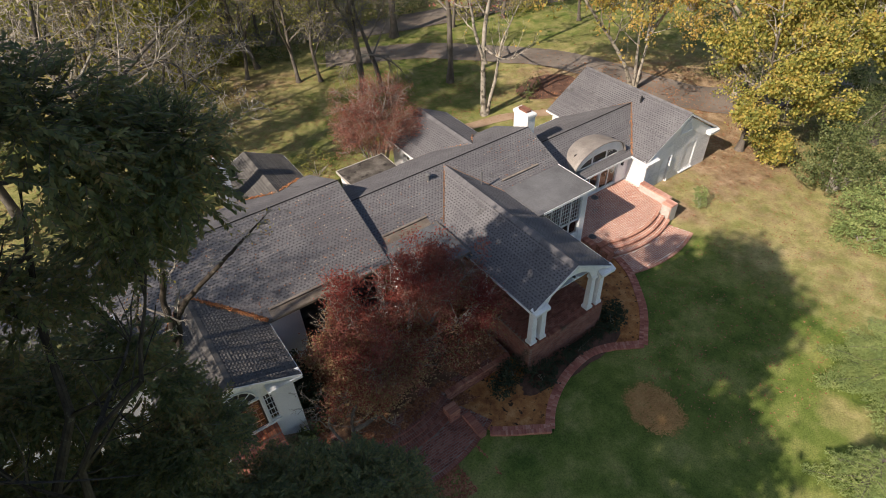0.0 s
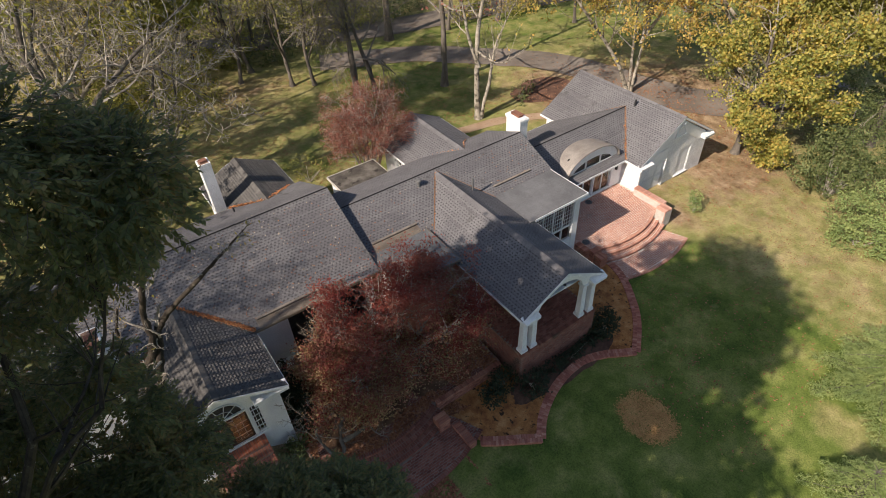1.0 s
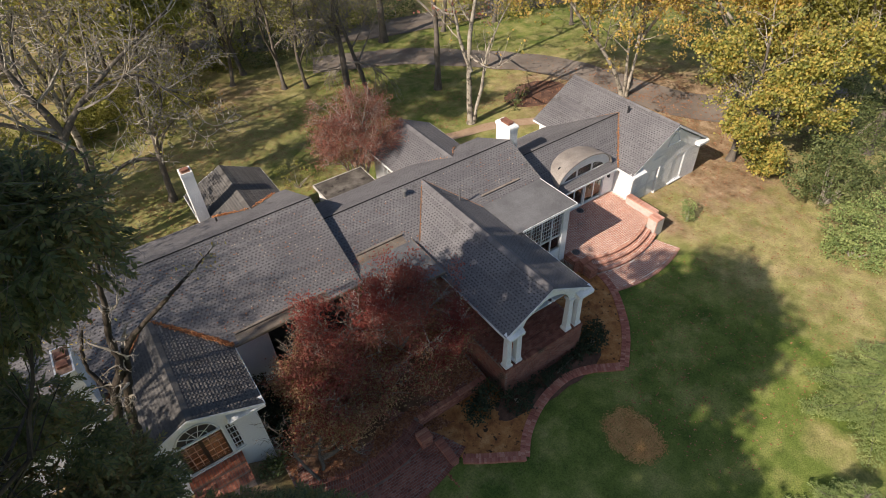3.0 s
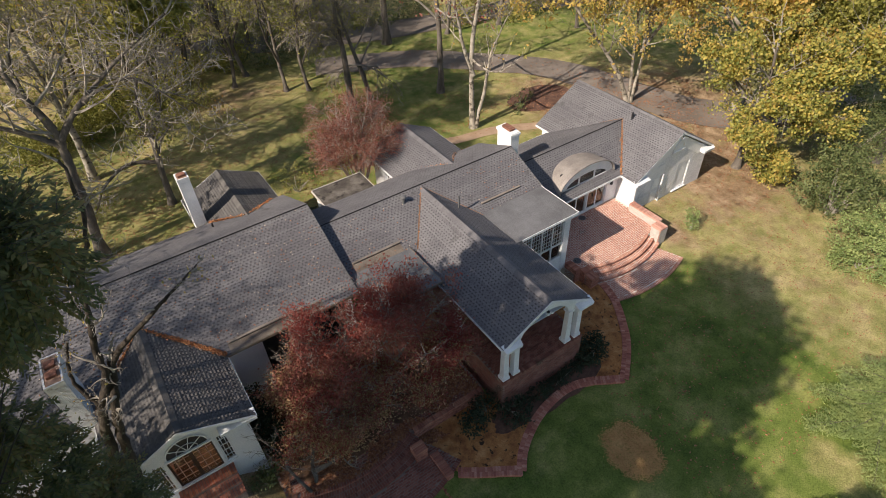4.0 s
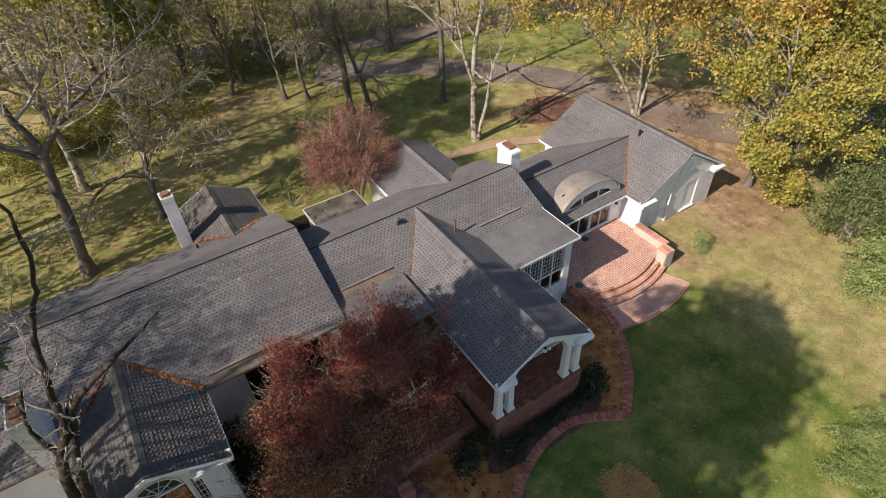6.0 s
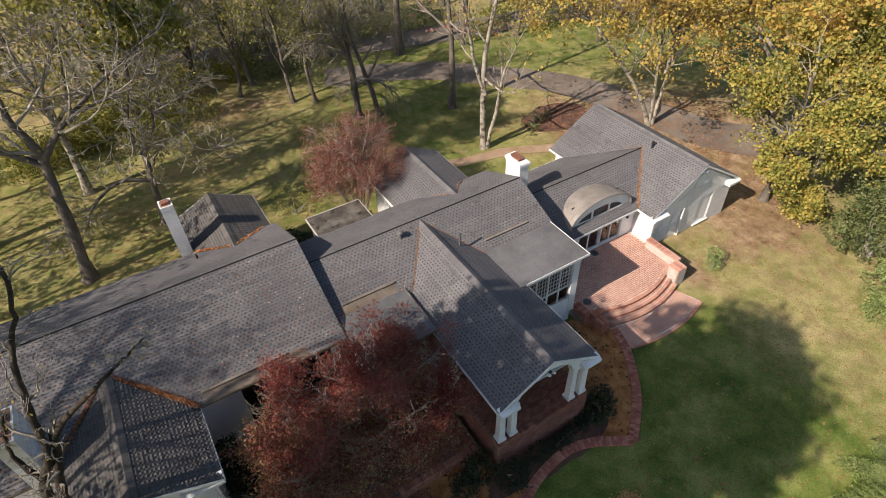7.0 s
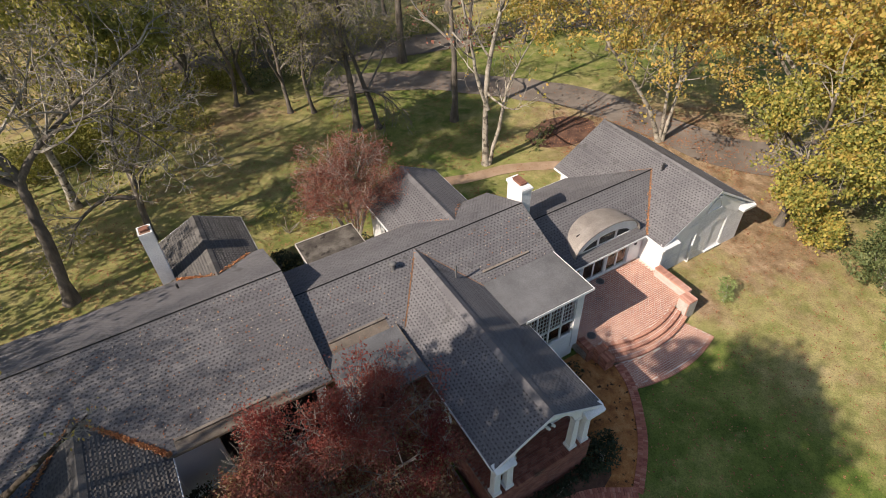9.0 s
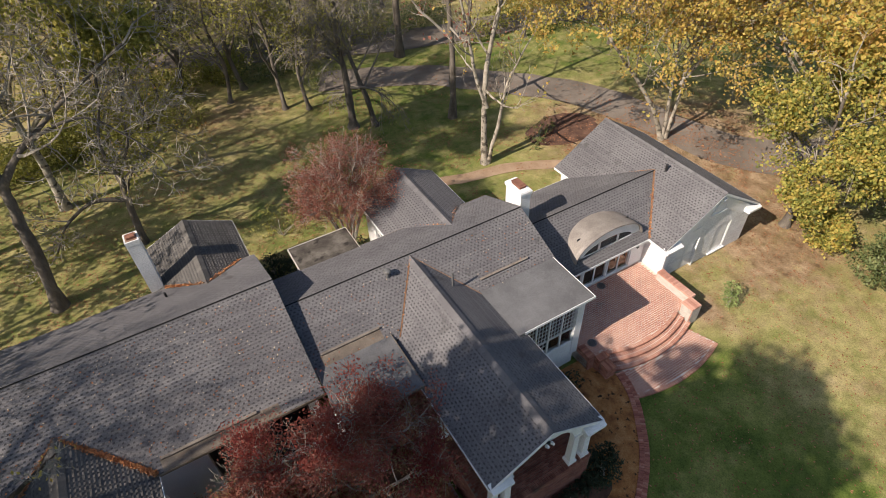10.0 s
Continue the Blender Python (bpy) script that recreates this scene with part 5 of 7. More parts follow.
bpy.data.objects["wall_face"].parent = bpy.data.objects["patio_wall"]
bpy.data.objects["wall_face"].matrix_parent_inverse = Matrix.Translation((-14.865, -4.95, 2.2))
# pale faces on the west of pier and wall, and the pier's south
box("pale_face", 14.084, 14.092, 3.23, 3.82, -2.0, -0.84, M_STONE, None)
bpy.data.objects["pale_face"].parent = bpy.data.objects["brick_pier"]
bpy.data.objects["pale_face"].matrix_parent_inverse = Matrix.Translation((-14.44, -3.525, 2.2))

# porch base
PX0, PX1, PY0 = -0.2, 4.46, -0.14
pb = thing("porch_base", 2.15, 2.2, -1.9, label="raised red brick porch base with paved floor", category="porch")
pinv = Matrix.Translation((-2.15, -2.2, 1.9))
bm = bmesh.new()
bx(bm, PX0, PX1, PY0, 4.64, -2.2, -0.05)
c = part("core", bm, M_MORTAR_DARK, pb)
c.matrix_parent_inverse = pinv
rngp = random.Random(5)
pv, pf = [], []
k, z = 0, -0.14
while z > -2.0:
    off = 0.105 if k % 2 else 0
    u = PX0 + off
    while u < PX1 - 0.05:
        brick_into(pv, pf, pose(min(u + 0.1, PX1 - 0.1), PY0 - 0.005, z, 90, 0, 0), 0.2, 0.064, 0.02)
        u += 0.21
    for at, s in ((PX0 - 0.005, -90), (PX1 + 0.005, 90)):
        u = PY0 + off
        while u < 4.6:
            brick_into(pv, pf, pose(at, u + 0.1, z, 0, s, 0), 0.064, 0.2, 0.02)
            u += 0.21
    z -= 0.075
    k += 1
u = PX0 + 0.04
while u < PX1:
    brick_into(pv, pf, pose(u, PY0 + 0.09, 0.0, 0, 0, 0), 0.094, 0.2, 0.09)
    u += 0.107
pave(lambda x, y: PX0 + 0.08 < x < PX1 - 0.08 and PY0 + 0.22 < y < 4.6, PX0, PX1, 0.0, 4.6, 0.0, rngp, pv, pf)
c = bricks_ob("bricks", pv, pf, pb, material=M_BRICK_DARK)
c.matrix_parent_inverse = pinv

# steps before the wing's doors
ws = thing("door_steps", -12.1, 2.6, -1.9, label="red brick steps before the French doors", category="steps")
winv = Matrix.Translation((12.1, -2.6, 1.9))
sv, sf = [], []
for k in range(3):
    z, y0 = 0.02 - 0.22 * k, 2.75 - 0.34 * k
    bm = bmesh.new()
    bx(bm, -13.2, -11.1, y0 + 0.02, 3.2, z - 0.6 if k < 2 else -2.0, z - 0.02)
    c = part("step_body", bm, M_MORTAR_DARK, ws)
    c.matrix_parent_inverse = winv
    u = -13.2
    while u < -11.12:
        brick_into(sv, sf, pose(u + 0.05, y0 + 0.1, z, 0, 0, 0), 0.094, 0.2, 0.1)
        brick_into(sv, sf, pose(u + 0.05, y0 + 0.31, z, 0, 0, 0), 0.094, 0.2, 0.06)
        if k == 0:
            brick_into(sv, sf, pose(u + 0.05, y0 + 0.51, z, 0, 0, 0), 0.094, 0.2, 0.06)
        u += 0.107
c = bricks_ob("bricks", sv, sf, ws)
c.matrix_parent_inverse = winv


# garden wall: swept brick coping, each header a piece of its own
def catmull(pts, n=10):
    pts = [Vector((*p, 0)) for p in pts]
    out = []
    for i in range(len(pts) - 1):
        p0, p1, p2, p3 = pts[max(i - 1, 0)], pts[i], pts[i + 1], pts[min(i + 2, len(pts) - 1)]
        for k in range(n):
            t = k / n
            out.append(0.5 * ((2 * p1) + (p2 - p0) * t + (2 * p0 - 5 * p1 + 4 * p2 - p3) * t * t + (3 * p1 - p0 - 3 * p2 + p3) * t ** 3))
    out.append(pts[-1])
    return out


def resample(pts, step):
    out, carry = [], 0.0
    for a, b in zip(pts, pts[1:]):
        d = b - a
        s = carry
        while s < d.length:
            out.append((a + d.normalized() * s, d.normalized()))
            s += step
        carry = s - d.length
    return out


COPING = [[(9.2, 2.8), (9.0, 2.0), (8.65, 1.21), (8.02, 0.26), (7.43, -0.52), (6.76, -1.19), (6.04, -1.78), (5.45, -2.24)],
          [(5.4, -2.2), (4.65, -1.76), (4.12, -1.44), (3.04, -1.11), (1.9, -1.16), (0.85, -1.42), (-0.06, -1.84), (-0.8, -2.33), (-1.4, -2.93)],
          [(-1.4, -2.93), (-2.07, -2.48), (-2.79, -2.04), (-3.55, -1.5)]]
gw = thing("garden_wall", 2, -1, -1.95, label="low curving garden wall with red brick coping", category="garden wall")
ginv = Matrix.Translation((-2, 1, 1.95))
brick_me = bpy.data.meshes.new("brick")
bm = brick_bm(0.205, 0.096, 0.07)
bm.to_mesh(brick_me)
bm.free()
M_BRICK_OB = M_COPING.copy()
M_BRICK_OB.name = "coping_brick"
nt = M_BRICK_OB.node_tree
oi = nt.nodes.new("ShaderNodeObjectInfo")
for nd in nt.nodes:
    if nd.bl_idname == "ShaderNodeMix" and nd.data_type == "FLOAT":
        nt.links.new(oi.outputs["Random"], nd.inputs[3])
brick_me.materials.append(M_BRICK_OB)
rngw = random.Random(9)
for seg in COPING:
    line = catmull(seg)
    v, f = [], []
    for p, d in resample(line, 0.25) + [(line[-1], (line[-1] - line[-2]).normalized())]:
        s = Vector((-d.y, d.x, 0))
        for k in (-1, 1):
            for z in (-2.3, -1.86):
                q = p + s * k * 0.195
                v.append((q.x, q.y, z))
    n = len(v) // 4
    for i in range(n - 1):
        a, b = i * 4, i * 4 + 4
        f += [(a, b, b + 1, a + 1), (a + 2, a + 3, b + 3, b + 2), (a + 1, b + 1, b + 3, a + 3)]
    c = mesh_ob("wall_body", v, f, M_BRICK, gw, "red brick wall face")
    c.matrix_parent_inverse = ginv
    for p, d in resample(line, 0.112):
        s = Vector((-d.y, d.x, 0))
        for k in (-1, 1):
            q = p + s * k * 0.106
            ob = new("brick", brick_me)
            ob.parent = gw
            ob.matrix_parent_inverse = ginv
            ob.matrix_basis = pose(q.x, q.y, -1.80 + rngw.gauss(0, 0.004), rngw.gauss(0, 1), rngw.gauss(0, 1), math.degrees(math.atan2(s.y, s.x)) + rngw.gauss(0, 1.2))

# planting bed behind it
bed_poly = [(p.x, p.y) for p in catmull(COPING[0])] + [(p.x, p.y) for p in catmull(COPING[1])] + [(p.x, p.y) for p in catmull(COPING[2])] + [(-4.0, -0.3), (-4.1, 1.3), (-0.45, 1.3), (0.0, 0.4), (4.4, 4.5), (8.1, 4.4), (8.9, 3.0)]
bm = bmesh.new()
vs = [bm.verts.new((x, y, -1.86)) for x, y in bed_poly]
fc = bm.faces.new(vs)
bmesh.ops.triangulate(bm, faces=[fc])
tagged(part("planting_bed", bm, M_BED, None), "planting bed of orange-brown leaf mulch", "bed", kind="structure")
# dark sheet over the bed: the porch foot's shade put into its colour
leaf_drift("porch_foot_shade", 2.2, -0.7, 3.4, 0.85, -1.85, 13, "dark mulch-coloured sheet for the shade along the porch foot", M_MULCH)

box("pale_face", 14.14, 14.74, 3.184, 3.192, -2.0, -0.84, M_STONE, bpy.data.objects["brick_pier"])
bpy.data.objects["pale_face.001"].matrix_parent_inverse = Matrix.Translation((-14.44, -3.525, 2.2))

# round drain covers on the patio
for x, y in ((8.97, 4.59), (11.9, 7.2)):
    g = tagged(new("drain_cover"), "dark round metal drain cover in the paving", "drain cover")
    g.location = (x, y, -1.315)
    bm = bmesh.new()
    bmesh.ops.create_cone(bm, cap_ends=True, segments=24, radius1=0.24, radius2=0.23, depth=0.02)
    part("rim", bm, M_PIPE, g)
    for k in range(-3, 4):
        w = math.sqrt(0.19 ** 2 - (k * 0.055) ** 2)
        box("slot", -w, w, k * 0.055 - 0.012, k * 0.055 + 0.012, 0.009, 0.013, M_DARKM, g)

# ---------------------------------------------------------------- trees and shrubs


def branch(v, f, tips, rng, p, d, r, length, level, top, lift=0.12, wob=0.22, kids=(3, 5), ratio=0.62, spread=0.75, sides=5, fine=0.006):
    """A limb and, level by level, its side branches; twig ends go to tips."""
    n = 5 if level < top - 1 else 3 if level < top else 2
    pts, rad = [p.copy()], [r]
    d = d.normalized()
    for i in range(n):
        d = (d + Vector((rng.gauss(0, wob), rng.gauss(0, wob), rng.gauss(0, wob) + lift)) * (1 / n * 2)).normalized()
        pts.append(pts[-1] + d * (length / n))
        rad.append(max(fine, r * (1 - 0.62 * (i + 1) / n)))
    tube(v, f, pts, rad, max(3, sides - level))
    if level >= top:
        tips.append((pts[-1], d))
        tips.append((pts[-2], d))
        return
    for k in range(rng.randint(*kids)):
        t = rng.uniform(0.3, 1.0)
        i = min(n - 1, int(t * n))
        q = pts[i].lerp(pts[i + 1], t * n - i) if i < n else pts[-1]
        side = Vector((rng.gauss(0, 1), rng.gauss(0, 1), rng.gauss(0, 0.6)))
        dd = (d * (1 - spread * 0.5) + side.normalized() * spread).normalized()
        branch(v, f, tips, rng, q, dd, max(fine, rad[i] * 0.6), length * ratio * rng.uniform(0.75, 1.15), level + 1, top, lift, wob, kids, ratio, spread, sides, fine)
    branch(v, f, tips, rng, pts[-1], d, max(fine, rad[-1]), length * ratio, level + 1, top, lift, wob, kids, ratio, spread, sides, fine)


def foliage(spots, per, sigma, size, rng, flat=0.0, drop=0.0, keep=1.0, wide=0.55):
    v, f = [], []
    for p, d in spots:
        if rng.random() > keep:
            continue
        for _ in range(per):
            q = p + Vector((rng.gauss(0, sigma), rng.gauss(0, sigma), rng.gauss(0, sigma * 0.7) - drop))
            leaf(v, f, q, size * rng.uniform(0.6, 1.25), rng, flat, wide)
    return v, f


def tree(name, base, limbs, bark, label, leaves=None, top=3, seed=0, start=1, category="tree", kids=(3, 5), ratio=0.62, spread=0.75, lift=0.12, wob=0.22, every=(0.35, 0.5, 0.65, 0.8, 0.92), reach=0.45, fine=0.006, low=None, twig=None, high=None, gaps=None):
    """A tree from its main limbs (lists of points from the base, with first and last radius), with
    random side branches and, if given, leaves = (material, per twig, scatter, size, share of twigs, flat)."""
    rng = random.Random(seed)
    t = thing(name, *base, label=label, category=category)
    v, f, tips, bv, bf = [], [], [], [], []
    for pts, r0, r1 in limbs:
        P = [Vector(p) for p in pts]
        dense = []
        for i in range(len(P) - 1):
            a, b, c, d = P[max(i - 1, 0)], P[i], P[i + 1], P[min(i + 2, len(P) - 1)]
            for k in range(5):
                s = k / 5
                dense.append(0.5 * ((2 * b) + (c - a) * s + (2 * a - 5 * b + 4 * c - d) * s * s + (3 * b - a - 3 * c + d) * s ** 3))
        dense.append(P[-1])
        dense = [q + Vector((rng.gauss(0, 0.02), rng.gauss(0, 0.02), 0)) if 0 < i else q for i, q in enumerate(dense)]
        m = len(dense)
        rad = [(r0 + (r1 - r0) * (i / (m - 1)) ** 0.8) * (1 + max(-0.14, min(0.18, rng.gauss(0, 0.07)))) for i in range(m)]
        if pts[0][2] < 0.3:
            rad[0] *= 1.45
            rad[1] *= 1.1
        tube(v, f, dense, rad, 9)
        length = sum((dense[i + 1] - dense[i]).length for i in range(m - 1))
        for e in every:
            for _ in range(1 if e < 0.6 else 2):
                i = min(m - 2, int(e * (m - 1)))
                side = Vector((rng.gauss(0, 1), rng.gauss(0, 1), rng.gauss(0.25, 0.4))).normalized()
                ax = (dense[i + 1] - dense[i]).normalized()
                branch(bv, bf, tips, rng, dense[i], side * spread + ax * 0.5, rad[i] * 0.5, length * reach * (1.15 - 0.6 * e), start, top, lift, wob, kids, ratio, spread, 6, fine)
        branch(bv, bf, tips, rng, dense[-1], dense[-1] - dense[-2], r1, length * reach * 0.6, start, top, lift, wob, kids, ratio, spread, 6, fine)
    ob = mesh_ob("trunk", v, f, bark, t)
    mesh_ob("branchwork", bv, bf, twig or (M_TWIG if bark in (M_BARK, M_BARK_DARK) else bark), t)["kind"] = "stuff"
    for p in ob.data.polygons:
        p.use_smooth = True
    if gaps is not None:
        tips = [q for q in tips if noise.noise(q[0] * 0.95 + Vector((seed, 0, 0))) > gaps]
    if leaves:
        lm, per, sigma, size, share, flat = leaves
        fv, ff = foliage(tips, per, sigma, size, rng, flat, 0.0, share, 0.75 if size > 0.075 else 0.55)
        c = mesh_ob("crown", fv, ff, lm, t)
        if high:
            fv, ff = foliage([q for q in tips if q[0].z > high[1]], high[2], sigma * 1.5, high[3], rng, flat)
            mesh_ob("upper_leaves", fv, ff, high[0], t)
        if low:
            fv, ff = foliage([q for q in tips if q[0].z < low[1]], per, sigma * 1.3, size, rng, flat, 0.1, share)
            mesh_ob("lower_leaves", fv, ff, low[0], t, "olive-brown lower leaves")
    return t


def gz(x, y):
    return ground_z(x, y) - 0.05


# pale two-stemmed tree behind the house
tree("pale_tree", (12.95, 19.9, gz(12.95, 19.9)), [([(0, 0, 0), (-0.05, 0.1, 4), (0.25, 0.2, 7.5), (1.1, -0.2, 12), (1.8, 0, 16)], 0.24, 0.07), ([(0.05, -0.05, 4.2), (-0.5, 0.5, 6.5), (-1.0, 0.7, 9.5), (-1.8, 1.2, 14)], 0.16, 0.05), ([(0.15, -0.1, 0), (0.9, -0.3, 3.4), (1.5, -0.2, 5.6), (2.6, -0.6, 8)], 0.16, 0.04)],
     M_PALE, "pale-barked tall tree with almost bare branches", (M_LEAF_YEL, 3, 0.12, 0.09, 0.12, 0), top=3, seed=21, kids=(2, 3), reach=0.22, lift=0.3)
tree("tall_tree", (14.3, 26.3, gz(14.3, 26.3)), [([(0, 0, 0), (0.1, 0, 5), (-0.1, 0.1, 10), (0.1, 0.2, 17)], 0.27, 0.09)], M_BARK, "tall dark-trunked tree with a few russet leaves",
     (M_LEAF_PINK, 6, 0.3, 0.1, 0.7, 0), top=3, seed=22, kids=(2, 4), every=(0.4, 0.5, 0.6, 0.7, 0.8, 0.9), reach=0.3)
tree("tall_tree", (16.0, 38.3, gz(16, 38.3)), [([(0, 0, 0), (0.1, 0, 6), (0.3, 0.1, 12), (0.4, 0.2, 18)], 0.4, 0.12)], M_BARK, "stout dark-trunked tree beside the lane", (M_LEAF_GRN, 4, 0.3, 0.12, 0.4, 0), top=3, seed=23, kids=(2, 4), reach=0.3)
tree("drooping_tree", (7.4, 29.2, gz(7.4, 29.2)), [([(0, 0, 0), (0, 0.1, 4), (-0.2, 0, 8), (0, 0, 13)], 0.32, 0.08), ([(0, 0, 5), (-1.4, 0.3, 8), (-2.4, 0, 12)], 0.15, 0.05)], M_BARK, "grey bare tree with a mass of drooping twigs",
     (M_LEAF_GRN, 2, 0.2, 0.07, 0.25, 0), twig=M_TWIG_BROWN, top=4, seed=24, kids=(3, 5), lift=-0.3, every=(0.25, 0.32, 0.4, 0.47, 0.55, 0.62, 0.7, 0.78, 0.86, 0.95), reach=0.22, fine=0.011)
tree("leaning_tree", (8.9, 28.5, gz(8.9, 28.5)), [([(0, 0, 0), (-0.5, 0.3, 3), (-1.2, 0.8, 6.5), (-1.6, 1.0, 11)], 0.24, 0.06)], M_BARK, "grey leaning bare tree", None, twig=M_TWIG_BROWN, top=4, seed=25, kids=(2, 4), reach=0.35)

# left rear trees
tree("spreading_tree", (-13.2, 21.2, gz(-13.2, 21.2)), [([(0, 0, 0), (0.5, 0.2, 3.9), (0.8, 0.2, 6.3), (0.95, 0.2, 7.9), (0.5, 0.3, 9.8), (0.2, 0.9, 11.6), (1.3, 1.2, 15)], 0.34, 0.1), ([(0.9, 0.2, 7.4), (1.8, 0.1, 8.4), (2.8, 0.2, 9.2), (5.0, 0.4, 10.6), (8.0, 0.6, 12.2)], 0.22, 0.06), ([(2.6, 0.2, 9.0), (4.0, -0.4, 9.8), (5.6, -0.3, 9.6), (7.4, -0.4, 7.2)], 0.13, 0.03), ([(0.9, 0.2, 7.2), (-0.6, 0.2, 8.6), (-2.0, 0.6, 9.4), (-3.6, 0.8, 11.6)], 0.18, 0.05), ([(0.7, 0.2, 9.0), (0.4, 1.8, 10.6), (1.4, 3.4, 12.8)], 0.15, 0.05)],
     M_BARK, "grey-brown spreading tree losing its leaves", (M_LEAF_GRN, 2, 0.22, 0.085, 0.2, 0), high=(M_LEAF_GRN, 14.0, 3, 0.13), twig=M_TWIG_PALE, top=4, seed=31, kids=(2, 3), reach=0.46, wob=0.5, fine=0.016)
# last two limbs and the upper leaves: unseen, added to shade the rear lawn
tree("slender_tree", (-8.45, 24.2, gz(-8.45, 24.2)), [([(0, 0, 0), (0.35, 0.1, 4), (0.5, 0.1, 5)], 0.22, 0.14), ([(0.45, 0.1, 4.7), (0.3, -0.2, 6.8), (1.2, 0.3, 9), (1.8, 0.3, 11.5)], 0.1, 0.05), ([(0.45, 0.1, 4.8), (1.5, 0.3, 6.2), (2.0, 0.1, 8.4), (3.2, 0.4, 10.4)], 0.09, 0.03), ([(0.2, 0.1, 3.1), (-1.4, 0.4, 3.4), (-3.1, 0.2, 2.6), (-4.2, 0, 1.2)], 0.15, 0.05), ([(0.25, 0.1, 3.2), (1.2, 0.4, 4.6), (2.3, 0.5, 5.2)], 0.1, 0.03), ([(1.8, 0.3, 11.5), (0.8, -1.8, 15), (-0.6, -3.6, 18.5)], 0.09, 0.04), ([(1.6, 0.3, 11), (-0.4, 0.3, 15), (-2.2, 0.2, 19)], 0.09, 0.04)],
     M_BARK, "slender dark tree with a low crooked limb", (M_LEAF_GRN, 2, 0.2, 0.09, 0.2, 0), high=(M_LEAF_GRN, 11.0, 11, 0.14), twig=M_TWIG_PALE, top=4, seed=32, kids=(2, 3), reach=0.32, fine=0.013)
tree("pale_limb_tree", (-12.2, 30.5, gz(-12, 30)), [([(0, 0, 0), (0.2, 0, 4), (0, 0.2, 8), (-0.4, 0.4, 14)], 0.3, 0.09), ([(0.1, 0, 5), (2.2, -0.8, 7), (4.8, -1.8, 6.6), (7.2, -2.6, 5.0)], 0.17, 0.04), ([(0.1, 0, 6.5), (1.5, -1.5, 9.5), (4.5, -2.5, 11.5)], 0.15, 0.04)],
     M_PALE, "tree with long pale bare limbs", (M_LEAF_YEL, 2, 0.2, 0.09, 0.18, 0), top=4, seed=33, kids=(2, 4), reach=0.36, fine=0.014, wob=0.4)
tree("spreading_tree", (-18.5, 27.5, gz(-18, 27)), [([(0, 0, 0), (-0.2, 0.2, 4), (-0.5, 0, 8), (0, 0, 15)], 0.36, 0.1), ([(-0.2, 0.1, 5), (1.8, 0, 8), (3.6, -0.6, 11)], 0.2, 0.05)], M_BARK, "large grey tree with thinning yellow-green leaves", (M_LEAF_GRN, 3, 0.3, 0.11, 0.4, 0), fine=0.013, top=4, seed=34, kids=(3, 4), wob=0.4, reach=0.4)

# woods behind: three kinds, repeated
rw = random.Random(77)
kinds = [
    tree("woodland_tree", (-2.0, 44.0, gz(-2, 44)), [([(0, 0, 0), (0.5, -0.3, 5), (0.1, 0.4, 10), (0.9, 0.2, 16)], 0.3, 0.08), ([(0.4, -0.2, 4), (-1.2, 0.6, 8), (-1.8, 1.0, 13)], 0.18, 0.05)], M_BARK, "woodland tree with thinning green and yellow leaves", (M_LEAF_GRN, 8, 0.5, 0.13, 0.8, 0), top=3, seed=41, kids=(3, 4), reach=0.38, every=(0.25, 0.4, 0.5, 0.6, 0.7, 0.8, 0.92)),
    tree("woodland_tree", (2.2, 40.0, gz(2, 40)), [([(0, 0, 0), (-0.5, 0.3, 4), (0.1, 0.4, 8), (-0.9, 0, 13)], 0.24, 0.07), ([(-0.4, 0.2, 3), (1.2, -0.6, 6.5), (2.6, -0.6, 10)], 0.15, 0.04)], M_BARK, "bare grey-brown woodland tree", (M_LEAF_GRN, 3, 0.3, 0.12, 0.3, 0), fine=0.012, wob=0.4, twig=M_TWIG_BROWN, top=4, seed=42, kids=(2, 4), reach=0.36),
    tree("woodland_tree", (-6.5, 48.0, gz(-6, 48)), [([(0, 0, 0), (0.2, 0.2, 3), (0, 0.2, 6), (0.2, 0, 10)], 0.2, 0.06)], M_BARK, "low woodland tree in yellow-green leaf", (M_LEAF_GRN, 6, 0.4, 0.13, 0.8, 0), top=3, seed=43, kids=(3, 5), reach=0.5, every=(0.2, 0.35, 0.5, 0.65, 0.8, 0.92)),
]
for k in kinds:
    k["group"] = "woodland trees"
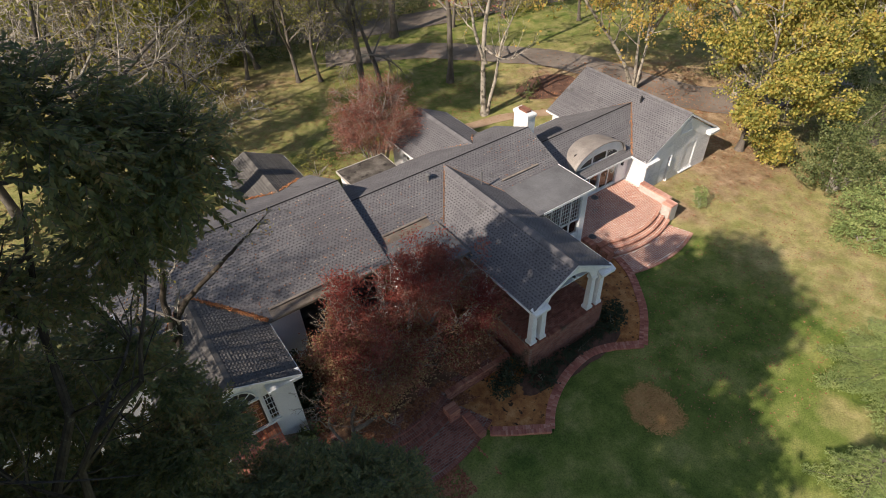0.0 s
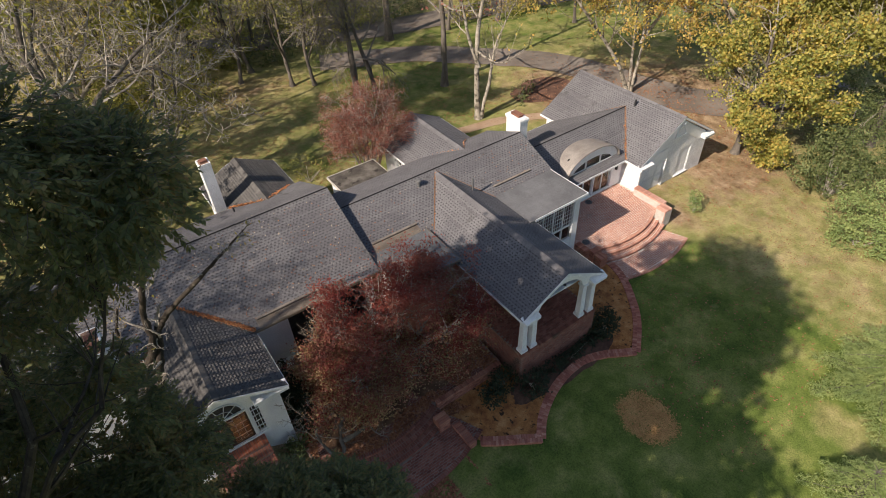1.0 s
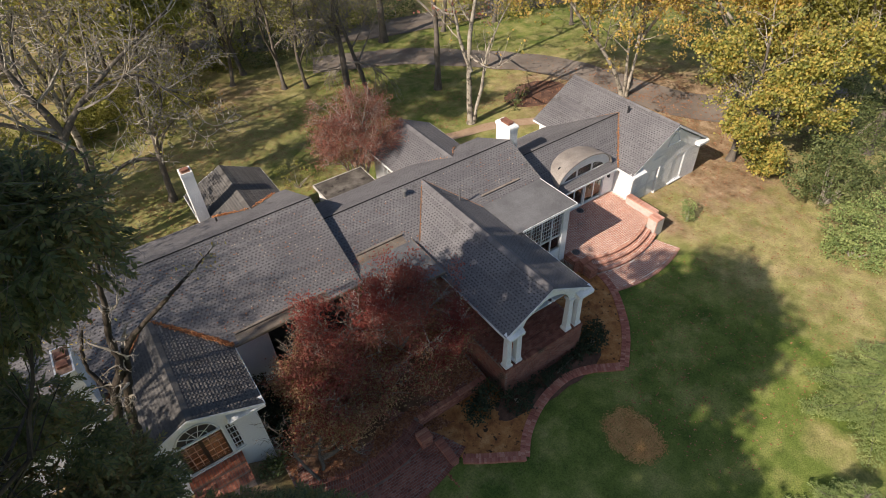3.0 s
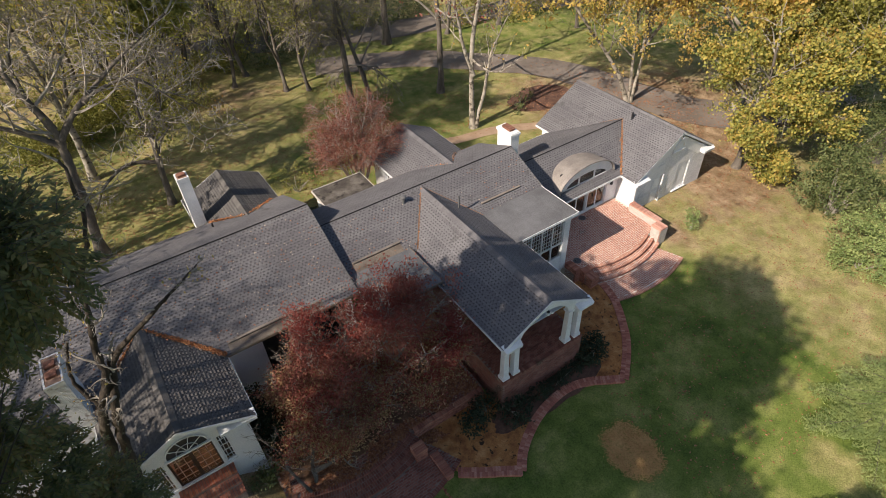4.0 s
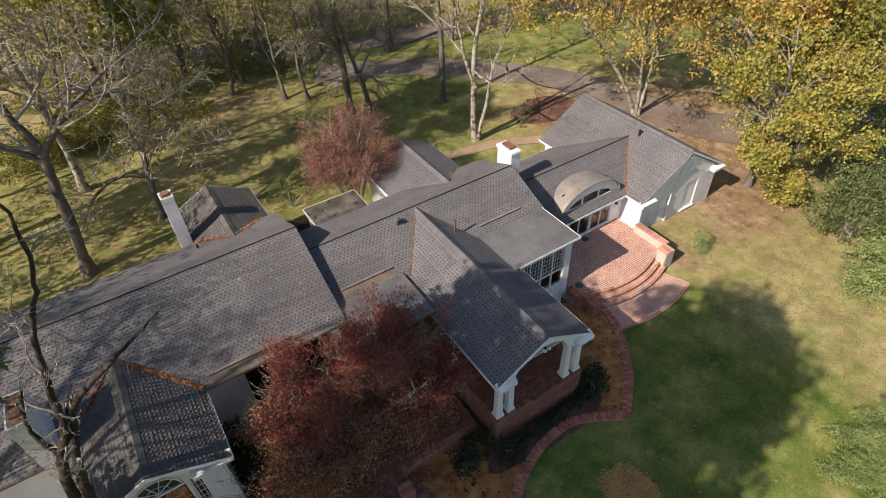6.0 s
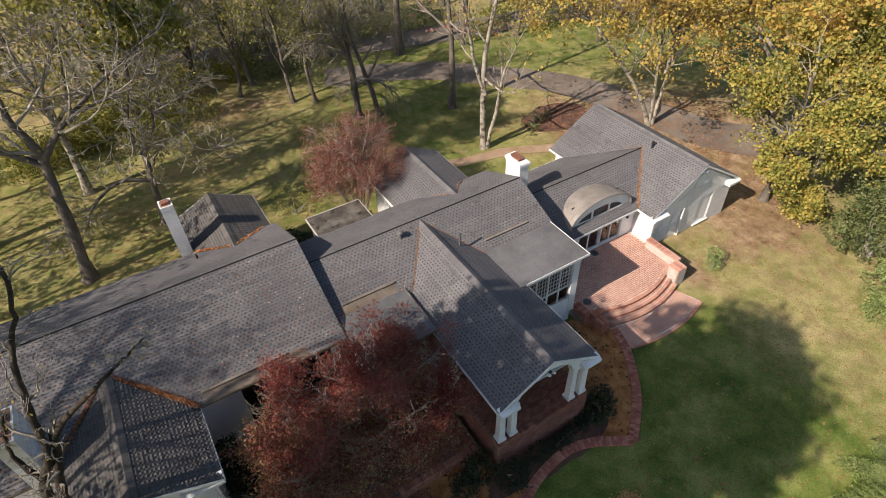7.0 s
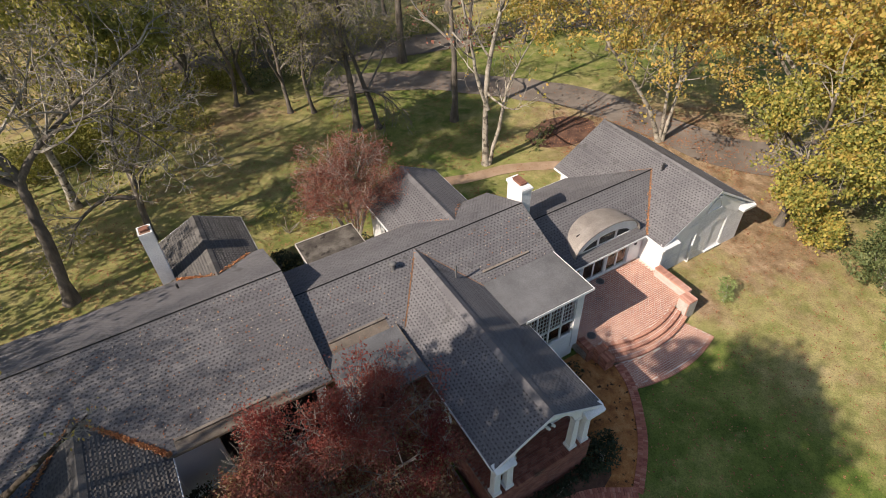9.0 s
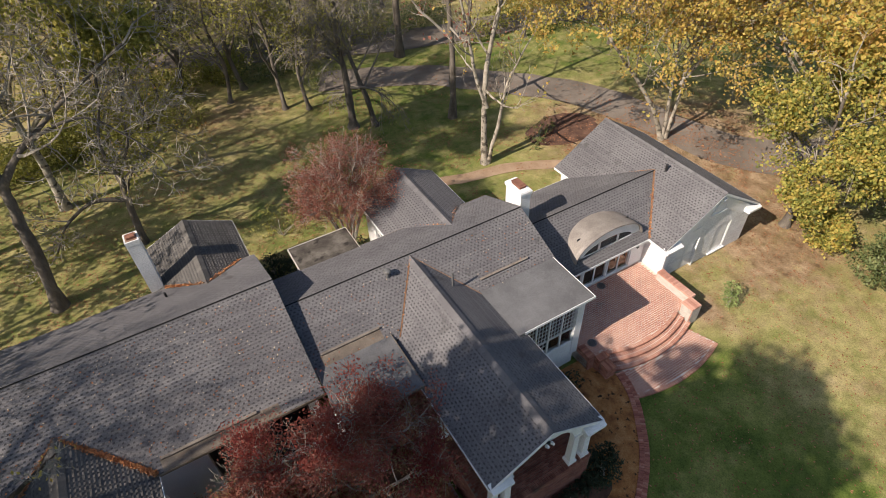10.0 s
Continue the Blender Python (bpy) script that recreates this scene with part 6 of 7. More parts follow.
# the three at x -25 and beyond are unseen, added to shade the lawn
places = [(-7, 52, 2, 1.3), (-12, 58, 0, 1.2), (4, 55, 2, 1.3), (-8, 48, 2, 1.1), (0, 50.5, 2, 1.2), (-25, 19.5, 2, 1.25), (-27, 14.5, 2, 1.25), (-26.5, 24.5, 1, 1.1), (4.0, 34.8, 1, 0.8), (5.6, 33.7, 1, 0.75), (0.6, 38.4, 1, 0.8), (-4.5, 40.5, 2, 0.9), (-8.5, 42, 1, 1.0), (-11, 45.5, 1, 1.0), (-18, 46, 1, 1.0), (-21, 38, 1, 1.0), 
          (-3, 52, 2, 1.2), (3, 49, 1, 1.0), (8, 51, 2, 1.1), (13, 54, 0, 1.1), (-9, 56, 2, 1.3), (-16, 55, 2, 1.3), (20, 50, 1, 1.0), (26, 47, 0, 1.0), (22, 36.5, 1, 0.9), (27.5, 35.2, 1, 0.9), (31, 44, 0, 1.1), (36, 40, 0, 1.0),
          (33, 29.5, 1, 0.9), (40, 33, 0, 1.0), (44, 24, 0, 1.1), (-20, 33, 1, 0.9), (-1.5, 47, 2, 0.8), (6, 44.5, 2, 0.6), (-6, 37.5, 2, 0.8), (-12, 40.5, 2, 0.9), (-2.5, 42, 1, 0.9), (5, 47, 2, 0.9), (10.5, 41.5, 1, 0.8), (13, 47, 1, 0.9)]
for x, y, k, s in places:
    copy_thing(kinds[k], pose(x, y, gz(x, y), rw.gauss(0, 3), rw.gauss(0, 3), rw.uniform(0, 360)) @ Matrix.Scale(s * rw.uniform(0.9, 1.1), 4))

# yellow sycamores
tree("sycamore_tree", (25.0, 15.6, gz(25, 15.6)), [([(0, 0, 0), (-1.0, 0.6, 2.6), (-2.6, 1.6, 5.2), (-4.6, 3.0, 8.5), (-5.6, 4.5, 12)], 0.19, 0.06), ([(0.1, 0, 0), (0.0, 0.1, 3), (-0.3, 0.2, 7), (-0.2, 0.6, 13)], 0.15, 0.05), ([(0.25, -0.1, 0), (0.6, -0.1, 3), (1.2, 0, 7), (2.6, -0.6, 12)], 0.15, 0.05), ([(0.8, -0.1, 4.5), (2.8, -1.0, 8), (4.5, -2, 11)], 0.16, 0.05), ([(0.5, -0.1, 4), (2.6, 0.6, 6.4), (4.6, 0.4, 7.4)], 0.14, 0.05), ([(0.6, -0.1, 4.6), (3.0, 1.6, 8), (5.4, 2.6, 10.5)], 0.14, 0.05)],
     M_PALE, "pale-stemmed sycamore with golden autumn leaves", (M_LEAF_YEL, 18, 0.26, 0.1, 0.8, -0.2), gaps=-0.12, top=3, seed=51, kids=(4, 6), reach=0.42, every=(0.4, 0.47, 0.54, 0.6, 0.66, 0.72, 0.8, 0.88, 0.95))
tree("sycamore_tree", (25.2, 5.6, gz(25.2, 5.6)), [([(0, 0, 0), (0.2, 0.1, 2.5), (0.3, 0, 5), (0.2, 0.2, 8.5)], 0.25, 0.08), ([(0.15, 0.1, 2.4), (-1.2, -1.0, 3.6), (-2.2, -1.4, 4.0)], 0.15, 0.05), ([(0.1, 0, 2.6), (1.4, -2.0, 4.0), (2.2, -3.4, 4.4)], 0.17, 0.05), ([(0.2, 0, 4.0), (-0.6, 1.6, 6), (-1.0, 2.4, 7.4)], 0.16, 0.05), ([(0.2, 0, 3.4), (2.6, 0.4, 5.6), (4.6, 0.4, 7)], 0.18, 0.05), ([(0.1, 0, 1.8), (-0.3, -1.6, 2.0), (-0.4, -2.6, 1.6)], 0.12, 0.04), ([(0.2, 0, 4.4), (1.6, -1.8, 6.6), (2.4, -2.8, 8.0)], 0.15, 0.04), ([(0.1, 0, 2.6), (-0.6, -1.6, 4.6), (-0.6, -2.2, 6.2)], 0.13, 0.04), ([(0.15, 0, 3), (0.9, -1.4, 5.0), (0.6, -2.4, 6.8)], 0.13, 0.04)],
     M_BARK, "broad sycamore in yellow-green and orange leaf", (M_LEAF_YG, 19, 0.24, 0.1, 0.75, -0.2), gaps=-0.1, top=3, seed=52, kids=(3, 5), reach=0.4, lift=0.0, every=(0.5, 0.62, 0.75, 0.86, 0.96))
tree("sycamore_tree", (32.0, 10.5, gz(32, 10.5)), [([(0, 0, 0), (0.2, 0.1, 4), (0, 0, 8), (-0.4, 0.2, 13)], 0.4, 0.12), ([(0.1, 0, 4), (-2.4, -1.6, 7), (-4.0, -2.6, 9)], 0.18, 0.05), ([(0.1, 0, 4), (2.2, -2.4, 7), (3.6, -4.6, 8.5)], 0.2, 0.05), ([(0, 0, 5), (-1.6, 2.6, 8), (-2.6, 4.2, 10.5)], 0.18, 0.05)],
     M_PALE, "tall sycamore with thick yellow-orange leaves", (M_LEAF_YEL, 11, 0.28, 0.14, 0.9, 0.1), gaps=-0.12, top=3, seed=53, kids=(3, 5), reach=0.5, every=(0.35, 0.5, 0.6, 0.7, 0.8, 0.9, 0.97))
tree("sycamore_tree", (33.5, 0.5, gz(33, 0.5)), [([(0, 0, 0), (0.2, 0.1, 4), (0, 0, 8), (-0.4, 0.2, 12)], 0.36, 0.12), ([(0.1, 0, 4), (-2.4, -1.6, 6.4), (-4.0, -2.0, 8)], 0.18, 0.05), ([(0.1, 0, 4), (0.2, 2.6, 7), (-0.6, 5, 8.5)], 0.2, 0.05)],
     M_BARK, "sycamore with green and yellow leaves at the lawn's edge", (M_LEAF_GRN, 12, 0.3, 0.13, 0.9, 0.1), top=3, seed=54, kids=(3, 5), reach=0.5, every=(0.35, 0.5, 0.6, 0.7, 0.8, 0.9, 0.97))

# red maple between wing and porch
tree("maple_tree", (-5.0, 3.2, -1.35), [([(0, 0, 0), (0.1, -0.1, 1.0), (-0.7, -0.7, 2.3), (-1.7, -1.3, 3.1)], 0.17, 0.05), ([(0.1, -0.1, 0.9), (1.3, -0.8, 2.3), (2.9, -1.3, 3.2)], 0.13, 0.04), ([(0.1, -0.1, 1.0), (1.0, 0.9, 3.0), (2.2, 1.3, 4.2)], 0.13, 0.04), ([(0.05, -0.1, 1.0), (-0.4, 0.6, 2.9), (-1.2, 1.1, 4.3)], 0.12, 0.04), ([(0.1, -0.1, 1.2), (0.5, -0.1, 3.2), (0.7, 0.1, 5.0)], 0.12, 0.03), ([(0.1, -0.1, 1.2), (1.9, -0.2, 2.9), (3.4, 0.1, 3.7)], 0.1, 0.03), ([(0.05, -0.1, 1.1), (-0.9, 0.4, 2.2), (-1.9, 0.4, 2.8)], 0.1, 0.03), ([(0.05, -0.1, 1.1), (-1.0, 0.8, 2.4), (-2.0, 1.4, 3.0)], 0.1, 0.03), ([(0, -0.1, 1.0), (-1.3, -0.1, 1.9), (-2.4, 0.1, 2.3)], 0.09, 0.03), ([(0, -0.1, 1.0), (-1.4, 0.5, 2.2), (-2.75, 0.75, 2.7)], 0.09, 0.03), ([(0, -0.1, 1.0), (-1.5, -0.9, 2.0), (-2.7, -1.3, 2.3)], 0.09, 0.03)],
     M_TWIG, "dark red maple with a dense layered crown", (M_LEAF_RED, 20, 0.2, 0.056, 0.88, 0.1), gaps=-0.06, low=(M_LEAF_OLIVE, 3.7), top=3, seed=61, kids=(3, 5), reach=0.46, lift=0.04, ratio=0.6, every=(0.45, 0.6, 0.7, 0.8, 0.9, 0.97))
# faded red tree behind the house
rs = random.Random(9)
dome = [([(0.1 * math.cos(a), 0.1 * math.sin(a), 0.1), (0.62 * math.cos(a), 0.55 * math.sin(a), 1.9), (1.35 * math.cos(a), 1.1 * math.sin(a), 3.9 + h), (1.8 * math.cos(a), 1.45 * math.sin(a), 4.3 + h * 1.5)], 0.08, 0.02) for a, h in [(k * 0.785 + rs.uniform(-0.25, 0.25), rs.uniform(-0.3, 0.5)) for k in range(8)]]
dome += [([(0.05, 0, 0.2), (0.3 * sx, 0.2, 2.4), (0.6 * sx, 0.1 * sx, 4.7), (0.9 * sx, 0.1, 5.8)], 0.08, 0.02) for sx in (-1, 0.2, 1.2)]
tree("small_red_tree", (1.75, 16.75, gz(1.75, 16.75)), dome, M_TWIG, "small domed tree with faded red leaves and grey twigs", (M_LEAF_PINK, 10, 0.2, 0.045, 0.66, 0.1), fine=0.008, top=3, seed=62, kids=(3, 4), reach=0.3, every=(0.5, 0.62, 0.74, 0.86, 0.95), lift=0.03)
# twisted bare tree before the wing
tree("twisted_tree", (-15.0, 2.6, -1.0), [([(0, 0, 0), (0.7, 0.3, 3), (1.1, 0.4, 5.4), (1.4, 0.35, 6.6), (1.65, 0.45, 7.3), (2.15, 0.4, 8.35), (2.3, 0.65, 9.3), (2.6, 0.4, 10.4), (3.0, 0.5, 11.8), (3.75, 0.35, 13.4), (3.9, 0.6, 15)], 0.21, 0.04), ([(0.3, -0.1, 0), (1.1, 0.2, 3), (1.5, 0.35, 5.4), (1.75, 0.3, 6.6), (2.05, 0.35, 7.5), (2.5, 0.6, 8.7)], 0.18, 0.11), ([(1.6, 0.43, 7.2), (1.31, 0.8, 8.0), (1.42, 1.03, 8.8), (1.74, 0.97, 9.6)], 0.09, 0.03), ([(2.45, 0.55, 8.6), (2.9, 0.45, 9.1), (3.8, 0.05, 10.0), (4.5, -0.3, 10.7), (5.1, -0.35, 11.1), (5.6, -0.57, 11.65)], 0.115, 0.018)],
     M_BARK_DARK, "twisted nearly bare dark tree before the wing", (M_LEAF_YEL, 2, 0.12, 0.05, 0.04, 0), top=4, seed=63, kids=(1, 3), reach=0.09, every=(0.55, 0.68, 0.8, 0.92), wob=0.6, twig=M_TWIG)
tree("bare_shrub", (-8.8, 0.8, -1.95), [([(0, 0, 0), (0.3, 0.9, 1.4), (0.7, 0.8, 2.6), (1.6, 1.5, 3.8)], 0.1, 0.03), ([(0, 0, 0.2), (-0.6, 0.9, 1.8), (-0.5, 1.0, 2.6), (-0.9, 1.2, 3.6)], 0.08, 0.02), ([(0.3, 0.5, 1.4), (1.3, 0.2, 2.0), (2.0, 0.8, 2.6), (3.0, 0.8, 2.9)], 0.11, 0.04)],
     M_BARK, "bare crooked grey shrub beside the wing", None, twig=M_TWIG_BROWN, top=3, seed=64, kids=(2, 3), reach=0.3, wob=0.6)


def crown_of(clumps, n_spots, rng, gap=-0.12, fine=1.0):
    spots = []
    for cx, cy, cz, rx, ry, rz in clumps:
        for _ in range(int(n_spots * rx * ry * rz)):
            d = Vector((rng.gauss(0, 1), rng.gauss(0, 1), rng.gauss(0, 1))).normalized() * (rng.random() ** 0.4)
            if noise.noise(((cx + d.x * rx) * fine, (cy + d.y * ry) * fine, (cz + d.z * rz) * 0.9 * fine)) < gap:
                continue
            spots.append((Vector((cx + d.x * rx, cy + d.y * ry, cz + d.z * rz)), d))
    return spots


# dark broadleaf close to the camera's start
fr = random.Random(71)
near = thing("broadleaf_tree", -17.2, -4.4, -1.95, label="tall dark-leaved tree with dense clustered foliage", category="tree")
inv = Matrix.Translation((17.2, 4.4, 1.95))
v_n, f_n, tips_n = [], [], []
for e, r in (((-13.6, -4.2, 13.0), 0.2), ((-13.4, -1.4, 15.6), 0.15), ((-12.4, -6.6, 10.5), 0.12), ((-15.5, -4.5, 16), 0.2)):
    a, b, c = Vector((-17.2, -4.4, -1.95)), Vector((-16.6, -4.4, 7.0)), Vector(e)
    line = [a.lerp(b, k / 5) for k in range(5)] + [b.lerp(c, k / 6) + Vector((fr.gauss(0, 0.2), fr.gauss(0, 0.2), 0.6 * math.sin(k / 6 * math.pi) + fr.gauss(0, 0.12))) for k in range(7)]
    tube(v_n, f_n, line, [0.24 - 0.018 * k if k < 5 else 0.13 - 0.016 * (k - 5) for k in range(12)], 8)
    for k in (6, 7, 8, 9, 10, 11):
        branch(v_n, f_n, tips_n, fr, line[k], Vector((fr.gauss(0, 1), fr.gauss(0, 1), 0.3)), 0.05, 1.8, 2, 3)
ob = mesh_ob("trunk", v_n, f_n, M_BARK_DARK, near)
ob.matrix_parent_inverse = inv
# its crown: sprays of narrow drooping leaves, clump by clump
UPPER = [(-12.9, -3.6, 17.0, 1.5), (-11.9, -3.2, 16.0, 1.5), (-14.4, -2.0, 14.0, 1.5), (-13.6, -2.2, 12.0, 1.05), (-15.3, -1.7, 10.7, 1.5), (-16.2, -1.4, 11.8, 1.5), (-13.6, -3.6, 17.4, 1.5), (-12.6, -2.6, 14.8, 1.25), (-14.9, -1.7, 14.5, 1.5), (-13.4, -2.2, 10.6, 1.1), (-17.4, -1.5, 9.5, 1.5), (-11.4, -3.6, 16.5, 0.95), (-12.1, -4.1, 17.6, 0.6), (-15.4, 0.6, 10.0, 1.3), (-15.9, -0.5, 10.4, 1.3), (-14.9, -1.3, 9.6, 1.1)]
LOWER = [(-14.0, -2.4, 8.6, 1.5), (-12.3, -3.5, 6.7, 1.4), (-10.0, -4.8, 5.9, 1.5), (-15.8, -2.1, 7.8, 1.5), (-14.1, -3.1, 6.6, 1.5), (-13.2, -2.5, 8.9, 1.4), (-11.6, -4.0, 6.7, 1.4), (-10.0, -5.5, 5.2, 1.5), (-10.5, -4.4, 6.4, 1.4), (-16.8, -1.1, 7.4, 1.5)]


def sprays(clumps, dens, rng, gap):
    """Leafy twigs in round clumps, most of them near the clumps' skin; noise leaves gaps between them."""
    v, f, tv, tf = [], [], [], []
    for cx, cy, cz, r in clumps:
        for _ in range(int(dens * r * r)):
            d = Vector((rng.gauss(0, 1), rng.gauss(0, 1), rng.gauss(0, 1))).normalized()
            p = Vector((cx, cy, cz)) + d * (r - 0.22) * (0.2 + 0.8 * rng.random() ** 0.6)
            if noise.noise(p * 1.0) + 0.6 * noise.noise(p * 2.6) < gap:
                continue
            out = (d + Vector((rng.gauss(0, 0.4), rng.gauss(0, 0.4), rng.gauss(-0.35, 0.3)))).normalized()
            side = out.cross(Vector((0, 0, 1)))
            side = side.normalized() if side.length > 0.05 else Vector((1, 0, 0))
            ln = rng.uniform(0.3, 0.55)
            q = p - out * ln * 0.5
            tube(tv, tf, [q, q + out * ln], [0.006, 0.003], 3)
            for i in range(9):
                s = (i + 0.5) / 9
                for sg in (-1, 1):
                    a = (out * 0.75 + side * sg * rng.uniform(0.5, 1.0) + Vector((0, 0, rng.gauss(-0.15, 0.25)))).normalized()
                    b = a.cross(Vector((rng.gauss(0, 0.4), rng.gauss(0, 0.4), 1))).normalized()
                    c, h = q + out * ln * s, rng.uniform(0.09, 0.145)
                    w = h * rng.uniform(0.16, 0.24)
                    k = len(v)
                    v.extend((c, c + a * h * 0.45 + b * w, c + a * h, c + a * h * 0.45 - b * w))
                    f.append((k, k + 1, k + 2, k + 3))
    return v, f, tv, tf


for nm, cl, sd in (("crown", UPPER, 73), ("lower_crown", LOWER, 74)):
    fv, ff, tv, tf = sprays(cl, 225 if nm == "crown" else 350, random.Random(sd), -0.16 if nm == "crown" else -0.36)
    mesh_ob(nm, fv, ff, M_LEAF_DARK, near).matrix_parent_inverse = inv
    ob = mesh_ob("twigwork", tv, tf, M_BARK, near)
    ob.matrix_parent_inverse = inv
    ob["kind"] = "stuff"
# the tall tree whose shade lies on lawn and porch
far_t = thing("broadleaf_tree", -21.5, -6.5, -1.95, label="very tall leafy tree that shades the lawn", category="tree")
inv = Matrix.Translation((21.5, 6.5, 1.95))
v_n, f_n = [], []
tube(v_n, f_n, [Vector((-21.5, -6.5, -1.95 + k * 3)) for k in range(10)], [0.5 - 0.045 * k for k in range(10)], 9)
ob = mesh_ob("trunk", v_n, f_n, M_BARK, far_t)
ob.matrix_parent_inverse = inv
spots = crown_of([(-21.5, -7.2, 24.0, 2.6, 3.4, 3.2), (-21.0, -6.4, 19.5, 3.4, 4.4, 4.2), (-21.5, -5.6, 14.0, 3.4, 4.4, 4.0), (-21.5, -5.0, 9.5, 3, 4.0, 3.0)], 14, fr) + crown_of([(-21.0, -1.8, 9.0, 3.0, 2.6, 3.6), (-20.5, -1.6, 14.0, 3.0, 3.2, 3.4)], 7, fr, 0.0) + crown_of([(-20.6, 2.1, 8.6, 1.8, 1.3, 2.0)], 10, fr, -0.05, 1.3) + crown_of([(-21.0, -0.1, 20.3, 2.4, 2.6, 2.1)], 22, fr, -0.02, 1.5) + crown_of([(-21.0, -5.6, 25.4, 2.4, 2.3, 2.6)], 14, fr) + crown_of([(-21.0, -2.2, 24.3, 1.6, 1.4, 1.5)], 9, fr, -0.02, 1.3) + crown_of([(-21.0, -11.5, 17.0, 2.6, 2.6, 2.8), (-21.0, -8.6, 12.5, 2.6, 2.6, 2.6)], 13, fr, -0.08, 1.0)
fv, ff = foliage(spots, 16, 0.4, 0.25, fr, 0.3)
ob = mesh_ob("crown", fv, ff, M_LEAF_DARK, far_t)
ob.matrix_parent_inverse = inv

# a bare tree off to the west, whose branches streak the roof with shade
tree("bare_tree", (-27.5, 3.0, gz(-27.5, 3.0)), [([(0, 0, 0), (0.2, 0.3, 6), (0, 0.6, 12), (0.3, 1.0, 19)], 0.4, 0.1), ([(0.1, 0.3, 7), (0.6, 2.4, 12), (0.4, 4.6, 17)], 0.24, 0.06), ([(0.1, 0.3, 6), (-0.2, -1.6, 10), (0.3, -2.6, 14)], 0.22, 0.06), ([(0.1, 0.4, 9), (1.2, 3.6, 12), (1.4, 6.4, 14.5)], 0.2, 0.05)],
     M_BARK, "tall bare tree beside the house's west end", (M_LEAF_DARK, 3, 0.5, 0.066, 0.9, 0), top=4, seed=66, kids=(3, 4), reach=0.36)


def shrub(name, x, y, z, clumps, material, label, per=12, size=0.07, dens=60, stems=5, seed=0, sigma=0.1, flat=0.2):
    """A shrub: several stems and a crown of clumps (offsets and radii)."""
    rng = random.Random(seed)
    t = thing(name, x, y, z, label=label, category="shrub")
    v, f = [], []
    top = max(c[2] for c in clumps)
    for _ in range(stems):
        c = rng.choice(clumps)
        e = Vector((c[0] * 0.8, c[1] * 0.8, c[2]))
        line = [Vector((rng.gauss(0, 0.08), rng.gauss(0, 0.08), 0)), e * 0.45 + Vector((rng.gauss(0, 0.1), rng.gauss(0, 0.1), 0)), e]
        tube(v, f, line, [0.035, 0.025, 0.01], 5)
    mesh_ob("stemwork", v, f, M_TWIG, t)["kind"] = "stuff"
    spots = []
    for cx, cy, cz, rx, ry, rz in clumps:
        for _ in range(int(dens * (rx * ry + ry * rz + rx * rz))):
            d = Vector((rng.gauss(0, 1), rng.gauss(0, 1), rng.gauss(0, 1))).normalized() * (0.55 + 0.5 * rng.random() ** 0.7)
            if noise.noise((cx + d.x * 2.2 + seed, cy + d.y * 2.2, cz + d.z * 2.2)) < -0.22:
                continue
            spots.append((Vector((cx + d.x * rx, cy + d.y * ry, max(0.03, cz + d.z * rz))), d))
    v, f = foliage(spots, per, sigma, size, rng, flat)
    mesh_ob("crown", v, f, material, t)
    return t


shrub("holly_shrub", 25.0, -1.0, gz(25, -1.0), [(0, 0, 1.6, 1.7, 1.6, 1.4), (1.5, 0.6, 2.4, 1.7, 1.6, 1.5), (-0.9, 1.3, 2.0, 1.4, 1.3, 1.2), (1.8, -1.6, 1.8, 1.7, 1.6, 1.5), (0.8, 1.2, 3.2, 1.2, 1.2, 0.9), (3.2, -0.6, 2.2, 1.6, 1.6, 1.5)], M_HOLLY, "large dark green evergreen shrub with bare lower stems", seed=1, stems=26, dens=22, per=15, size=0.085, sigma=0.15, flat=0.0)
shrub("holly_shrub", 31.5, 1.5, gz(31, 1.5), [(0, 0, 2.2, 1.8, 1.7, 2.0), (1.6, -1.2, 3.0, 1.8, 1.7, 2.2), (-1.2, 1.0, 1.8, 1.4, 1.4, 1.6), (0.4, 1.6, 3.4, 1.5, 1.5, 1.8), (2.4, 1.0, 4.4, 1.6, 1.6, 1.8)], M_HOLLY, "tall dark green evergreen shrub below the sycamore", seed=18, stems=12, dens=20, per=16, size=0.075, sigma=0.2)
shrub("evergreen_shrub", 21.6, -4.6, gz(21, -5), [(0, 0, 0.9, 1.5, 1.4, 1.0), (0.8, 1.2, 1.3, 1.4, 1.3, 1.2), (-0.6, 0.5, 0.6, 1.1, 1.0, 0.8), (0.6, -1.6, 1.2, 1.5, 1.4, 1.2), (2.2, 0.2, 1.9, 1.4, 1.3, 1.2)], M_PINE, "rounded light green evergreen shrub on the lawn", seed=2, dens=30, per=14, size=0.075, sigma=0.13, flat=0.0)
shrub("young_shrub", 16.9, 3.0, gz(16.9, 3), [(0, 0, 0.6, 0.45, 0.4, 0.5), (0.3, 0.3, 1.0, 0.35, 0.35, 0.4), (-0.3, 0.2, 0.9, 0.3, 0.3, 0.4)], M_PINE, "small light green shrub beside the patio", seed=3, dens=50, per=14, size=0.06)
shrub("box_shrub", 5.1, -0.4, -1.9, [(0, 0, 0.58, 0.75, 0.7, 0.62), (0.35, 0.4, 0.5, 0.6, 0.6, 0.52)], M_LEAF_BOX, "dark rounded evergreen shrub by the porch corner", seed=4, dens=70)
shrub("box_shrub", 0.0, -0.85, -1.9, [(0, 0, 0.55, 0.72, 0.6, 0.62)], M_LEAF_BOX, "rounded grey-green shrub below the porch", seed=5, dens=70)
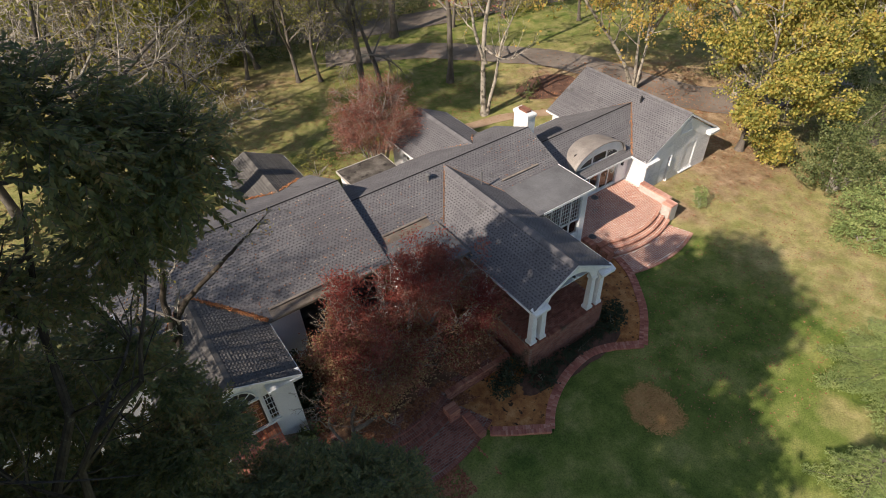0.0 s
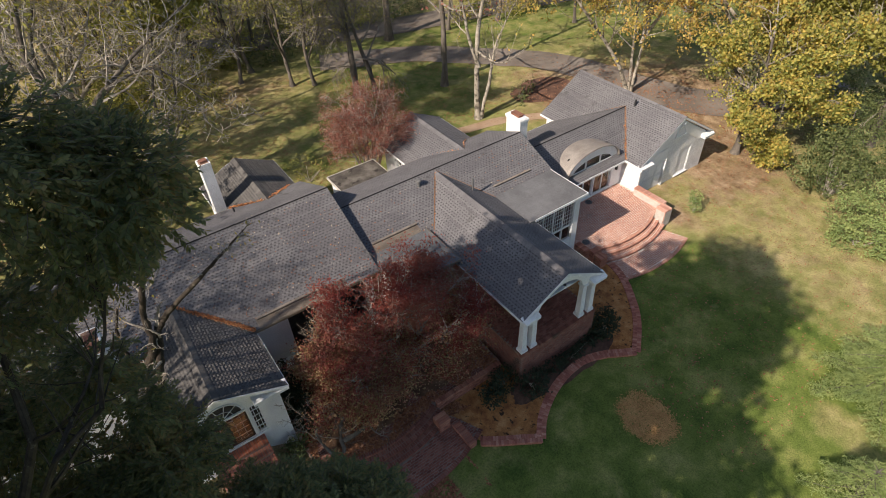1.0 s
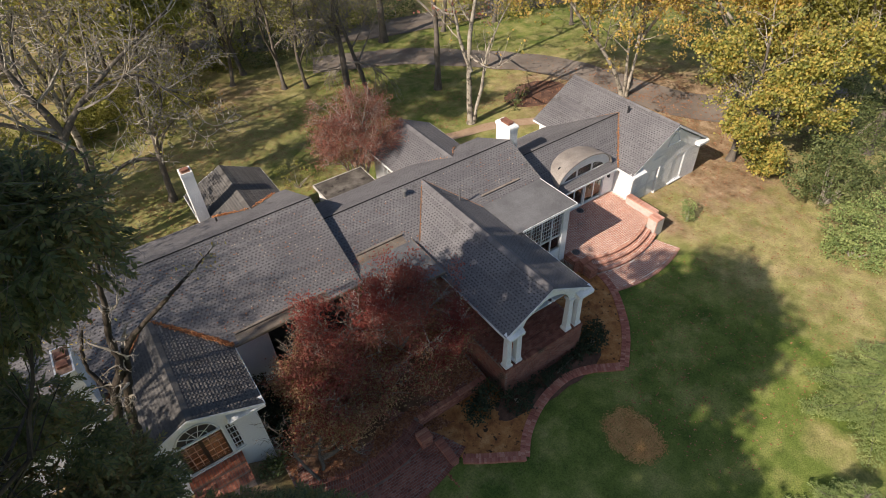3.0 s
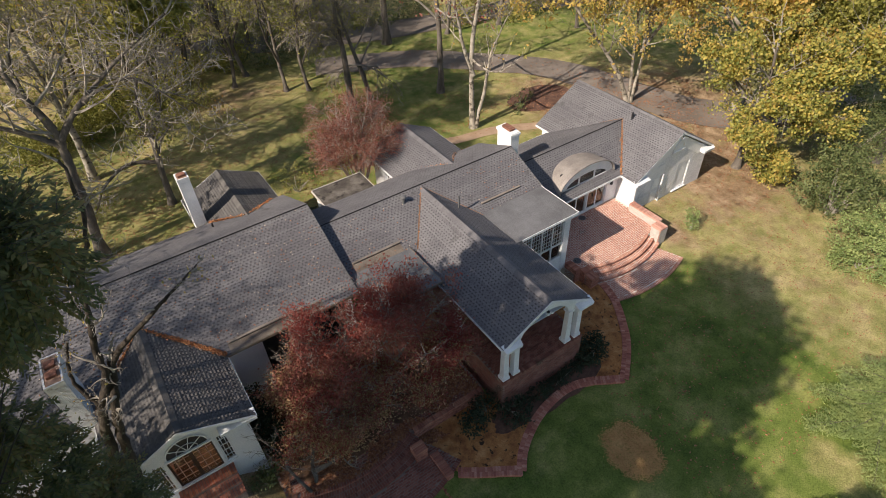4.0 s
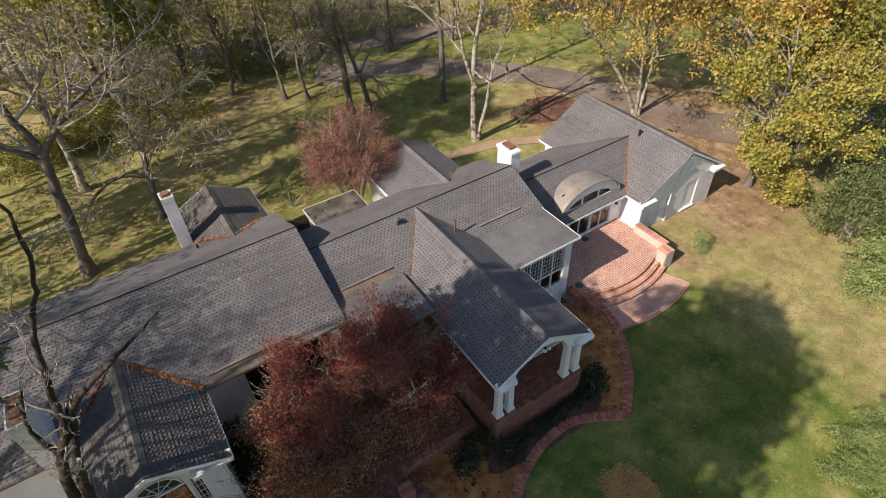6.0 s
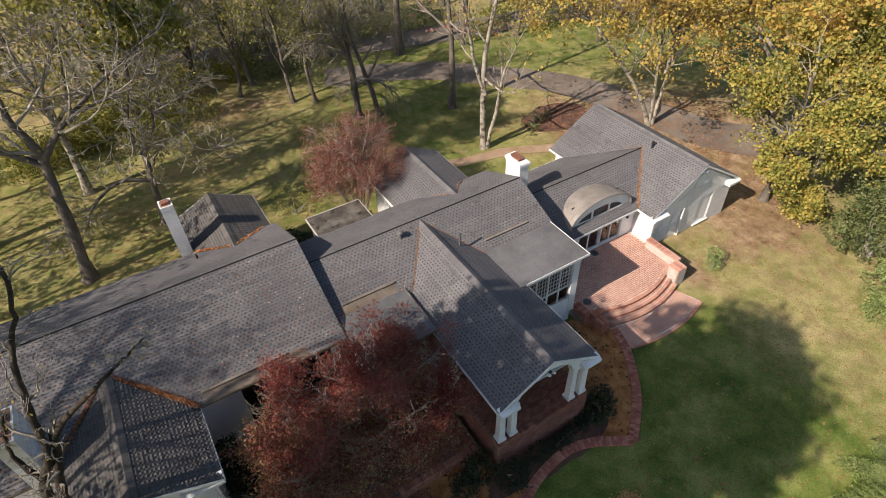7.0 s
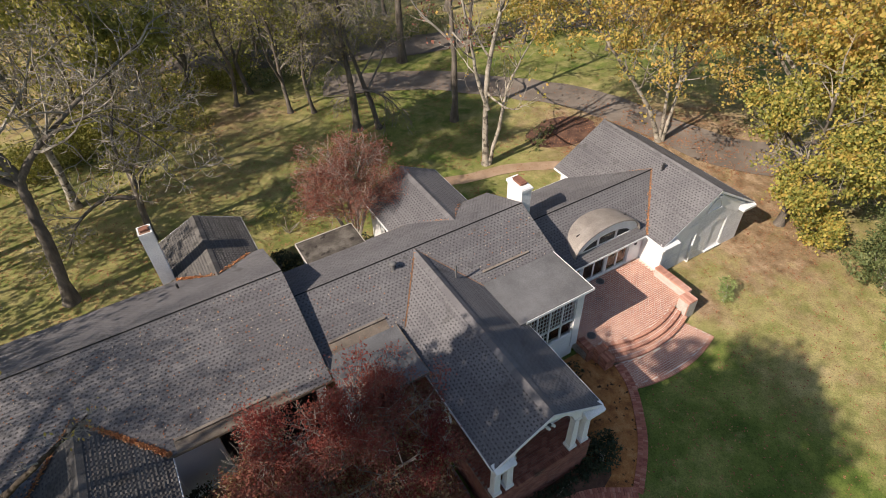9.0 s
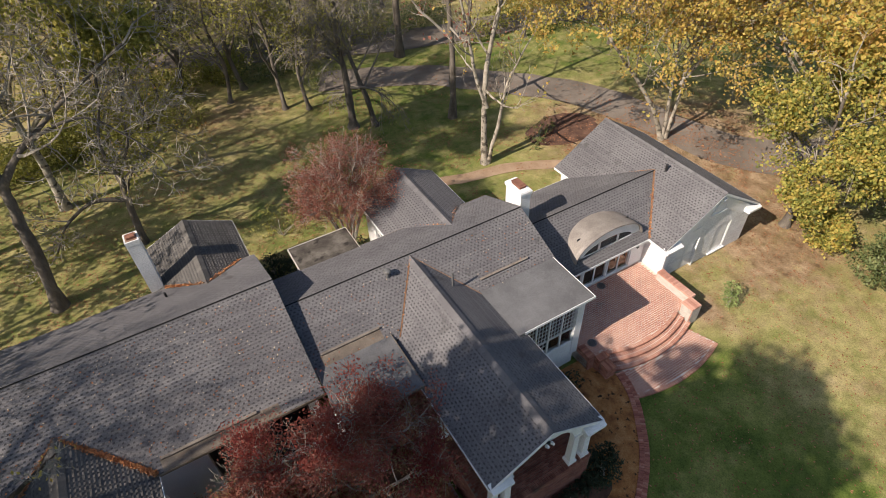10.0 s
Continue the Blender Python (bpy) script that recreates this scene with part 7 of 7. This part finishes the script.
shrub("box_shrub", -1.0, 0.1, -1.9, [(0, 0, 0.5, 0.7, 0.6, 0.65), (-0.8, -0.3, 0.45, 0.6, 0.5, 0.5)], M_LEAF_BOX, "dark low evergreen shrub beside the porch", seed=15, dens=70)
shrub("box_shrub", 2.2, -0.7, -1.9, [(-0.6, 0.1, 0.3, 0.7, 0.36, 0.34), (0.4, 0.1, 0.28, 0.8, 0.34, 0.32), (1.3, 0.1, 0.28, 0.7, 0.34, 0.32), (2.2, 0.25, 0.3, 0.6, 0.36, 0.34)], M_LEAF_BOX, "low dark planting at the porch foot", seed=6, dens=80)
shrub("fern_shrub", 6.6, 3.6, -1.9, [(0, 0, 0.4, 0.7, 0.5, 0.5), (-0.9, 0.1, 0.4, 0.6, 0.4, 0.45)], M_LEAF_BOX, "dark low shrub below the bay window", seed=7)
shrub("rear_shrub", 17.6, 20.4, gz(17.6, 20.4), [(0, 0, 0.6, 0.9, 0.8, 0.6), (1.2, 0.5, 0.6, 0.8, 0.7, 0.6), (-0.8, -0.9, 0.5, 0.7, 0.6, 0.5)], M_HOLLY, "mixed green shrubs beside the drive", seed=8, dens=30, per=7)
shrub("rear_shrub", 33.0, 13.2, gz(33, 13), [(0, 0, 0.5, 1.6, 1.0, 0.6), (1.6, -0.4, 0.5, 1.3, 0.9, 0.6)], M_HOLLY, "spreading dark green shrub across the drive", seed=9, dens=30, per=7)
shrub("rear_shrub", -9.3, 18.6, gz(-9.3, 18.6), [(0, 0, 0.5, 0.6, 0.6, 0.5)], M_HOLLY, "small round green shrub behind the chimney", seed=10)
shrub("rear_shrub", -2.6, 17.4, gz(-2.6, 17.4), [(0, 0, 0.6, 1.0, 0.8, 0.6), (1.4, -0.6, 0.5, 0.8, 0.7, 0.5)], M_LEAF_BOX, "dark evergreen shrub behind the house", seed=11, dens=40, per=10)
shrub("rear_shrub", -2.7, 15.4, gz(-2.7, 15.4), [(0, 0, 0.8, 0.8, 0.9, 0.9), (0.2, 1.0, 0.8, 0.8, 0.8, 0.9), (-0.5, -1.2, 0.8, 0.7, 0.9, 0.9), (-0.2, 1.9, 0.6, 0.8, 0.7, 0.7)], M_LEAF_BOX, "dark clipped shrub beside the flat roof", seed=19, dens=40, per=10)
shrub("rear_shrub", 1.9, 15.2, gz(1.9, 15.2), [(0, 0, 0.5, 0.5, 0.7, 0.6), (0.1, 1.2, 0.6, 0.5, 0.7, 0.6)], M_LEAF_BOX, "dark clipped shrub below the rear window", seed=22, dens=40, per=10)
shrub("rear_shrub", -1.2, 20.3, gz(-1.2, 20.3), [(0, 0, 1.3, 1.0, 0.9, 1.0), (0.9, -0.7, 1.0, 0.8, 0.7, 0.8), (-0.8, 0.4, 1.0, 0.8, 0.7, 0.8)], M_LEAF_GRN, "thin green-yellow shrub behind the house", seed=23, dens=14, per=6)
shrub("rear_shrub", 8.6, 14.2, gz(8.6, 14.2), [(0, 0, 0.5, 0.9, 0.7, 0.5), (1.6, 0.4, 0.5, 0.9, 0.6, 0.5), (3.2, 0.9, 0.5, 0.9, 0.6, 0.5)], M_HOLLY, "low green hedge behind the house", seed=12, dens=26)
for i, (x, y) in enumerate([(-21, 35), (-14, 35.5), (-8, 39), (-3, 43), (10, 46.5), (26, 38), (20.5, 43.5), (31, 35.5), (-11, 37.5), (-5.5, 36), (-18.5, 38.5), (1.5, 44), (5, 41), (-23, 35.5), (14, 43.5), (-10, 51), (-4, 55), (-16, 54), (2, 57), (-13, 47), (7, 50), (-20, 48), (-8, 60)]):
    s = shrub("undergrowth", x, y, gz(x, y), [(0, 0, 1.0, 2.2, 1.4, 1.2), (2.2, 0.8, 0.9, 1.8, 1.2, 1.0), (-2.0, -0.5, 0.8, 1.6, 1.2, 0.9)], M_LEAF_GRN if i % 6 else M_HOLLY, "tangled woodland undergrowth in green and yellow", seed=20 + i, dens=16, per=9, size=0.1, sigma=0.25)
    s["group"] = "undergrowth clumps"


def conifer(x, y, z, h, r, label, seed):
    """A young conifer: whorls of drooping boughs set with needle sprays."""
    rng = random.Random(seed)
    t = thing("conifer", x, y, z, label=label, category="conifer")
    v, f, fv, ff = [], [], [], []
    tube(v, f, [Vector((0, 0, h * k / 6)) for k in range(7)], [0.1 - 0.014 * k for k in range(7)], 7)
    zz = 0.3
    while zz < h:
        rr = r * (1 - zz / h) ** 0.75 + 0.15
        n, a0 = rng.randint(5, 7), rng.uniform(0, 6.283)
        for k in range(n):
            a = a0 + 6.283 * k / n + rng.gauss(0, 0.15)
            ln = rr * rng.uniform(0.7, 1.15)
            d, side = Vector((math.cos(a), math.sin(a), 0)), Vector((-math.sin(a), math.cos(a), 0))
            p0 = Vector((0, 0, zz))

            def on(s):
                return p0 + d * (ln * s) + Vector((0, 0, 0.28 * ln * s - 0.3 * ln * s * s))

            tube(v, f, [on(s) for s in (0, 0.35, 0.7, 1)], [0.024, 0.018, 0.012, 0.005], 4)
            m = max(3, int(ln / 0.17))
            for j in range(m):
                s = 0.2 + 0.8 * (j + 0.5) / m
                for sg in (-1, 1):
                    tl = 0.42 * ln * (1.12 - s) * rng.uniform(0.6, 1.1) + 0.1
                    tip = on(s) + (side * sg * 0.8 + d * 0.6) * tl + Vector((0, 0, rng.gauss(-0.02, 0.05)))
                    q = max(2, int(tl / 0.085))
                    for i in range(q + 1):
                        c = on(s).lerp(tip, (i + 0.6) / (q + 0.6))
                        for _ in range(5):
                            leaf(fv, ff, c + Vector((rng.gauss(0, 0.035), rng.gauss(0, 0.035), rng.gauss(-0.01, 0.035))), rng.uniform(0.05, 0.1), rng, 0.1, 0.16)
        zz += 0.34
    mesh_ob("trunk", v, f, M_BARK, t)
    mesh_ob("needles", fv, ff, M_PINE, t)
    return t


conifer(12.4, -10.2, gz(12.4, -10.2), 4.4, 3.0, "light green young conifer on the lawn", 81)
conifer(6.4, -12.0, gz(6.4, -12.0), 2.6, 1.7, "low bushy green conifer at the lawn's edge", 83)

# pine-straw patch on the lawn, stray leaves, leaf drift in the bed
rl = random.Random(91)
pv2, pf2 = [], []
for _ in range(7500):
    a = rl.uniform(0, 6.283)
    r = 1.08 * math.sqrt(rl.random()) * (1 + 0.3 * noise.noise((math.cos(a) * 1.6, math.sin(a) * 1.6, 1)) + 0.1 * rl.gauss(0, 1))
    x, y = 3.05 + math.cos(a) * r, -4.95 + math.sin(a) * r * 1.2
    leaf(pv2, pf2, Vector((x, y, ground_z(x, y) + 0.03 + 0.03 * rl.random())), rl.uniform(0.03, 0.06), rl, 0.9, 0.3)
tagged(mesh_ob("straw_patch", pv2, pf2, M_STRAW), "round patch of orange-brown pine straw on the lawn", "leaf litter", kind="stuff")
pv2, pf2 = [], []
for _ in range(9000):
    if rl.random() < 0.4:
        x, y = rl.uniform(4, 26), rl.uniform(-9, 6)
    elif rl.random() < 0.5:
        x, y = rl.uniform(-20, 22), rl.uniform(15, 36)
    else:
        x, y = 25 + rl.gauss(0, 4), 8 + rl.gauss(0, 5)
    if 8 < x < 15 and 1 < y < 8 or 14.5 < x < 22.5 and 6 < y < 15:
        continue
    leaf(pv2, pf2, Vector((x, y, ground_z(x, y) + 0.07)), rl.uniform(0.03, 0.07), rl, 0.85)
for _ in range(22000):
    x, y = rl.uniform(-22, 20), 15.5 + 21 * rl.random() ** 1.3
    if 14.5 < x < 22.5 and y < 15.5 or noise.noise((x * 0.35, y * 0.35, 2)) < -0.22 + 0.012 * (x + 6):
        continue
    leaf(pv2, pf2, Vector((x, y, ground_z(x, y) + 0.05)), rl.uniform(0.03, 0.075), rl, 0.8)
for _ in range(4500):
    x, y = rl.gauss(25, 4.0), rl.gauss(14.5, 4.5)
    if x < 22.6 and 5.5 < y < 15.5 or noise.noise((x * 0.5, y * 0.5, 7)) < -0.1:
        continue
    leaf(pv2, pf2, Vector((x, y, ground_z(x, y) + 0.06)), rl.uniform(0.05, 0.1), rl, 0.85)
tagged(mesh_ob("stray_leaves", pv2, pf2, M_LITTER), "brown and yellow fallen leaves strewn over the grass", "leaf litter", kind="stuff")

# leaf litter over the terrace and the earth by the wing; green fern beside the wing steps
pv2, pf2 = [], []
for _ in range(24000):
    if rl.random() < 0.75:
        x, y = rl.uniform(-9.8, -0.6), rl.uniform(0.2, 6.4)
        z = -1.3
        if math.hypot(x + 6.75, y - 6.35) > 5.8 and x < -4.2:
            continue
        if x > -4.3 and y < 1.05:
            z = -1.85
    else:
        x, y = rl.uniform(-10.0, -4.4), rl.uniform(-3.2, 0.8)
        z = ground_z(x, y) + 0.03
    if noise.noise((x * 0.7, y * 0.7, 5)) < -0.15 or x > -0.5 and y > -0.3:
        continue
    leaf(pv2, pf2, Vector((x, y, z + 0.02 * rl.random())), rl.uniform(0.04, 0.1), rl, 0.85)
tagged(mesh_ob("leaf_litter", pv2, pf2, M_LITTER), "brown fallen leaves lying over the shaded terrace", "leaf litter", kind="stuff")
shrub("fern_shrub", -10.4, 2.4, -1.5, [(0, 0, 0.35, 0.5, 0.45, 0.35), (0.35, 0.3, 0.4, 0.4, 0.35, 0.35)], M_HOLLY, "fresh green fern beside the wing steps", seed=16, per=10)
shrub("box_shrub", -9.5, 4.6, -1.9, [(0, 0, 0.9, 0.7, 1.0, 0.9), (0.3, -1.0, 0.8, 0.6, 0.7, 0.8), (0.1, 0.4, 2.1, 0.5, 0.9, 0.9), (0.2, -0.6, 1.7, 0.5, 0.6, 0.8)], M_LEAF_BOX, "dark shrub in the wing's corner", seed=17, per=14)
# green undergrowth at the edge of the woods
for k, (x, y, h) in enumerate(((-14.5, 35.5, 2.6), (-11.3, 36.5, 3.0), (-7.6, 38.0, 2.6), (-4.0, 40.5, 2.4), (-9.5, 40.5, 3.2), (1.5, 42.0, 2.0))):
    shrub("woodland_shrub", x, y, gz(x, y), [(0, 0, h * 0.45, 1.2, 1.1, h * 0.4), (1.1, 0.5, h * 0.6, 1.0, 1.0, h * 0.38), (-1.0, 0.4, h * 0.4, 1.1, 0.9, h * 0.36), (0.2, 0.2, h * 0.85, 0.8, 0.8, h * 0.25)], M_LEAF_GRN, "leafy yellow-green undergrowth at the wood's edge", seed=30 + k, dens=22, per=7, size=0.13, sigma=0.25)
